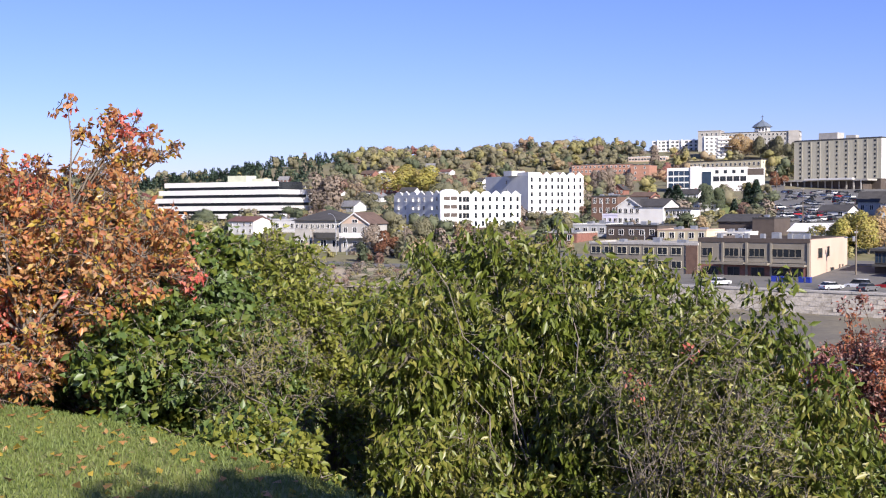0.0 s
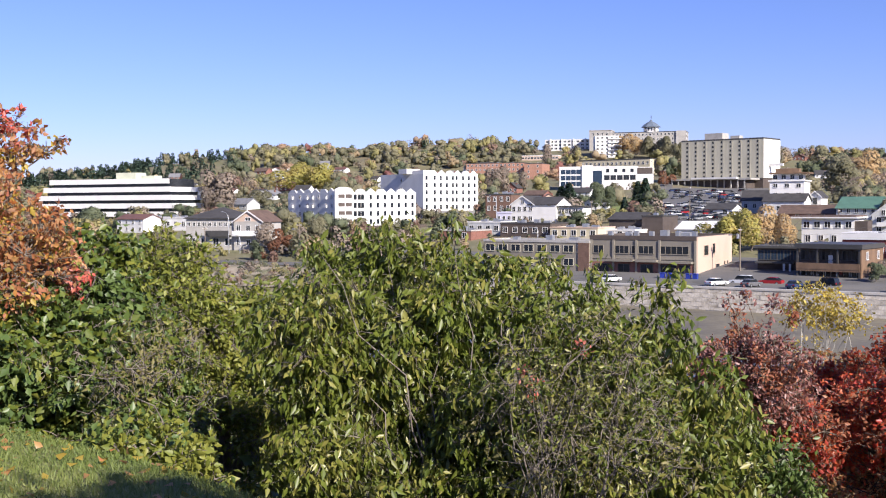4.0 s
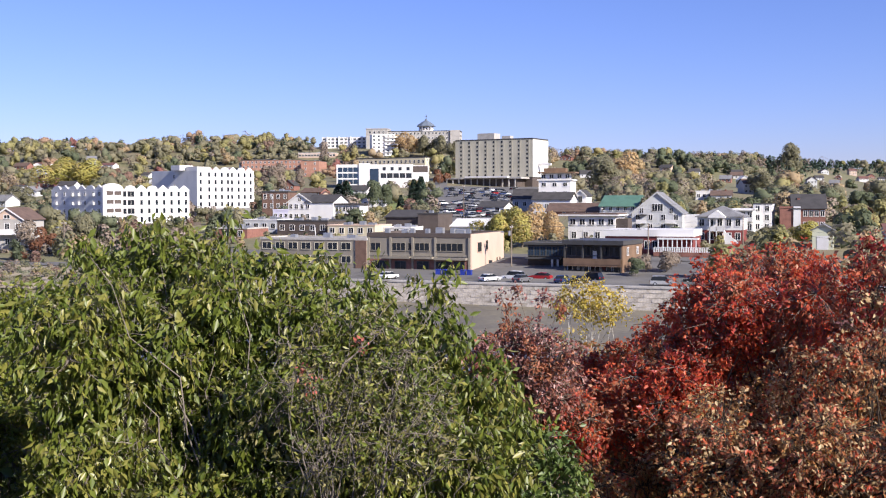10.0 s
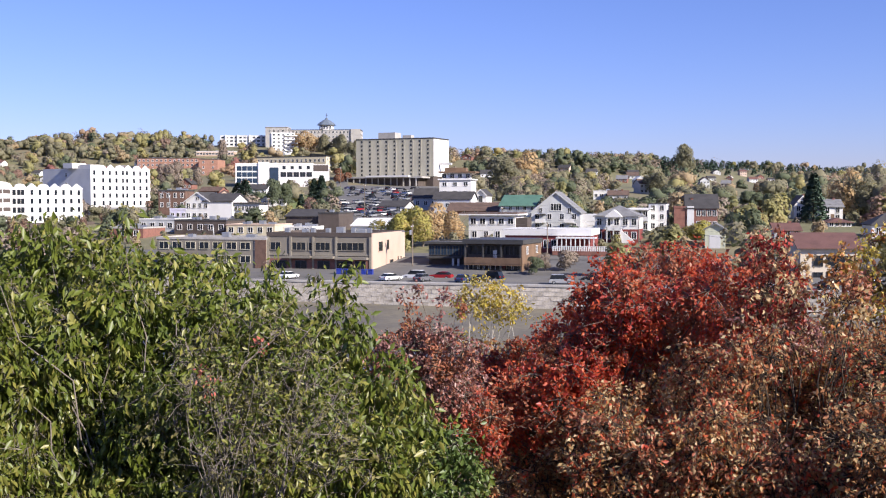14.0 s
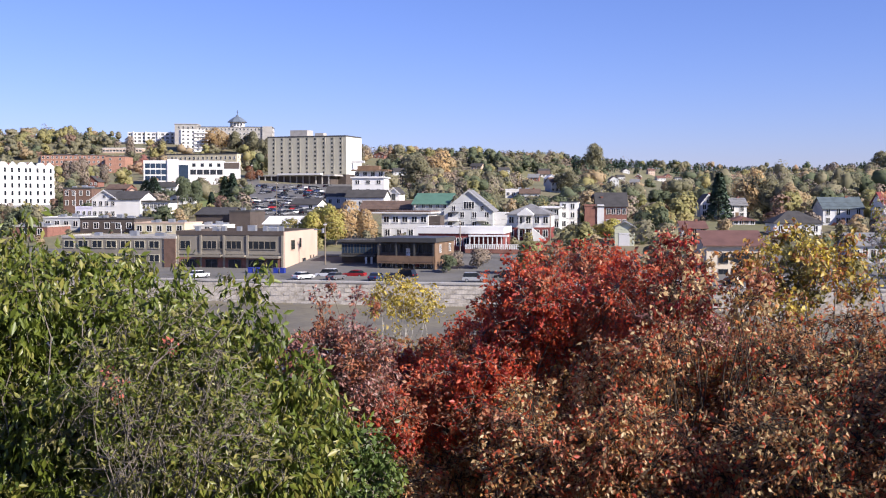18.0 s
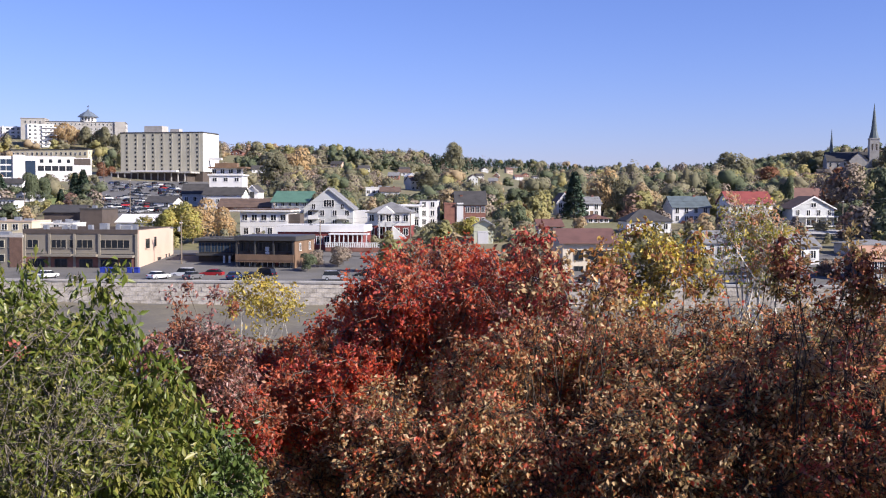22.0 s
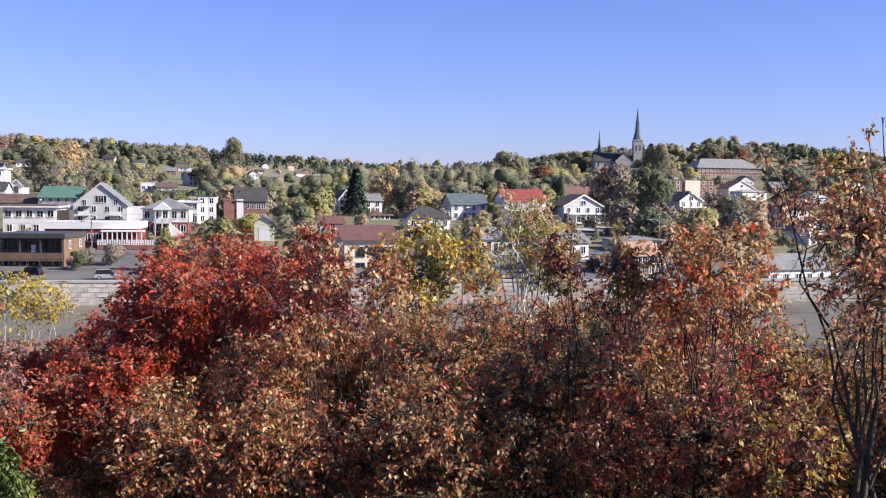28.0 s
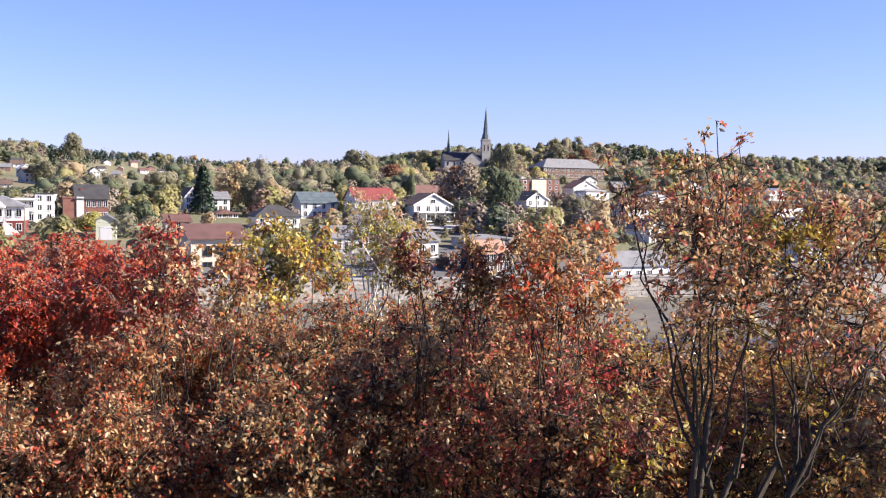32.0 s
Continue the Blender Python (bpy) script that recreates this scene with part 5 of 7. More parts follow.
def woods():
    """The far woods that nobody could count, over the whole hillside."""
    P, A, B, L, W, I, trunks, O, K, KI = [], [], [], [], [], [], [], [], [], []
    foot, view = np.array(FOOT), np.array(VIEW)
    made = 0
    for _ in range(42000):
        az = rng.uniform(-38, 66)
        rd = float(np.interp(az, RIDGE_AZ, RIDGE_D))
        d = rng.uniform(330, rd * 1.12) if rng.random() < 0.82 else rng.uniform(rd * 0.85, rd * 1.1)
        x, y = d * math.sin(radians(az)), d * math.cos(radians(az))
        s = inland(x, y)
        if s < 70 or (np.hypot(foot[:, 0] - x, foot[:, 1] - y) < foot[:, 2] * (1.0 if s < 400 else 0.9)).any():
            continue
        if s < 200 and rng.random() < 0.55:
            continue
        # open ground: the parking lot, the streets and the lawns below the tower
        if -6 < az < 10.5 and s < 560 and rng.random() < (1.0 if 1.2 < az < 7.6 else 0.5):
            continue
        if -5.5 < az < 5.2 and d > rd * 0.96:
            continue
        if d > rd * 0.8 and az < 8 and noise.noise((x * 0.013, y * 0.013, 3.0)) > 0.3:
            continue
        z = gz(x, y)
        dense = noise.noise((x * 0.006, y * 0.006, 1.0))
        tall = d > rd * 0.9
        u = rng.random()
        if (tall and u < 0.05) or (d > rd * 0.8 and ((18 < az < 34 and u < 0.85) or (-31 < az < -21 and u < 0.85) or (47 < az < 51 and u < 0.6))):
            sp = 7
        else:
            hue = noise.noise((x * 0.004, y * 0.004, 7.0)) + rng.normal() * 0.35
            sp = int(np.searchsorted([-0.5, -0.15, 0.05, 0.2, 0.33, 0.48, 0.62, 0.85], hue))
            sp = [6, 0, 5, 1, 5, 0, 2, 5, 4][sp] if az > -3 else [6, 0, 1, 5, 0, 2, 4, 3, 8][sp]
        r = rng.uniform(3.6, 7.2) * (rd / 1100) ** 0.6
        h = r * rng.uniform(1.25, 1.75) + 4.5 * max(noise.noise((x * 0.02, y * 0.02, 9.0)), -0.3)
        if s < 250:
            r, h = r * 0.8, h * 0.75
        if sp == 7:
            n, h, r = 90, rng.uniform(7, 13), rng.uniform(2.0, 3.2)
            t = rng.uniform(0, 1, n) ** 0.7
            ang = rng.uniform(0, 6.28, n)
            rr = r * (1.05 - t) * rng.uniform(0.5, 1.0, n)
            c = np.stack([rr * np.cos(ang), rr * np.sin(ang), t * h + 0.3], -1)
            al = unit(np.stack([np.cos(ang), np.sin(ang), -0.35 + 0 * ang], -1))
            ac = unit(np.cross(al, rng.normal(size=(n, 3))))
            sz = np.full(n, 2.2) * (1.15 - 0.6 * t)
            out, core = unit(np.stack([np.cos(ang), np.sin(ang), 0.4 + 0 * ang], -1)), []
        else:
            n, size = (560, 0.75) if d < 480 else (360, 0.95) if d < 720 else (210, 1.35)
            c, al, ac, sz, out, core = blob_leaves(rng, n, r, h, size, 6)
            c[:, 2] += h * 0.12
            if sp == 5:
                sz *= 0.75
                core = []
        top_el = math.degrees(math.atan((z + h * 1.05 - 20) / d))
        side = math.degrees(math.atan(r / d)) * 0.7
        if ((az + side > view[:, 0]) & (az - side < view[:, 1]) & (d < view[:, 2]) & (top_el > view[:, 3])).any():
            continue
        P.append(c + [x, y, z]), A.append(al), B.append(ac), L.append(sz), W.append(sz * 0.8), I.append(np.full(len(c), sp)), O.append(out)
        K += [(q[0] + [x, y, z + h * 0.12], q[1]) for q in core]
        KI += [sp] * len(core)
        if d < 800:
            trunks.append(([(x, y, z - 0.5), (x, y, z + h * 0.6)], [0.28, 0.1]))
        made += 1
        if made >= 4800:
            break
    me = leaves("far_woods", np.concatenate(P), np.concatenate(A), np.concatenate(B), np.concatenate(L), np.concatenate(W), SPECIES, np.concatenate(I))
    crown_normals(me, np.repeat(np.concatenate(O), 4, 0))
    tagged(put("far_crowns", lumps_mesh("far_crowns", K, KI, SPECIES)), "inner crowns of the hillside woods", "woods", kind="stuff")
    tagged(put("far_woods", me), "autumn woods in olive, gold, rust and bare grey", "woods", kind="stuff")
    tagged(put("far_trunks", tubes("far_trunks", trunks, BARK, 4)), "grey trunks of the hillside woods", "woods", kind="stuff")


woods()


def town_shrubs():
    """Hedges, bushes and small garden trees between the houses."""
    P, A, B, L, I, O = [], [], [], [], [], []
    foot, view = np.array(FOOT), np.array(VIEW)
    made = 0
    for _ in range(14000):
        az = rng.uniform(-34, 64)
        s = rng.uniform(18, 190)
        a = radians(az)
        d = (BANK_S + s) / (BANK_N[0] * math.sin(a) + BANK_N[1] * math.cos(a))
        x, y = d * math.sin(a), d * math.cos(a)
        if (np.hypot(foot[:, 0] - x, foot[:, 1] - y) < foot[:, 2] * 0.8).any() or 41 < s < 56:
            continue
        if (1.5 < az < 9 and s > 90) or (-9 < az < 15 and s < 44):
            continue
        h = rng.uniform(1.0, 3.2) if rng.random() < 0.6 else rng.uniform(3.5, 9.5 if az > 18 else 7.0)
        r = h * rng.uniform(0.38, 0.6)
        z = gz(x, y)
        top_el = math.degrees(math.atan((z + h - 20) / d))
        side = math.degrees(math.atan(r / d)) * 0.6
        if ((az + side > view[:, 0]) & (az - side < view[:, 1]) & (d < view[:, 2]) & (top_el > view[:, 3])).any():
            continue
        n = int(40 + 22 * h)
        c, al, ac, sz, out, core = blob_leaves(rng, n * 2, r, h, 0.38 + 0.09 * h, 5)
        P.append(c + [x, y, z - 0.1]), A.append(al), B.append(ac), L.append(sz), O.append(out)
        I.append(np.full(n * 2, rng.choice([0, 0, 1, 2, 3, 5, 5, 6, 1])))
        made += 1
        if made >= 1400:
            break
    L = np.concatenate(L)
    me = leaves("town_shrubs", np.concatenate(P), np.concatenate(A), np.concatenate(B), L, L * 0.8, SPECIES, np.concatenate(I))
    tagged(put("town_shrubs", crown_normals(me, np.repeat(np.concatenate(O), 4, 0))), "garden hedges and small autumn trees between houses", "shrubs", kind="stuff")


town_shrubs()


def shore_brush():
    """Rough bushes on the gravel shore below the road."""
    g = np.random.default_rng(31)
    P, A, B, L, I, O = [], [], [], [], [], []
    for _ in range(210):
        u, s = g.uniform(-214, -132), g.uniform(-9, 11)
        x, y = bank(u, s)
        h = g.uniform(0.7, 2.4)
        c, al, ac, sz, out, core = blob_leaves(g, 130, h * g.uniform(0.6, 1.0), h, 0.34, 4)
        P.append(c + [x, y, gz(x, y)]), A.append(al), B.append(ac), L.append(sz), O.append(out), I.append(np.full(130, g.choice([0, 0, 1, 3, 5, 6])))
    L = np.concatenate(L)
    me = leaves("shore_brush", np.concatenate(P), np.concatenate(A), np.concatenate(B), L, L * 0.8, SPECIES, np.concatenate(I))
    tagged(put("shore_brush", crown_normals(me, np.repeat(np.concatenate(O), 4, 0))), "rough olive and brown brush on the gravel shore", "shrubs", kind="stuff")


shore_brush()


def tree_proto(name, label, species, r, h, seed, n=900, size=0.5, bark=None, stem=0.3, conical=False):
    """A whole town tree with trunk, limbs and crown, standing at the origin."""
    g = np.random.default_rng(seed)
    root = tagged(new(name), label, "tree", "town trees")
    if conical:
        t = g.uniform(0, 1, n) ** 0.75
        ang = g.uniform(0, 6.28, n)
        tier = 1.0 - 0.28 * ((t * 11) % 1.0)
        rr = r * (1.03 - t) * tier * g.uniform(0.35, 1.0, n) ** 0.5
        c = np.stack([rr * np.cos(ang), rr * np.sin(ang), t * h * 0.95 + 0.4], -1)
        al = unit(np.stack([np.cos(ang), np.sin(ang), -0.45 + 0 * ang], -1) + g.normal(size=(n, 3)) * 0.15)
        ac = unit(np.cross(al, g.normal(size=(n, 3))))
        sz = size * g.uniform(0.7, 1.3, n)
        runs = [([(0, 0, -0.6), (0, 0, h * 0.98)], [0.25, 0.03])]
        out = unit(np.stack([np.cos(ang), np.sin(ang), 0.4 + 0 * ang], -1) + g.normal(size=(n, 3)) * 0.25)
    else:
        c, al, ac, sz, out, core = blob_leaves(g, n, r, h * 0.85, size, 9)
        c[:, 2] += h * 0.13
        runs = [([(0, 0, -0.6), (0.1, 0, h * 0.25), (0, 0.1, h * 0.75)], [0.22, 0.17, 0.05])]
        for k in range(9):
            a, q = g.uniform(0, 6.28), g.uniform(0.5, 0.85)
            z0 = h * g.uniform(0.18, 0.5)
            runs.append(([(0, 0, z0), (r * q * 0.5 * math.cos(a), r * q * 0.5 * math.sin(a), z0 + h * 0.16), (r * q * math.cos(a), r * q * math.sin(a), z0 + h * 0.34)], [0.1, 0.06, 0.02]))
    put("trunk", tubes("trunk", runs, bark or BARK, 5), root)
    put("crown", crown_normals(leaves("crown", c, al, ac, sz, sz * 0.75, [species]), np.repeat(out, 4, 0)), root)
    return root


PROTO = {
    "gold": tree_proto("gold_tree", "golden-green autumn street tree", STREETGOLD, 4.2, 8.0, 1, 3600, 0.42),
    "orange": tree_proto("orange_tree", "thinning orange autumn tree", STREETTAN, 3.6, 7.5, 2, 2400, 0.42),
    "rust": tree_proto("rust_tree", "rust-brown autumn tree in the town", STREETRUST, 4.0, 7.5, 3, 3200),
    "bare": tree_proto("bare_tree", "nearly bare grey-brown tree in the town", HILL[5], 4.2, 9.0, 4, 2000, 0.5),
    "olive": tree_proto("olive_tree", "broad olive-green tree beside the houses", HILL[0], 4.0, 8.5, 5, 3200),
    "green": tree_proto("green_tree", "dark green leafy tree beside the houses", HILL[6], 4.0, 7.0, 6, 3200),
    "spruce": tree_proto("spruce_tree", "tall dark blue-green spruce", SPRUCE, 3.6, 14.0, 7, 2200, 0.8, DARKBARK, conical=True),
    "gilt": tree_proto("yellow_tree", "bright yellow autumn tree in the town", HILL[2], 3.6, 7.0, 8, 1700),
}
used = set()


def town_tree(kind, az, foot, top, width, d=None):
    """One tree: heading, the sight lines of its foot and its top, and its spread in degrees."""
    d = d or meet(az, foot)
    p = polar(az, d)
    z = gz(p.x, p.y)
    h = 20 + d * math.tan(radians(top)) - z
    ob = PROTO[kind]
    base = {"gold": (4.2, 8.0), "orange": (3.6, 7.5), "rust": (4.0, 7.5), "bare": (4.2, 9.0), "olive": (4.0, 8.5), "green": (4.0, 7.0), "spruce": (3.6, 14.0), "gilt": (3.6, 7.0)}[kind]
    kx = d * math.tan(radians(width / 2)) / base[0]
    m = Matrix.LocRotScale((p.x, p.y, z), Euler((0, 0, rng.uniform(0, 6.28))), (kx, kx, max(h, 2.0) / base[1]))
    if kind in used:
        return copy_thing(ob, m)
    used.add(kind)
    ob.matrix_basis = m
    return ob


TOWN = [
    ("gold", 4.9, -2.51, -0.52, 2.8), ("orange", 7.75, -2.45, -0.62, 2.0), ("gold", 4.63, -2.57, -1.02, 1.5), ("gold", 6.05, -2.54, -0.67, 1.6), ("orange", 6.53, -2.51, -0.49, 1.6),
    ("spruce", 25.88, -1.25, 1.27, 1.5), ("spruce", 41.25, 1.3, 2.55, 0.42), ("spruce", 41.65, 1.3, 2.4, 0.4), ("spruce", 0.75, -0.15, 1.17, 0.75), ("spruce", 0.37, -0.15, 1.03, 0.65),
    ("spruce", -0.31, -0.74, 0.21, 0.55), ("green", -1.25, -0.38, 0.82, 1.15), ("green", -1.78, -0.44, 0.66, 1.0), ("spruce", -3.17, 0.16, 0.96, 0.8),
    ("spruce", -3.55, 0.17, 0.82, 0.7), ("rust", -18.32, -2.57, -1.27, 1.7), ("rust", -19.36, -2.85, -2.44, 1.5), ("bare", -18.91, -2.45, -0.88, 1.4),
    ("olive", -16.40, -2.47, -0.60, 1.3), ("bare", -17.14, -2.58, -1.04, 1.1), ("bare", -21.12, -0.56, 1.79, 2.6), ("bare", -21.85, -0.55, 1.94, 2.0),
    ("gold", -17.14, 0.59, 1.98, 2.0), ("gold", -16.40, 0.58, 1.91, 1.6), ("olive", -19.36, -0.19, 0.61, 1.6), ("bare", -6.58, 0.39, 2.02, 1.4),
    ("bare", -7.32, 0.40, 1.88, 1.2), ("bare", -5.54, 0.53, 1.72, 1.0), ("rust", 1.68, 0.78, 1.66, 1.0), ("orange", 0.37, 2.41, 3.25, 0.9),
    ("rust", -0.28, 2.27, 3.15, 0.9), ("orange", -0.75, 2.3, 3.25, 1.0), ("orange", 0.1, 2.25, 3.35, 1.0), ("olive", 0.95, 2.2, 3.2, 1.1), ("bare", 1.45, 2.2, 3.15, 1.0), ("olive", 1.83, 2.10, 3.18, 1.3), ("olive", 2.41, 1.94, 2.88, 1.0), ("bare", -4.35, 1.71, 3.13, 1.0),
    ("green", 41.35, -1.40, 0.67, 2.0), ("bare", 39.43, -1.34, 1.81, 3.0), ("rust", 38.87, -0.77, 1.58, 2.2), ("olive", 41.57, 0.44, 2.28, 1.6),
    ("olive", 39.29, -1.43, -0.48, 1.2), ("olive", 28.05, -1.09, 0.75, 2.0), ("gilt", 29.37, -1.14, 0.69, 2.0), ("orange", 27.31, -1.09, 1.04, 1.6),
    ("orange", 32.54, -1.79, -1.00, 1.1), ("bare", 31.28, -0.04, 1.79, 1.3), ("olive", 33.76, -0.02, 1.88, 2.6), ("rust", 35.77, -0.01, 1.58, 2.4),
    ("olive", 37.75, 1.30, 2.10, 2.0), ("green", 36.48, -1.02, 0.48, 0.7), ("olive", 44.16, 1.29, 2.45, 1.6), ("rust", 45.59, 1.28, 2.44, 1.6),
    ("gold", 43.10, 0.45, 1.29, 0.9), ("green", 11.96, -3.99, -3.28, 0.9), ("bare", 13.50, -3.80, -2.62, 1.8), ("bare", 12.48, -3.81, -2.78, 1.2),
    ("olive", 18.80, -2.30, -1.50, 1.8), ("gold", 20.19, -2.29, -1.29, 1.2), ("olive", 19.50, 1.2, 2.55, 1.5), ("olive", 18.23, 0.15, 1.16, 1.8),
    ("orange", 11.31, 0.62, 2.23, 1.6), ("olive", 10.28, 0.47, 1.95, 2.0), ("bare", 22.56, -1.48, -0.23, 1.2), ("rust", 23.30, -1.47, -0.37, 1.2),
    ("olive", -9.99, -1.28, -0.57, 0.7), ("bare", 43.50, -1.79, -0.67, 1.4), ("olive", 45.59, -1.76, -0.43, 2.2),
]
for row in TOWN:
    town_tree(*row)


# -- near trees --
class Tree:
    """A tree grown from its foot towards the boughs given: each bough is a centre, a radius and a fill."""

    def __init__(self, name, label, foot, boughs, species, leaf=0.1, twigs=900, per=10, bark=None, stem=0.12, seed=1, slim=0.45, droop=0.25, stems=1, bare=0.15, spread=0.45, branch=1.0):
        g = np.random.default_rng(seed)
        fx, fy = foot
        fz = gz(fx, fy)
        root = tagged(new(name), label, "tree", "trees on the near bank")
        root.location = (fx, fy, fz)
        o = np.array([fx, fy, fz])
        ctr = np.array([b[:3] for b in boughs]) - o
        rad = np.array([b[3] for b in boughs])
        fill = np.array([b[4] if len(b) > 4 else 1.0 for b in boughs])
        order = np.argsort(ctr[:, 0] * fy - ctr[:, 1] * fx)     # boughs from one side of the tree to the other
        runs, knots = [], []
        heads = []
        for k in range(stems):
            a = k * 6.28 / max(stems, 1) + 0.5
            off = np.array([math.cos(a), math.sin(a), 0]) * (0.12 if stems > 1 else 0.0)
            own = ctr[order[k * len(order) // stems:(k + 1) * len(order) // stems or 1]].mean(0)
            fork = np.array([own[0] * 0.42, own[1] * 0.42, max(own[2] * 0.42, 0.4)]) + off
            knee = off + fork * [0.38, 0.38, 0.5] + g.normal(size=3) * 0.05
            runs.append(([off + [0, 0, -0.5], off * 1.2 + fork * [0.12, 0.12, 0.25], knee, fork], [stem, stem * 0.9, stem * 0.8, stem * 0.66]))
            heads.append(fork)
        heads = np.array(heads)
        for c, r in zip(ctr, rad):
            h = heads[np.argmin(np.linalg.norm(heads[:, :2] - c[:2], axis=1))]
            # each limb leaves its stem at a height of its own, rises, then arches outwards
            low = runs[int(np.argmin(np.linalg.norm(heads - h, axis=1)))][0][1]
            h = low + (h - low) * g.uniform(0.45, 1.0)
            far = np.linalg.norm(c - h)
            ctl = h + (c - h) * [0.22, 0.22, 0.62] + g.normal(size=3) * 0.1 * far
            t = np.linspace(0, 1, 8)[:, None]
            line = h * (1 - t) ** 2 + ctl * 2 * t * (1 - t) + c * t * t + g.normal(size=(8, 3)) * 0.022 * far * np.sin(math.pi * t)
            bend = line[4]
            runs.append((line, stem * np.linspace(0.52, 0.13, 8) * branch))
            subs = []
            for j in range(max(3, int(15 * min(1.0, r / 0.45)))):
                q = c + unit(g.normal(size=3) + [0, 0, 0.35]) * r * g.uniform(0.4, 0.75)
                m = (c + q) / 2 + g.normal(size=3) * r * 0.08
                runs.append(([c + (bend - c) * g.uniform(0, min(0.5, 1.2 * r / far)), m, q], np.array([stem * 0.15, stem * 0.10, stem * 0.05]) * branch))
                subs.append(q)
            knots.append(np.array(subs))
        vol = fill * rad ** 2
        share = np.maximum((vol / vol.sum() * twigs).astype(int), 3)
        C, A, X, twig_runs = [], [], [], []
        for k, n in enumerate(share):
            u = unit(g.normal(size=(n, 3)))
            lump = np.array([0.86 + 0.62 * noise.noise(Vector(q * 1.9 + k * 2.3 + seed)) for q in u])
            end = ctr[k] + u * (rad[k] * lump * g.uniform(0.3, 1.12, n) ** 0.6)[:, None]
            near = knots[k][np.argmin(np.linalg.norm(knots[k][None] - end[:, None], axis=2), axis=1)]
            way = end - near
            bendv = g.normal(size=(n, 3)) * 0.12 * rad[k]
            for i in range(n):
                twig_runs.append(([near[i], near[i] + way[i] * 0.55 + bendv[i], end[i]], np.array([0.009, 0.006, 0.003]) * (0.6 + stem * 4) * branch))
            leafy_ones = g.random(n) > bare
            t = g.uniform(0.35, 1.05, (n, per))
            p = near[:, None] + way[:, None] * t[..., None] + bendv[:, None] * (4 * t * (1 - t) * 0.9)[..., None] + g.normal(size=(n, per, 3)) * leaf * spread
            dirn = unit(unit(way)[:, None] * 0.5 + g.normal(size=(n, per, 3)) * 0.75 - np.array([0, 0, droop * 2]))
            C.append(p[leafy_ones].reshape(-1, 3)), A.append(dirn[leafy_ones].reshape(-1, 3))
        C, A = np.concatenate(C), np.concatenate(A)
        X = unit(np.cross(A, g.normal(size=A.shape)))
        size = leaf * g.uniform(0.55, 1.25, len(C))
        put("trunk", tubes("trunk", runs[:stems], bark or BARK, 7), root)
        tagged(put("limbwork", tubes("limbwork", runs[stems:], bark or BARK, 5), root), kind="stuff")
        tagged(put("branchwork", tubes("branchwork", twig_runs, bark or BARK, 3), root), kind="stuff")
        if isinstance(species, (list, tuple)):
            # boughs of one tree may have turned differently
            sel = np.array([noise.noise(Vector(p * 1.5 + seed * 3.1)) for p in C]) + g.normal(size=len(C)) * 0.12
            idx = np.searchsorted(np.quantile(sel, np.linspace(0, 1, len(species) + 1)[1:-1]), sel)
            me = leaves("foliage", C, A, X, size, size * slim, list(species), idx)
        else:
            me = leaves("foliage", C, A, X, size, size * slim, [species])
        tagged(put("foliage", me, root), kind="stuff")


def near_tree(name, label, foot, boughs, species, **kw):
    Tree(name, label, foot, boughs, species, **kw)


def crown(top, foot, d, r, seed, step=0.85, lean=0.12, depth=0.7, fill=1.0):
    """Boughs that fill a crown: its upper and lower outline as (heading, sight line) in degrees, its distance, the radius of a bough."""
    g = random.Random(seed)
    ta, te, ba, be = [q[0] for q in top], [q[1] for q in top], [q[0] for q in foot], [q[1] for q in foot]
    rd = math.degrees(r / d)
    out, az = [], ta[0] + rd * 0.6
    while az < ta[-1]:
        hi, lo = float(np.interp(az, ta, te)), float(np.interp(az, ba, be))
        el, k = hi - rd * 0.62, 0
        while el > lo or k == 0:
            a, e = az + g.uniform(-0.35, 0.35) * rd * step * (k > 0), el
            dd = d + lean * (el - lo) + g.uniform(-depth, depth)
            p = polar(a, dd)
            out.append((p.x, p.y, 20 + dd * math.tan(radians(e)), r * g.uniform(0.85, 1.2) if k else r * 0.7, fill))
            el -= rd * step * g.uniform(0.8, 1.15)
            k += 1
        az += rd * step * g.uniform(0.75, 1.0)
    return out


def sprigs(rows, d, fill=1.0):
    """Single boughs: heading and sight line in degrees, radius in metres."""
    out = []
    for az, el, r in rows:
        p = polar(az, d)
        out.append((p.x, p.y, 20 + d * math.tan(radians(el)), r, fill))
    return out


def stand(az, d):
    p = polar(az, d)
    return p.x, p.y


# red and orange tree at the lawn's edge
near_tree("orange_maple", "orange and red autumn maple at the lawn edge", (-7.87, 10.60),
          crown([(-41.3, 3.2), (-37.3, 3.3), (-36.1, 3.0), (-34.8, 1.8), (-33.2, 2.4), (-31.3, 1.7), (-29.9, 0.5), (-28.8, -1.1), (-28.4, -2.1)], [(-41.6, -8.5), (-36.0, -8.9), (-34.4, -7.9), (-32.2, -5.4), (-29.4, -2.9), (-28.4, -2.4)], 12.8, 0.55, 3)
          + sprigs([(q[0], q[1], r) for q, r in zip([(-32.2, 4.3), (-31.2, 3.8), (-30.3, 3.0), (-29.1, 3.0), (-34.2, 5.1), (-33.4, 3.5), (-32.1, 3.0), (-31.0, 2.4), (-32.6, 2.0)], (0.22, 0.30, 0.24, 0.15, 0.14, 0.16, 0.28, 0.26, 0.3))], 13.4, 0.8),
          [PINKLEAF, BROWNLEAF, ORANGELEAF, PALELEAF, RUSTLEAF, GOLDLEAF, COPPERLEAF, ORANGELEAF, BROWNLEAF], leaf=0.085, twigs=3300, per=10, seed=3, slim=0.6, stem=0.05, bare=0.24, bark=TWIGBARK)
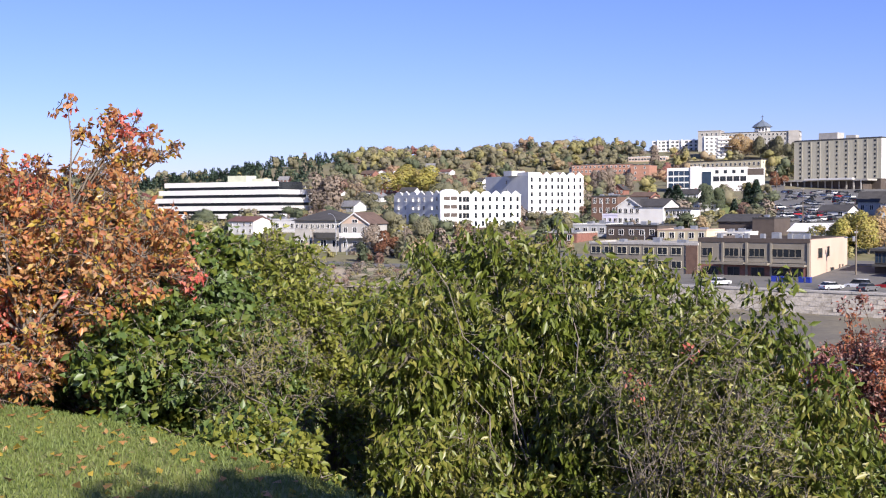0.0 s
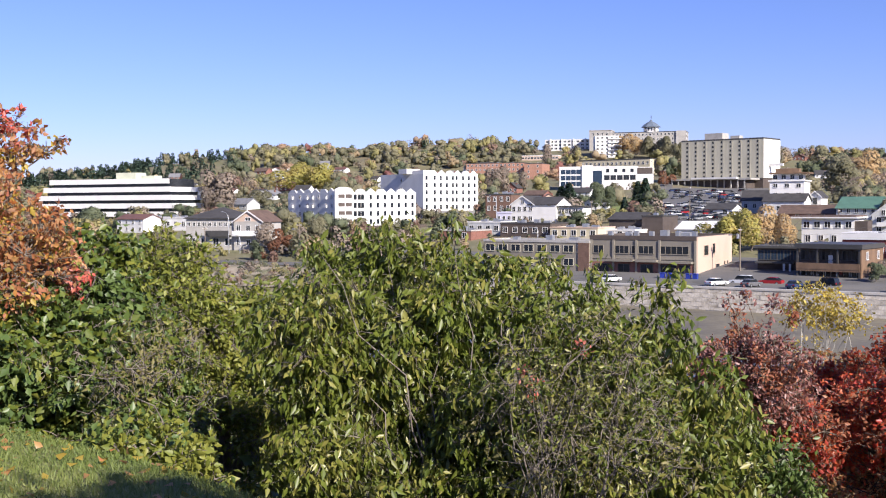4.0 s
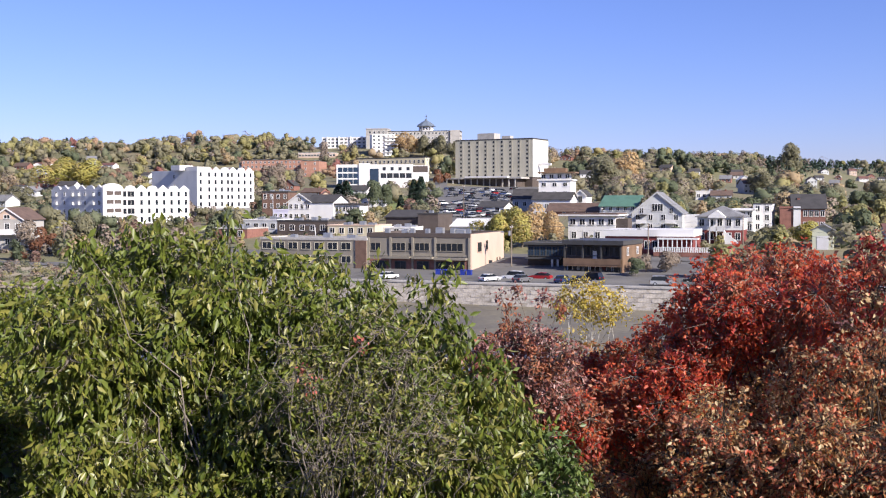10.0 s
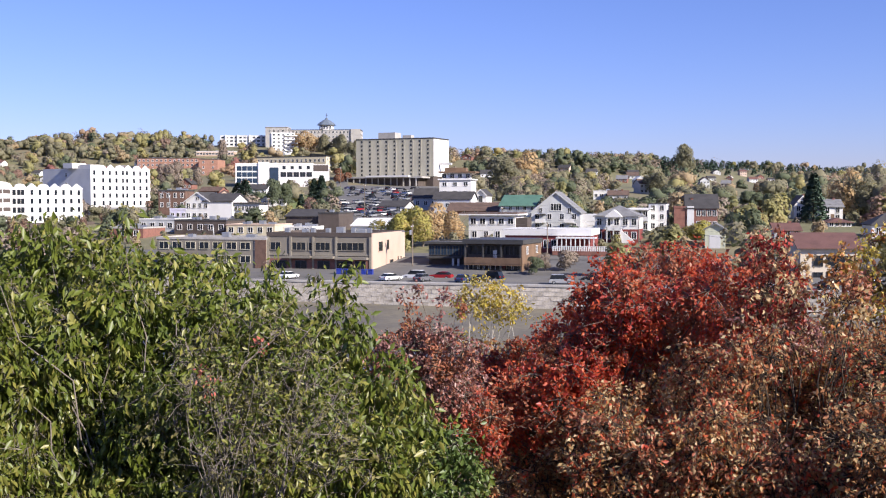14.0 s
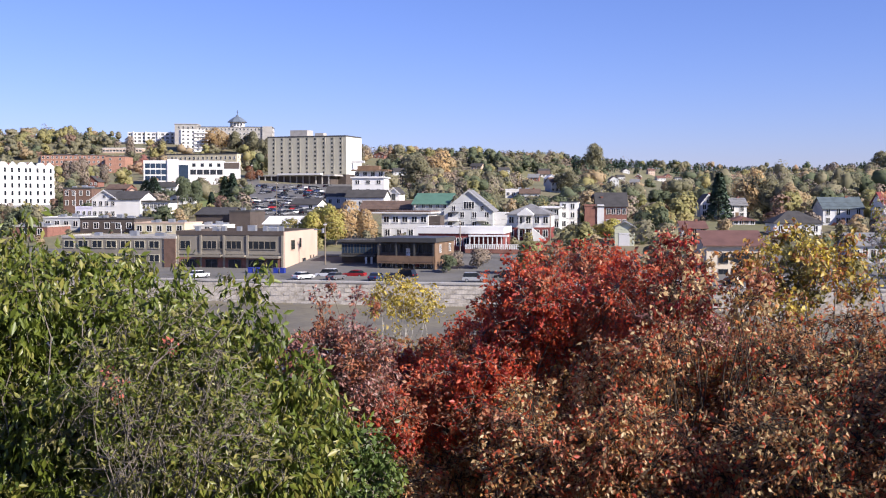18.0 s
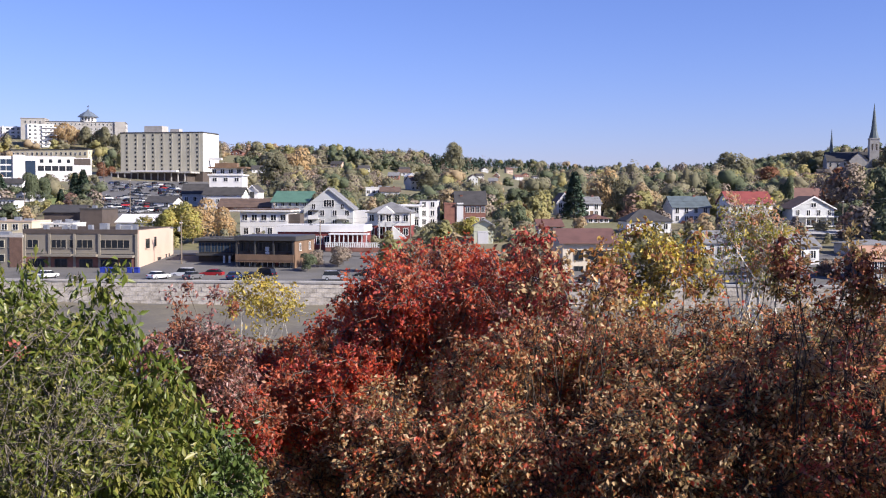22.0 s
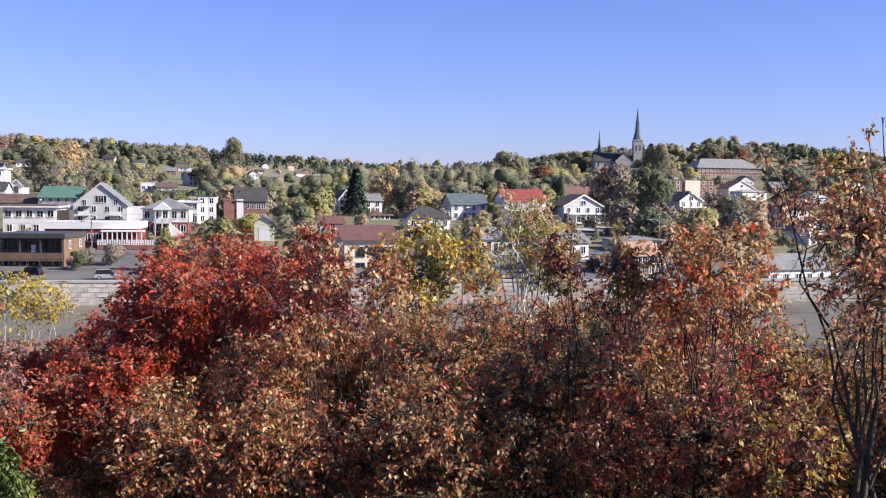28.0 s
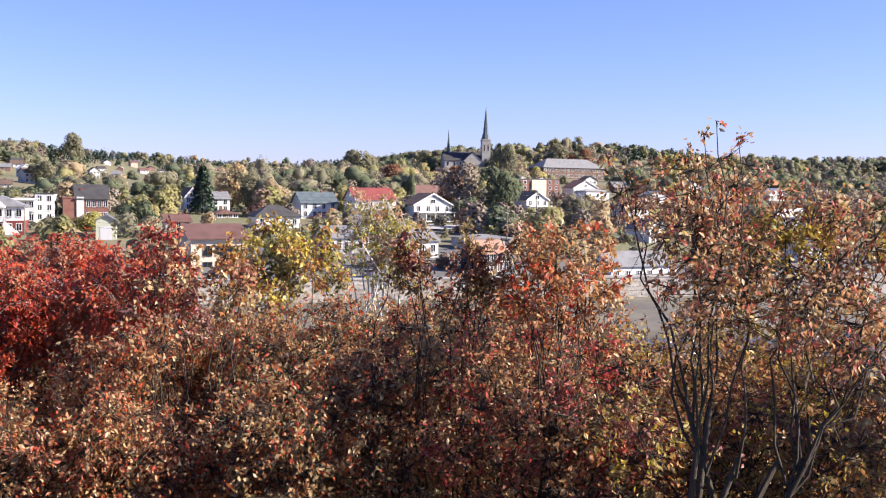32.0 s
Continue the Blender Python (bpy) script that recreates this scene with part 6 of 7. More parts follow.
near_tree("bank_shrub", "dark green shrub under the orange maple", stand(-33.5, 14.0), crown([(-38, -5.5), (-34, -5.0), (-30.5, -6.0)], [(-38, -11.0), (-30.5, -12.0)], 14.2, 0.6, 28),
          [DARKGREEN, DARKGREEN, BROWNLEAF], leaf=0.11, twigs=1100, per=9, seed=28, slim=0.55, stem=0.04, stems=2)
# dense green shrub tree
near_tree("green_dogwood", "dense dark green shrub with broad leaves", stand(-27.5, 12.6),
          crown([(-33.2, -6.5), (-32.2, -4.3), (-30.5, -3.2), (-29.4, -1.8), (-28.0, -0.8), (-26.8, -0.6), (-25.9, -1.8), (-25.2, -3.9), (-23.5, -7.2)], [(-33.3, -11.0), (-31.3, -12.0), (-28.8, -13.5), (-23.5, -12.6)], 12.3, 0.5, 4),
          [DARKGREEN, GREENLEAF, DARKGREEN, LIMELEAF, DARKGREEN], leaf=0.115, twigs=3600, per=9, seed=4, slim=0.62, stem=0.06, bare=0.14, stems=3)
near_tree("twiggy_shrub", "half-bare grey-twigged shrub before the dogwood", stand(-23.5, 11.6),
          crown([(-28.6, -7.0), (-26.6, -5.6), (-24.3, -4.5), (-22.6, -5.7), (-21.7, -8.1)], [(-28.7, -10.1), (-21.7, -10.4)], 11.7, 0.4, 24),
          [OLIVELEAF, GREENLEAF], leaf=0.07, twigs=420, per=7, seed=24, slim=0.4, stem=0.03, bare=0.35, stems=3, bark=BARK, branch=0.9)
near_tree("lime_shrub", "yellow-green shrub behind the dogwood", stand(-21.0, 18.0),
          crown([(-26.3, -1.2), (-25.1, -0.9), (-23.7, -1.4), (-22.5, -2.2), (-22.0, -3.7), (-20.8, -3.7), (-19.3, -3.8), (-18.1, -4.6), (-17.5, -6.4)], [(-26.4, -6.8), (-23.2, -8.0), (-20.9, -12.7), (-17.6, -12.8)], 18.0, 0.75, 5),
          [LIMELEAF, LIMELEAF, GREENLEAF], leaf=0.12, twigs=3000, per=10, seed=5, slim=0.5, stem=0.07, stems=2)
near_tree("lime_shrub", "low lime-green bush at the lawn's lower edge", stand(-23.0, 10.6),
          crown([(-29.6, -12.3), (-27.9, -10.5), (-25.3, -10.3), (-23.2, -10.9), (-22.1, -12.7)], [(-29.6, -15.1), (-22.1, -15.5)], 10.8, 0.36, 25),
          [LIMELEAF, LIMELEAF, DARKGREEN], leaf=0.1, twigs=900, per=9, seed=25, slim=0.6, stem=0.04, stems=2)
# the great green tree in the middle
near_tree("green_cherry", "large green wild cherry with grey bare twigs", stand(-9.0, 11.6),
          crown([(-18.9, -8.7), (-18.1, -4.6), (-17.2, -3.1), (-16.0, -1.7), (-14.8, -1.3), (-13.3, -0.7), (-11.5, -0.9), (-10.1, -1.5), (-8.3, -1.8), (-6.6, -2.1), (-4.5, -2.4), (-3.1, -2.9), (-1.7, -4.2), (-0.6, -5.3), (0.8, -5.7), (3.0, -5.7), (4.1, -7.3), (4.9, -9.5), (5.4, -12.2)], [(-20.9, -12.7), (-17.9, -16.5), (2.5, -15.9), (5.4, -14.3)], 11.7, 0.58, 6)
          + sprigs([(q[0], q[1], r) for q, r in zip([(0.5, -4.2), (1.2, -4.8), (2.2, -3.8), (2.0, -4.8), (-2.0, -3.5), (-16.5, -2.2), (-9.3, -1.3)], (0.12, 0.16, 0.1, 0.16, 0.14, 0.18, 0.14))], 12.0, 0.8),
          [GREENLEAF, GREENLEAF, CHERRYLEAF, GREENLEAF], leaf=0.13, twigs=6400, per=10, seed=6, slim=0.38, stem=0.045, bare=0.16, stems=5, droop=0.65, branch=0.6)
near_tree("twiggy_shrub", "half-bare grey-twigged shrub in front of the cherry", stand(-4.0, 10.4),
          crown([(-7.7, -8.2), (-6.0, -5.8), (-3.7, -4.9), (-1.4, -5.2), (0.3, -6.9), (1.9, -9.6)], [(-7.8, -13.6), (1.9, -14.0)], 10.7, 0.4, 26),
          [OLIVELEAF, GREENLEAF, CHERRYLEAF], leaf=0.075, twigs=800, per=7, seed=26, slim=0.4, stem=0.025, bare=0.35, stems=4, bark=BARK, branch=0.9)
near_tree("red_sprig", "small red-leaved shrub among the cherry's boughs", stand(-4.6, 10.0), sprigs([(q[0], q[1], r) for q, r in zip([(-5.3, -8.9), (-2.4, -7.6), (-5.1, -9.9)], (0.1, 0.09, 0.08))], 10.3),
          [PLUMLEAF, PINKLEAF], leaf=0.05, twigs=16, per=5, seed=27, slim=0.5, stem=0.012, bark=BARK)
# plum-red slender tree, yellow sapling
near_tree("plum_tree", "slender plum-red tree with thin foliage", stand(5.6, 15.6),
          crown([(3.1, -8.5), (4.0, -7.1), (4.9, -6.5), (5.8, -5.8), (7.3, -6.2), (8.4, -7.1), (9.1, -8.9)], [(3.1, -10.0), (6.1, -11.5), (9.1, -10.9)], 15.7, 0.5, 7)
          + sprigs([(q[0], q[1], r) for q, r in zip([(4.9, -5.0), (5.8, -4.9), (7.2, -5.2), (7.9, -5.8), (5.3, -5.8)], (0.1, 0.14, 0.16, 0.16, 0.14))], 15.9, 0.8),
          [PLUMLEAF, MAUVELEAF, MAUVELEAF, COPPERLEAF], leaf=0.075, twigs=1500, per=9, seed=7, slim=0.5, stem=0.035, bare=0.25, bark=TWIGBARK)
near_tree("yellow_sapling", "yellow-leaved sapling lower on the bank", (7.03, 41.41),
          crown([(7.5, -4.9), (8.5, -4.1), (9.6, -3.9), (10.3, -4.5), (11.5, -4.7)], [(7.5, -6.2), (11.5, -6.2)], 41.4, 0.62, 8) + sprigs([(q[0], q[1], r) for q, r in zip([(5.4, -6.8), (7.9, -7.3), (9.1, -7.0)], (0.4, 0.5, 0.4))], 41.0, 0.6),
          [GOLDLEAF, YELLOWLEAF, YELLOWLEAF], leaf=0.15, twigs=330, per=8, seed=8, slim=0.6, stem=0.05, bark=BIRCHBARK, bare=0.2)
# the red maple
near_tree("red_maple", "brilliant red maple on the bank", stand(15.0, 16.9),
          crown([(6.8, -11.4), (7.7, -9.3), (9.1, -7.9), (11.2, -7.0), (12.7, -6.4), (13.5, -5.2), (14.5, -4.2), (15.2, -3.3), (16.5, -2.5), (18.3, -2.1), (20.4, -2.2), (21.9, -3.0), (22.8, -4.3), (23.4, -5.9)], [(6.8, -12.9), (10.6, -13.3), (13.2, -12.8), (15.0, -11.1), (16.5, -8.7), (19.5, -8.2), (23.4, -7.2)], 16.9, 0.66, 9, depth=1.3),
          [REDLEAF, CRIMSONLEAF, REDLEAF, COPPERLEAF], leaf=0.078, twigs=4700, per=11, seed=9, slim=0.6, stem=0.06, bare=0.18, bark=TWIGBARK)
# rust-brown thicket in front
near_tree("bank_shrub", "dark green shrub between the cherry and the plum", stand(5.2, 12.6), crown([(3.7, -10.3), (4.9, -10.0), (6.1, -10.9), (7.9, -12.1)], [(3.7, -16.9), (7.9, -16.9)], 12.8, 0.42, 46),
          [DARKGREEN, DARKGREEN, GREENLEAF], leaf=0.1, twigs=1100, per=9, seed=46, slim=0.5, stem=0.04, stems=2)
THICKET = [
    ("rust-orange half-bare tree below the red maple", [(8.2, -14.0), (10.6, -13.3), (13.2, -12.2), (15.0, -10.2), (17.1, -8.5), (19.5, -7.6), (21.6, -7.3), (23.1, -7.5)], 13.9, [ORANGELEAF, BROWNLEAF, GLINTLEAF, ORANGELEAF, REDLEAF, GLINTLEAF, COPPERLEAF], 41, 0.36),
    ("mauve-brown half-bare tree in the bank thicket", [(21.3, -8.1), (22.5, -6.7), (23.7, -5.5), (25.4, -5.1), (27.5, -5.6), (28.7, -7.4)], 14.3, [BROWNLEAF, GLINTLEAF, REDLEAF, COPPERLEAF, GLINTLEAF, MAUVELEAF], 42, 0.44),
    ("grey-brown half-bare tree in the bank thicket", [(27.2, -7.5), (28.7, -5.7), (30.7, -5.2), (32.6, -4.9), (34.3, -5.7), (35.2, -7.8)], 13.6, [BROWNLEAF, GLINTLEAF, GREYBROWNLEAF, REDLEAF, GLINTLEAF, BROWNLEAF], 43, 0.5),
    ("brown thicket tree with rust-red boughs", [(33.5, -7.9), (34.6, -5.7), (36.8, -4.6), (38.1, -5.0), (39.4, -4.3), (41.0, -4.2), (41.8, -6.9)], 13.9, [BROWNLEAF, ORANGELEAF, REDLEAF, GLINTLEAF, BROWNLEAF, GREYBROWNLEAF, GLINTLEAF], 44, 0.5),
    ("red and brown thicket tree with thin boughs", [(38.6, -7.7), (39.7, -5.3), (41.8, -4.8), (43.9, -5.1), (46.2, -5.3), (48.0, -6.6), (49.2, -8.5)], 13.0, [CRIMSONLEAF, BROWNLEAF, GLINTLEAF, ORANGELEAF, BROWNLEAF, PINKLEAF], 45, 0.56),
    ("golden-brown thicket tree behind dark stems", [(46.9, -8.6), (49.1, -6.2), (51.9, -5.5), (54.7, -5.4), (57.3, -5.9), (60.4, -5.7)], 12.4, [BROWNLEAF, RUSTLEAF, GREYBROWNLEAF, GOLDLEAF, PLUMLEAF], 47, 0.46),
]
for label, top, d, sp, seed, thin in THICKET:
    near_tree("rust_thicket_tree", label, stand((top[0][0] + top[-1][0]) / 2, d), crown(top, [(top[0][0], -15.5), (top[-1][0], -15.5)], d + 1.2, 0.8, seed, step=0.75, depth=2.4),
              sp, leaf=0.074, twigs=3900, per=11, seed=seed, slim=0.55, stem=0.04, bare=thin, stems=4, bark=DARKBARK, branch=0.95)
for label, top, low, d, sp, seed, n in [
        ("copper-leaved sapling with large curled leaves", [(22.6, -3.7), (23.1, -1.6), (23.6, -1.0), (24.4, -1.5), (25.1, -2.8), (25.9, -4.6)], [(22.6, -6.4), (25.9, -6.3)], 15.5, [COPPERLEAF, CRIMSONLEAF, GLINTLEAF], 48, 330),
        ("copper-leaved sapling with large curled leaves", [(26.3, -4.3), (27.0, -2.3), (27.7, -2.5), (28.2, -4.2)], [(26.3, -6.3), (28.2, -6.3)], 15.2, [COPPERLEAF, GLINTLEAF, RUSTLEAF], 49, 170),
        ("orange-leaved young maple above the thicket", [(41.2, -3.8), (41.8, -1.7), (43.2, -0.9), (44.7, -1.4), (46.1, -1.0), (47.3, -1.8), (47.9, -3.1)], [(41.2, -6.0), (48.0, -6.3)], 13.2, [ORANGELEAF, PALELEAF, REDLEAF, ORANGELEAF, BROWNLEAF, GLINTLEAF], 50, 460)]:
    near_tree("young_maple", label, stand((top[0][0] + top[-1][0]) / 2, d), crown(top, low, d, 0.34, seed),
              sp, leaf=0.088, twigs=n, per=9, seed=seed, slim=0.6, stem=0.03, bare=0.22, stems=2, bark=DARKBARK)
# olive and birch trees lower down
near_tree("olive_poplar", "olive-yellow young poplar on the lower bank", stand(30.0, 24.0),
          crown([(27.9, -2.2), (28.6, -1.4), (29.8, -1.2), (30.6, -2.2), (31.3, -2.0), (32.0, -1.3), (32.9, -2.7)], [(27.9, -4.5), (29.8, -6.2), (32.9, -5.3)], 24.5, 0.5, 12, step=1.1),
          [OLIVELEAF, GOLDLEAF, BROWNLEAF, YELLOWLEAF], leaf=0.13, twigs=520, per=8, seed=12, slim=0.6, stem=0.06, bare=0.25, bark=TWIGBARK)
near_tree("white_birch", "thin white-stemmed birch with yellow-green leaves", stand(35.0, 48.0),
          crown([(33.0, -1.8), (33.7, 0.3), (34.8, -0.2), (35.7, 0.2), (36.6, -1.5), (37.0, -3.2)], [(33.0, -4.2), (37.0, -4.7)], 49.0, 1.0, 13, fill=0.6),
          [YELLOWLEAF, LIMELEAF, PALELEAF], leaf=0.17, twigs=900, per=8, seed=13, slim=0.6, stem=0.13, bark=BIRCHBARK, bare=0.45)
# slender dark saplings that rise out of the thicket
for i, rows in enumerate([[(37.2, -2.0), (37.0, -2.7), (37.2, -3.5), (37.1, -4.6)], [(39.5, -1.8), (39.7, -2.6), (39.5, -3.6), (39.7, -4.7)], [(36.1, -2.5), (36.3, -3.4), (36.1, -4.4)], [(40.4, -2.9), (40.3, -3.8), (40.5, -4.8)]]):
    boughs = sprigs([(q[0], q[1], 0.1 + 0.05 * k) for k, q in enumerate(rows)], 13.4)
    x, y = boughs[-1][0], boughs[-1][1]
    near_tree("slender_sapling", "slender dark-leaved sapling in the thicket", (x * 0.99, y * 0.99), boughs,
              [GREYBROWNLEAF, BROWNLEAF, PLUMLEAF], leaf=0.07, twigs=85, per=8, seed=200 + i, slim=0.5, stem=0.025, bare=0.2, bark=DARKBARK)
# the tall sparse tree at the end
near_tree("sparse_orange_tree", "tall half-bare tree with dark stems and orange leaves", stand(53.0, 8.6),
          crown([(46.4, 0.4), (46.9, 1.7), (48.1, 1.5), (49.1, 0.9), (49.9, 2.4), (51.4, 2.9), (52.4, 3.4), (53.5, 2.9), (54.1, 2.1), (54.8, 1.1), (56.4, 0.8), (58.9, 0.5), (62.2, 0.3), (64.6, -0.7)], [(46.4, -1.6), (48.5, -3.6), (51.9, -6.1), (57.4, -7.0), (64.8, -6.5)], 9.0, 0.5, 14, step=0.9)
          + sprigs([(q[0], q[1], r) for q, r in zip([(52.3, 3.7), (51.7, 3.0), (53.4, 2.8), (46.8, 2.0)], (0.05, 0.07, 0.1, 0.08))], 9.2),
          [PALELEAF, GLINTLEAF, ORANGELEAF, PINKLEAF, BROWNLEAF, GLINTLEAF, COPPERLEAF, GOLDLEAF], leaf=0.056, twigs=1900, per=9, seed=14, slim=0.55, stem=0.033, bark=DARKBARK, bare=0.4, stems=6, branch=0.8)


# shrubs crowding the bank behind and below the trees
for i in range(58):
    back = i >= 30
    az = -33 + (i - 30 * back) * (3.4 if back else 3.25) + rng.uniform(-0.8, 0.8)
    d = rng.uniform(29, 36) if back else rng.uniform(18, 23)
    top = np.interp(az, [-33, -25, -23.5, -16, -13, -5, 0, 3, 8, 14, 30, 45, 60], [-5.4, -6.0, -8.5, -8.5, -6.0, -5.6, -6.4, -7.6, -6.4, -5.0, -4.3, -4.7, -5.6])
    if back:
        top = min(top, -7.2) if az < 16 else top - 0.6
    p = polar(az, d)
    r = rng.uniform(1.2, 1.7) * (1.5 if back else 1.0)
    zc = 20 + d * math.tan(radians(top)) - r * 0.8
    boughs = []
    for j in range(7):
        q = polar(az + rng.uniform(-3.6, 3.6), d + rng.uniform(-1.5, 1.5))
        boughs.append((q.x, q.y, zc - rng.uniform(0.0, 2.6), r * rng.uniform(0.55, 0.85)))
    if az < 1:
        sp, lab = ([DARKGREEN, LIMELEAF], "green shrub crowding the steep bank") if i % 3 else ([DARKGREEN, GREENLEAF], "dark green shrub crowding the steep bank")
    else:
        sp, lab = [([BROWNLEAF, OLIVELEAF], "brown and olive shrub on the steep bank"), ([BROWNLEAF, PLUMLEAF, GOLDLEAF], "brown and golden shrub on the steep bank"), ([GREYBROWNLEAF, RUSTLEAF, BROWNLEAF], "grey-brown shrub on the steep bank")][i % 3]
    near_tree("bank_shrub", lab, (p.x, p.y), boughs, sp, leaf=0.17 if back else 0.12, twigs=600 if back else 760, per=9, seed=100 + i, slim=0.55, stem=0.05, bare=0.15, stems=3, bark=TWIGBARK)


def undergrowth():
    """Low brush that covers the steep bank below the trees."""
    n = 90000
    az, d = np.radians(rng.uniform(-42, 66, n)), 9 + 100 * rng.random(n) ** 1.6
    x, y = d * np.sin(az), d * np.cos(az)
    deg = np.degrees(az)
    edge = np.interp(deg, [-180, -60, -38, -28, -20, -5, 20, 60, 180], [40, 16, 13.0, 10.0, 8.0, 6.5, 6.0, 7, 40])
    keep = d > np.maximum(edge * 1.18, 13.5)
    x, y, deg = x[keep], y[keep], deg[keep]
    c = np.stack([x, y, ground_z(x, y) + 1.6 * rng.random(len(x)) ** 1.5], -1)
    al = unit(rng.normal(size=c.shape) + [0, 0, 0.3])
    ac = unit(np.cross(al, rng.normal(size=c.shape)))
    sz = rng.uniform(0.07, 0.15, len(c)) * (1 + np.hypot(x, y) / 22)
    idx = np.where(deg < 2, rng.choice([0, 0, 0, 1], len(c)), rng.choice([0, 2, 2, 3], len(c)))
    tagged(put("undergrowth", leaves("undergrowth", c, al, ac, sz, sz * 0.6, [DARKGREEN, LIMELEAF, BROWNLEAF, OLIVELEAF], idx)), "tangled leafy undergrowth on the steep bank", "undergrowth", kind="stuff")


undergrowth()


def lawn():
    """Grass blades and fallen leaves on the mown lawn."""
    n = 90000
    az, d = np.radians(rng.uniform(-44, -14, n)), 3.5 + 11 * rng.random(n) ** 0.7
    deg = np.degrees(az)
    x, y = d * np.sin(az), d * np.cos(az)
    edge = np.interp(deg, [-180, -60, -38, -28, -20, -5, 20, 60, 180], [40, 16, 13.0, 10.0, 8.0, 6.5, 6.0, 7, 40])
    keep = d < edge * 1.1
    x, y = x[keep], y[keep]
    c = np.stack([x, y, ground_z(x, y) - 0.005], -1)
    al = unit(rng.normal(size=c.shape) * 0.5 + [0, 0, 1.0])
    ac = unit(np.cross(al, rng.normal(size=c.shape)))
    sz = rng.uniform(0.03, 0.075, len(c))
    blade = leafy("grass_blade", [(0.08, 0.115, 0.025), (0.135, 0.18, 0.04), (0.19, 0.21, 0.06)], 0.6, 0.2, 0.5)
    tagged(put("lawn_grass", leaves("lawn_grass", c, al, ac, sz, sz * 0.16, [blade])), "short mown autumn grass", "grass", kind="stuff")
    k = 420
    sel = rng.choice(len(x), k)
    c = np.stack([x[sel], y[sel], ground_z(x[sel], y[sel]) + 0.05], -1)
    al = unit(rng.normal(size=c.shape) * [1, 1, 0.25])
    ac = unit(np.cross(al, [0, 0, 1.0] + rng.normal(size=c.shape) * 0.3))
    sz = rng.uniform(0.05, 0.11, k)
    tagged(put("fallen_leaves", leaves("fallen_leaves", c, al, ac, sz, sz * 0.8, [GOLDLEAF, ORANGELEAF], rng.integers(0, 2, k))), "dry fallen leaves on the lawn", "leaves", kind="stuff")


lawn()
lawn_rnd = random.Random(21)

# unseen trees behind the standpoint, known by the lawn's shade; the last two, beside it, added to darken the bank
# trees' foot
to_sun = Vector((math.sin(sa) * math.cos(se), math.cos(sa) * math.cos(se), math.sin(se)))
for k, (az, d, el, away) in enumerate([(-29.0, 8.4, -13.9, 17.0), (-24.0, 9.5, -13.9, 17.0), (-19.0, 11.3, -13.9, 17.0), (51.0, 12.3, -12.6, 9.0), (58.0, 11.8, -12.4, 9.0)]):
    p = polar(az, d)
    c = Vector((p.x, p.y, 20 + d * math.tan(radians(el)))) + to_sun * away
    boughs = [(c.x + lawn_rnd.uniform(-0.6, 0.6), c.y + lawn_rnd.uniform(-0.6, 0.6), c.z - 1.3 - q * 0.75, 0.95) for q in range(5 if away > 10 else 3)]
    near_tree("lawn_tree", "unseen green tree placed to shade lawn and bank", (c.x, c.y), boughs, DARKGREEN, leaf=0.2, twigs=620, per=9, seed=300 + k, slim=0.7, stem=0.12)

# ---- streets, quay stones, cars, poles and small things ----
def draped(name, label, corners, material, lift=0.22, n=14):
    """A surface laid over the ground between four corners."""
    c = [Vector(q) for q in corners]
    v, f = [], []
    for i in range(n + 1):
        for j in range(n + 1):
            a, b = i / n, j / n
            p = c[0] * (1 - a) * (1 - b) + c[1] * a * (1 - b) + c[2] * a * b + c[3] * (1 - a) * b
            v.append((p.x, p.y, gz(p.x, p.y) + lift))
    for i in range(n):
        for j in range(n):
            k = i * (n + 1) + j
            f.append((k, k + n + 1, k + n + 2, k + 1))
    return tagged(put(name, to_mesh(name, v, f, material)), label, name.replace("_", " "), kind="structure")


def sight(az, el):
    return polar(az, meet(az, el))


draped("parking_lot", "sloping asphalt parking lot below the tower", [sight(1.30, -1.22), sight(5.60, -1.23), sight(6.9, 0.62), sight(1.05, 0.66)], ASPHALT, 0.22, 24)
draped("road", "asphalt road climbing the hillside", [sight(0.22, -0.45), sight(1.68, -0.45), sight(2.21, 1.13), sight(1.68, 1.13)], ASPHALT)
draped("road", "asphalt street behind the quay houses", [Vector(bank(-230, 44)), Vector(bank(80, 44)), Vector(bank(80, 53)), Vector(bank(-230, 53))], ASPHALT, 0.1, 30)
draped("road", "asphalt lane below the houses on the slope", [sight(36.05, -2.02), sight(42.16, -1.87), sight(42.16, -1.65), sight(36.05, -1.73)], PAVING, 0.2)
draped("lawn", "green lawn above the lane", [sight(39.43, -2.26), sight(41.51, -2.22), sight(41.51, -1.83), sight(39.43, -1.91)], GRASSMAT, 0.22)
draped("lawn", "green lawn under the dark trees", [sight(39.84, -1.56), sight(40.80, -1.55), sight(40.80, -0.75), sight(39.98, -0.76)], GRASSMAT, 0.22)
draped("lawn", "grass slope beside the parking lot", [sight(-0.95, -0.97), sight(1.10, -0.92), sight(1.25, 0.20), sight(-0.95, 0.15)], GRASSMAT, 0.2)
draped("river_beach", "brown gravel beach on the far shore", [Vector(bank(-215, -9)), Vector(bank(-137, -9)), Vector(bank(-137, 12)), Vector(bank(-215, 12))], SAND, 0.25)
draped("road", "asphalt shore road beside the houses", [Vector(bank(-240, 13)), Vector(bank(-130, 13)), Vector(bank(-130, 21)), Vector(bank(-240, 21))], ASPHALT, 0.25, 24)
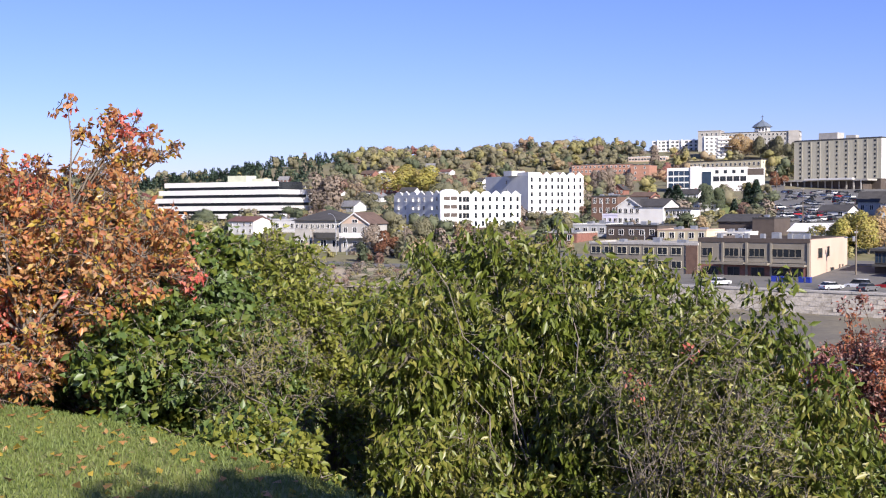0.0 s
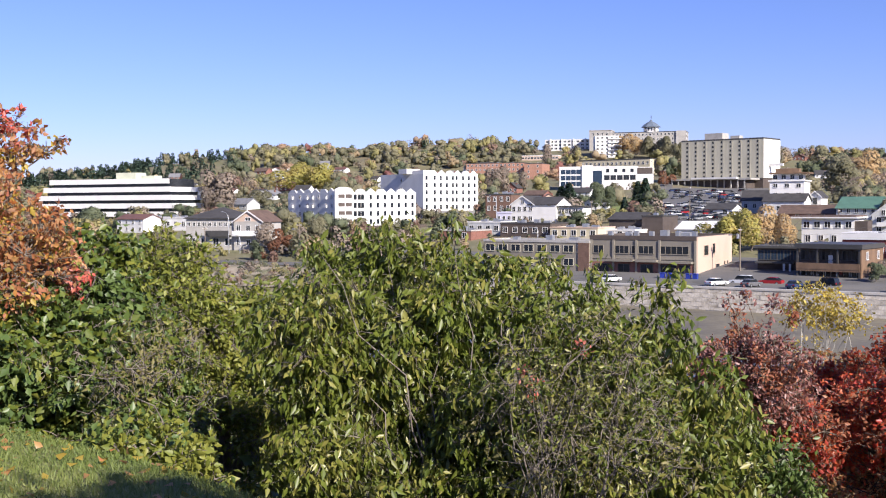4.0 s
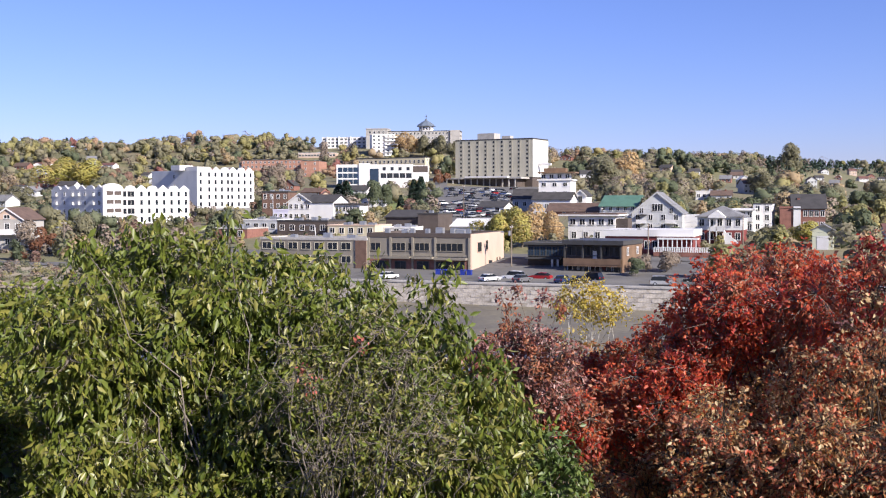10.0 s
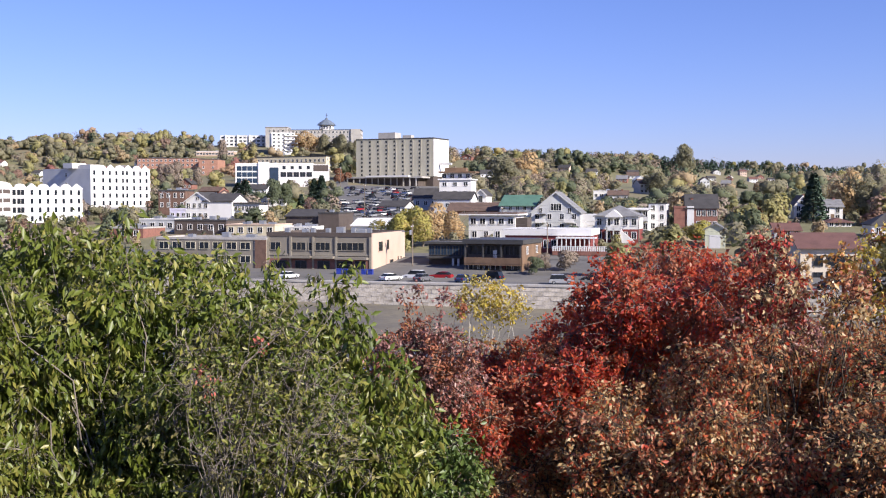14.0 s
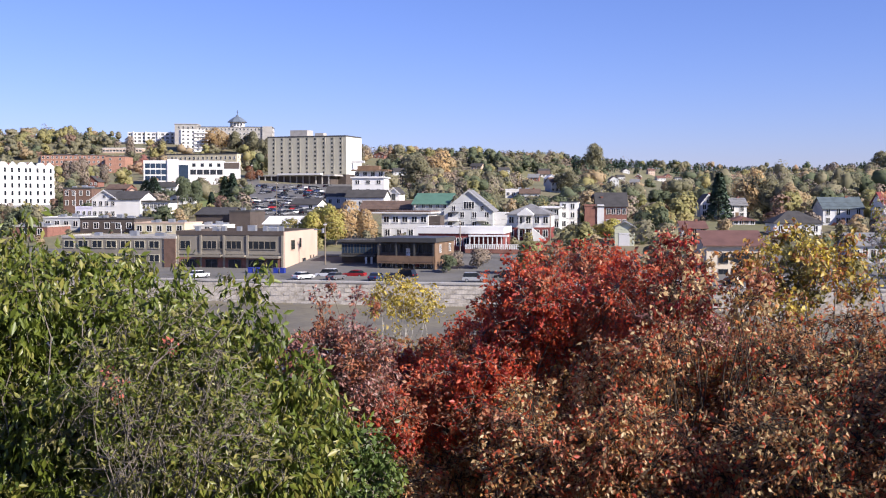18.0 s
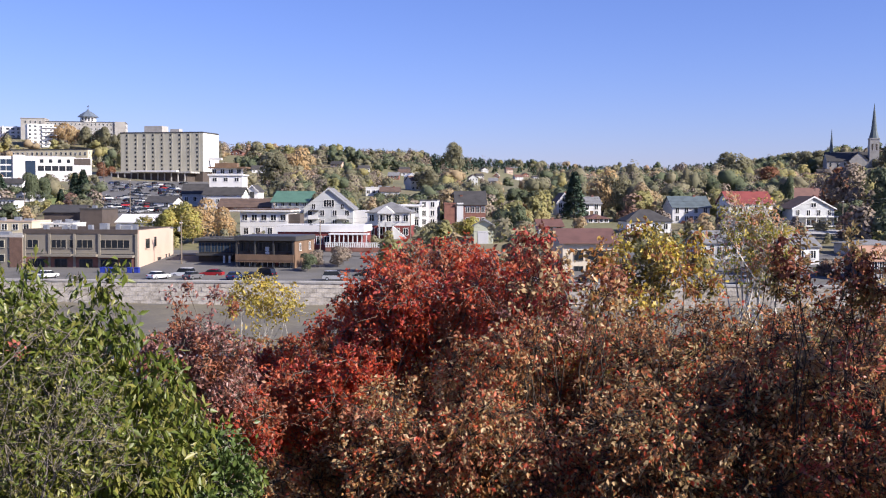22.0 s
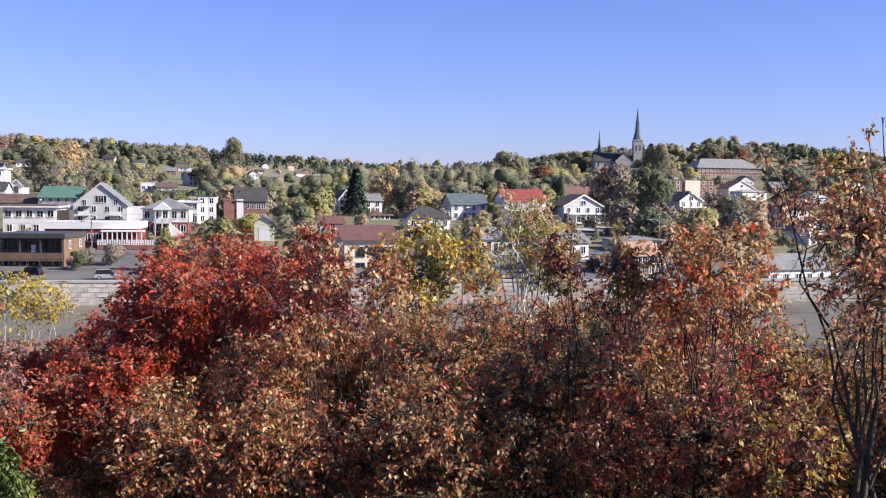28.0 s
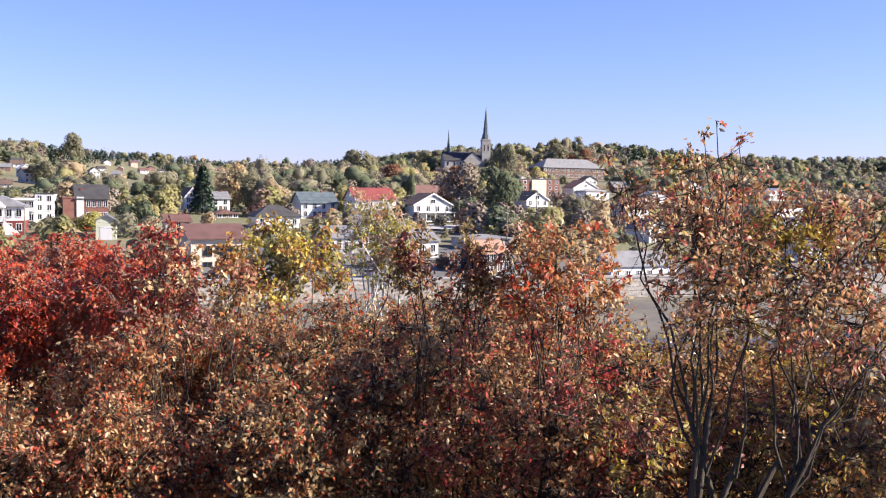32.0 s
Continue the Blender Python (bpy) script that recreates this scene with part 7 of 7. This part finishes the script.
tagged(put("kerb", boxes("kerb", [(-220 + k * 3.0, 13.0, 4.25, -220 + k * 3.0 + 2.96, 13.3, 4.46) for k in range(103)], PAVING), None, pose(bx, by, 0, 0, 0, BANK_ROT)), "pale concrete kerb along the quay street", "kerb", kind="structure")


# cars
CAR_PARTS = {}


def car_meshes(van):
    if van in CAR_PARTS:
        return CAR_PARTS[van]
    h = 1.75 if van else 1.45
    side = [(-2.2, 0.32), (2.15, 0.32), (2.25, 0.55), (2.18, 0.78), (1.25, 0.92), (-2.1, 0.96), (-2.25, 0.7)]
    body = prism("body", side, -0.88, 0.88, None)
    roof = [(1.22, 0.9), (0.55, h - 0.05), (0.3, h), (-1.55, h), (-1.85, h - 0.1), (-2.12, 0.94)] if van else [(1.2, 0.9), (0.45, h - 0.06), (0.15, h), (-1.0, h), (-1.25, h - 0.06), (-1.95, 0.94)]
    cabin = prism("cabin", roof, -0.76, 0.76, GLASS)
    top = prism("roof_panel", [(roof[1][0] - 0.05, h - 0.03), (roof[2][0], h + 0.02), (roof[3][0], h + 0.02), (roof[4][0] + 0.05, h - 0.05)], -0.78, 0.78, None)
    k = 12
    ring = [(0.33 * math.cos(i * 2 * math.pi / k), 0.33 * math.sin(i * 2 * math.pi / k)) for i in range(k)]
    tyre = prism("tyre", ring, -0.11, 0.11, RUBBER)
    rim = prism("rim", [(0.6 * x, 0.6 * z) for x, z in ring], -0.125, 0.125, STEEL)
    for me in (body, top):
        me.materials.clear()
    CAR_PARTS[van] = body, cabin, top, tyre, rim
    return CAR_PARTS[van]


LAMPGLASS = mat("headlight_glass", (0.75, 0.75, 0.72), 0.15, 0.05, 1.0, bump=0)
TAILGLASS = mat("tail_light_glass", (0.35, 0.01, 0.01), 0.2, 0.05, 1.0, bump=0)
PAINTS = [("white", mat("white_car_paint", (0.75, 0.75, 0.75), 0.25, 0.03, 0.5, bump=0)), ("black", mat("black_car_paint", (0.015, 0.015, 0.017), 0.2, 0.05, 0.5, bump=0)), ("silver", mat("silver_car_paint", (0.42, 0.43, 0.45), 0.28, 0.04, 0.5, bump=0, metal=0.4)),
          ("dark red", mat("red_car_paint", (0.28, 0.02, 0.025), 0.25, 0.05, 0.5, bump=0)), ("dark blue", mat("blue_car_paint", (0.03, 0.05, 0.12), 0.25, 0.05, 0.5, bump=0)), ("grey", mat("grey_car_paint", (0.13, 0.13, 0.14), 0.28, 0.05, 0.5, bump=0))]
CARS = {}
lamp_l = boxes("headlight", [(2.12, -0.78, 0.6, 2.24, -0.42, 0.76)], LAMPGLASS)
lamp_r = boxes("headlight", [(2.12, 0.42, 0.6, 2.24, 0.78, 0.76)], LAMPGLASS)
tail_l = boxes("tail_light", [(-2.28, -0.8, 0.66, -2.14, -0.5, 0.84)], TAILGLASS)
tail_r = boxes("tail_light", [(-2.28, 0.5, 0.66, -2.14, 0.8, 0.84)], TAILGLASS)


def car(colour, van, x, y, z, rz):
    m = pose(x, y, z, 0, 0, rz)
    if (colour, van) in CARS:
        return copy_thing(CARS[colour, van], m)
    name, paint = PAINTS[colour]
    body, cabin, top, tyre, rim = car_meshes(van)
    root = tagged(new("parked_van" if van else "parked_car"), f"parked {name} {'minivan' if van else 'saloon car'} on the asphalt", "car", "parked cars")
    root.matrix_basis = m
    for me, nm in ((body, "body"), (top, "roof_panel")):
        own = me.copy()
        own.materials.append(paint)
        put(nm, own, root)
    put("cabin", cabin, root, None, "dark car windows")
    for me in (lamp_l, lamp_r, tail_l, tail_r):
        put(me.name.split(".")[0], me, root)
    for sx in (-1.38, 1.38):
        for sy in (-0.8, 0.8):
            t = put("wheel", tyre, root, pose(sx, sy, 0.33))
            put("rim", rim, t)
    CARS[colour, van] = root
    return root


crnd = random.Random(9)
# along the quay
for u, s, c, van, turn in [(-16, 6, 0, 0, 74), (5.2, 6.0, 0, 0, 62), (11.5, 6.4, 5, 0, 75), (19.5, 6.4, 4, 0, 80), (23, 6.3, 1, 0, 66), (38, 6.3, 2, 1, 12), (47.5, 6.2, 5, 0, 70), (61, 6.2, 5, 1, 64), (76, 6.2, 0, 0, 70),
                           (8.2, 11.4, 0, 1, 172), (13.4, 12.4, 3, 0, 176), (23.5, 12.5, 1, 1, 160), (43, 13.0, 1, 1, 180), (52, 14, 4, 0, 178), (-30, 6.2, 1, 0, 70), (84, 6.5, 1, 0, 66), (92, 6.2, 0, 1, 70), (112, 6.3, 2, 0, 62)]:
    x, y = bank(u + along_bank(3.0, 6), s)
    car(c, van, x, y, 4.3 if s < 15.5 else gz(x, y) + 0.02, BANK_ROT + turn)
# rows on the sloping lot
for r in range(9):
    el = -0.98 + r * 0.175
    for k in range(15):
        if crnd.random() < 0.34:
            continue
        az = 1.75 + 0.05 * r + k * 0.26 + crnd.uniform(-0.07, 0.07)
        p = sight(az, el + 0.05 * math.sin(k * 0.9 + r))
        car(crnd.choice([0, 1, 1, 2, 3, 4, 5, 5, 2, 1]), crnd.random() < 0.3, p.x, p.y, gz(p.x, p.y) + 0.23, 48 + crnd.choice([0, 180]) + crnd.uniform(-14, 14))
for az, el in [(-2.58, -1.11), (-1.99, -1.18), (44.29, -0.33), (44.94, -0.27), (23.00, -1.65), (5.43, -1.23), (18.94, -1.78), (-18.91, -2.50)]:
    p = sight(az, el)
    car(crnd.choice([0, 1, 2, 5]), False, p.x, p.y, gz(p.x, p.y) + 0.12, crnd.uniform(-40, 10))


# bins beside the taupe building
def bin_at(u, s):
    x, y = bank(u + along_bank(3.0, 6), s)
    root = tagged(new("wheeled_bin"), "blue plastic wheeled bin by the shop front", "bin", "wheeled bins")
    root.matrix_basis = pose(x, y, 4.32, 0, 0, BANK_ROT + crnd.uniform(-8, 8))
    part("body", [(-0.45, -0.4, 0.1, 0.45, 0.4, 1.35)], BLUEPLASTIC, root)
    part("lid", [(-0.5, -0.46, 1.35, 0.5, 0.46, 1.5)], BLUEPLASTIC, root)
    for sx in (-0.42, 0.3):
        part("wheel", [(sx, 0.3, 0.0, sx + 0.12, 0.52, 0.22)], RUBBER, root)


for u in (-9.0, -7.6, -6.2, -3.6, -2.2):
    bin_at(u, 15.2)


# poles, lamps and wires
def pole(az, foot, top, lamp=False, transformer=False, arm=2.2, steel=False, cross=True):
    d = meet(az, foot)
    p = polar(az, d)
    z = gz(p.x, p.y)
    h = 20 + d * math.tan(radians(top)) - z
    root = tagged(new("street_lamp" if steel else "utility_pole"), "curved steel street lamp beside the road" if steel else "weathered wooden utility pole with crossarms", "street lamp" if steel else "utility pole", "street lamps" if steel else "utility poles")
    root.matrix_basis = pose(p.x, p.y, z, 0, 0, BANK_ROT)
    if steel:
        pts = [(0, 0, -0.3), (0, 0, h * 0.8)] + [(-arm * (1 - math.cos(a)), 0, h * 0.8 + h * 0.2 * math.sin(a)) for a in (0.5, 1.0, 1.57)]
        put("mast", tubes("mast", [(pts, [0.13, 0.1, 0.08, 0.07, 0.06])], STEEL, 6), root)
        part("lamp_head", [(-arm - 0.7, -0.16, h - 0.1, -arm + 0.1, 0.16, h + 0.08)], STEEL, root)
    else:
        put("mast", tubes("mast", [([(0, 0, -0.4), (0, 0, h)], [0.16, 0.11])], POLEWOOD, 7), root)
        if cross:
            part("crossarm", [(-0.06, -1.1, h - 0.7, 0.06, 1.1, h - 0.56)], POLEWOOD, root)
            for y in (-1.0, -0.5, 0.5, 1.0):
                part("insulator", [(-0.05, y - 0.05, h - 0.56, 0.05, y + 0.05, h - 0.36)], TRIM, root)
        if transformer:
            put("transformer", prism("transformer", [(0.32 * math.cos(k * 0.785), 0.32 * math.sin(k * 0.785)) for k in range(8)], -0.5, 0.5, STEEL), root, pose(-0.45, 0, h - 1.8, 90))
        if lamp:
            put("lamp_arm", tubes("lamp_arm", [([(0, 0, h * 0.78), (-0.9, 0, h * 0.83), (-1.8, 0, h * 0.82)], [0.05, 0.04, 0.04])], STEEL, 5), root)
            part("lamp_head", [(-2.4, -0.14, h * 0.81, -1.7, 0.14, h * 0.84)], STEEL, root)
    return Vector((p.x, p.y, z + h - 0.5))


tips = [pole(5.49, -3.56, -1.34, True, True), pole(12.57, -3.07, -1.27, True), pole(17.30, -2.37, -0.86), pole(23.00, -3.79, -1.86),
        pole(30.84, -3.58, -1.66), pole(41.68, -3.10, -0.92, True), pole(48.76, -3.92, -1.88)]
tips2 = [pole(-2.01, -1.21, 0.07), pole(2.99, -1.05, 0.77, True), pole(10.20, -2.04, -0.41), pole(19.95, -1.49, 0.35), pole(39.15, -1.63, -0.20), pole(43.23, -1.38, 0.17)]
tips3 = [pole(1.74, 0.19, 1.66), pole(19.41, 0.29, 1.50, cross=False), pole(24.66, 0.13, 1.38, cross=False), pole(29.14, -0.05, 1.28, cross=False)]
for a, f0, t0 in ((-20.91, -2.54, -0.38), (-20.35, -2.55, -1.60), (-6.97, -1.24, 0.36), (-4.80, -1.99, -1.31), (-8.83, -1.52, -0.46), (40.53, -3.55, -2.70)):
    pole(a, f0, t0, steel=True)
pole(-22.11, -2.46, -1.14), pole(-17.30, -2.76, -1.01, True)
for row in (tips, tips2):
    for a, b in zip(row, row[1:]):
        runs = []
        for off in (-0.5, 0.5):
            pts = [a.lerp(b, k / 10) + Vector((0, 0, -4 * (a - b).length * 0.018 * (k / 10) * (1 - k / 10) + off)) for k in range(11)]
            runs.append(([tuple(p) for p in pts], [0.025] * 11))
        for r in runs:
            tagged(put("power_line", tubes("power_line", [r], DARKTRIM, 3)), "thin black power line between poles", "power line", "power lines")

# guard rail and stones of the quay
stone_rnd = random.Random(3)
shapes = []
for k in range(8):
    w, h = 2.58, 0.82
    q = [stone_rnd.uniform(-0.11, 0.11) for _ in range(12)]
    v = [(q[0], 0.4, q[1]), (w + q[2], 0.4, q[3]), (w + q[4], 0.4, h + q[5]), (q[6], 0.4, h + q[7]), (0.03 + q[0] * 0.5, -0.02 + 0.6 * q[8], 0.03), (w - 0.03, -0.02 + 0.6 * q[9], 0.03), (w - 0.03, -0.02 + 0.6 * q[10], h - 0.03), (0.03, -0.02 + 0.6 * q[11], h - 0.03)]
    shapes.append(to_mesh("stone", v, [(4, 5, 6, 7), (0, 1, 5, 4), (1, 2, 6, 5), (2, 3, 7, 6), (3, 0, 4, 7)], QUAY))
for c in range(5):
    for k in range(60):
        u = -125 + k * 2.6 + (c * 1.07) % 2.6 + stone_rnd.uniform(-0.12, 0.12)
        put("stone", shapes[stone_rnd.randrange(8)], quay, pose(u, 0, 0.05 + c * 0.83))
rows_v, rows_f = [], []
for c in range(5):
    for k in range(-120, 120):
        u = k * 2.6 - 0.2 + (c * 1.07) % 2.6 + stone_rnd.uniform(-0.12, 0.12)
        if -126 < u < 30 or u < -132:
            continue
        o = len(rows_v)
        me = shapes[stone_rnd.randrange(8)]
        rows_v += [(p.co.x + u, p.co.y, p.co.z + 0.05 + c * 0.83) for p in me.vertices]
        rows_f += [tuple(i + o for i in f.vertices) for f in me.polygons]
tagged(put("stonework", to_mesh("stonework", rows_v, rows_f, QUAY), quay), "grey coursed quay stones", kind="stuff")
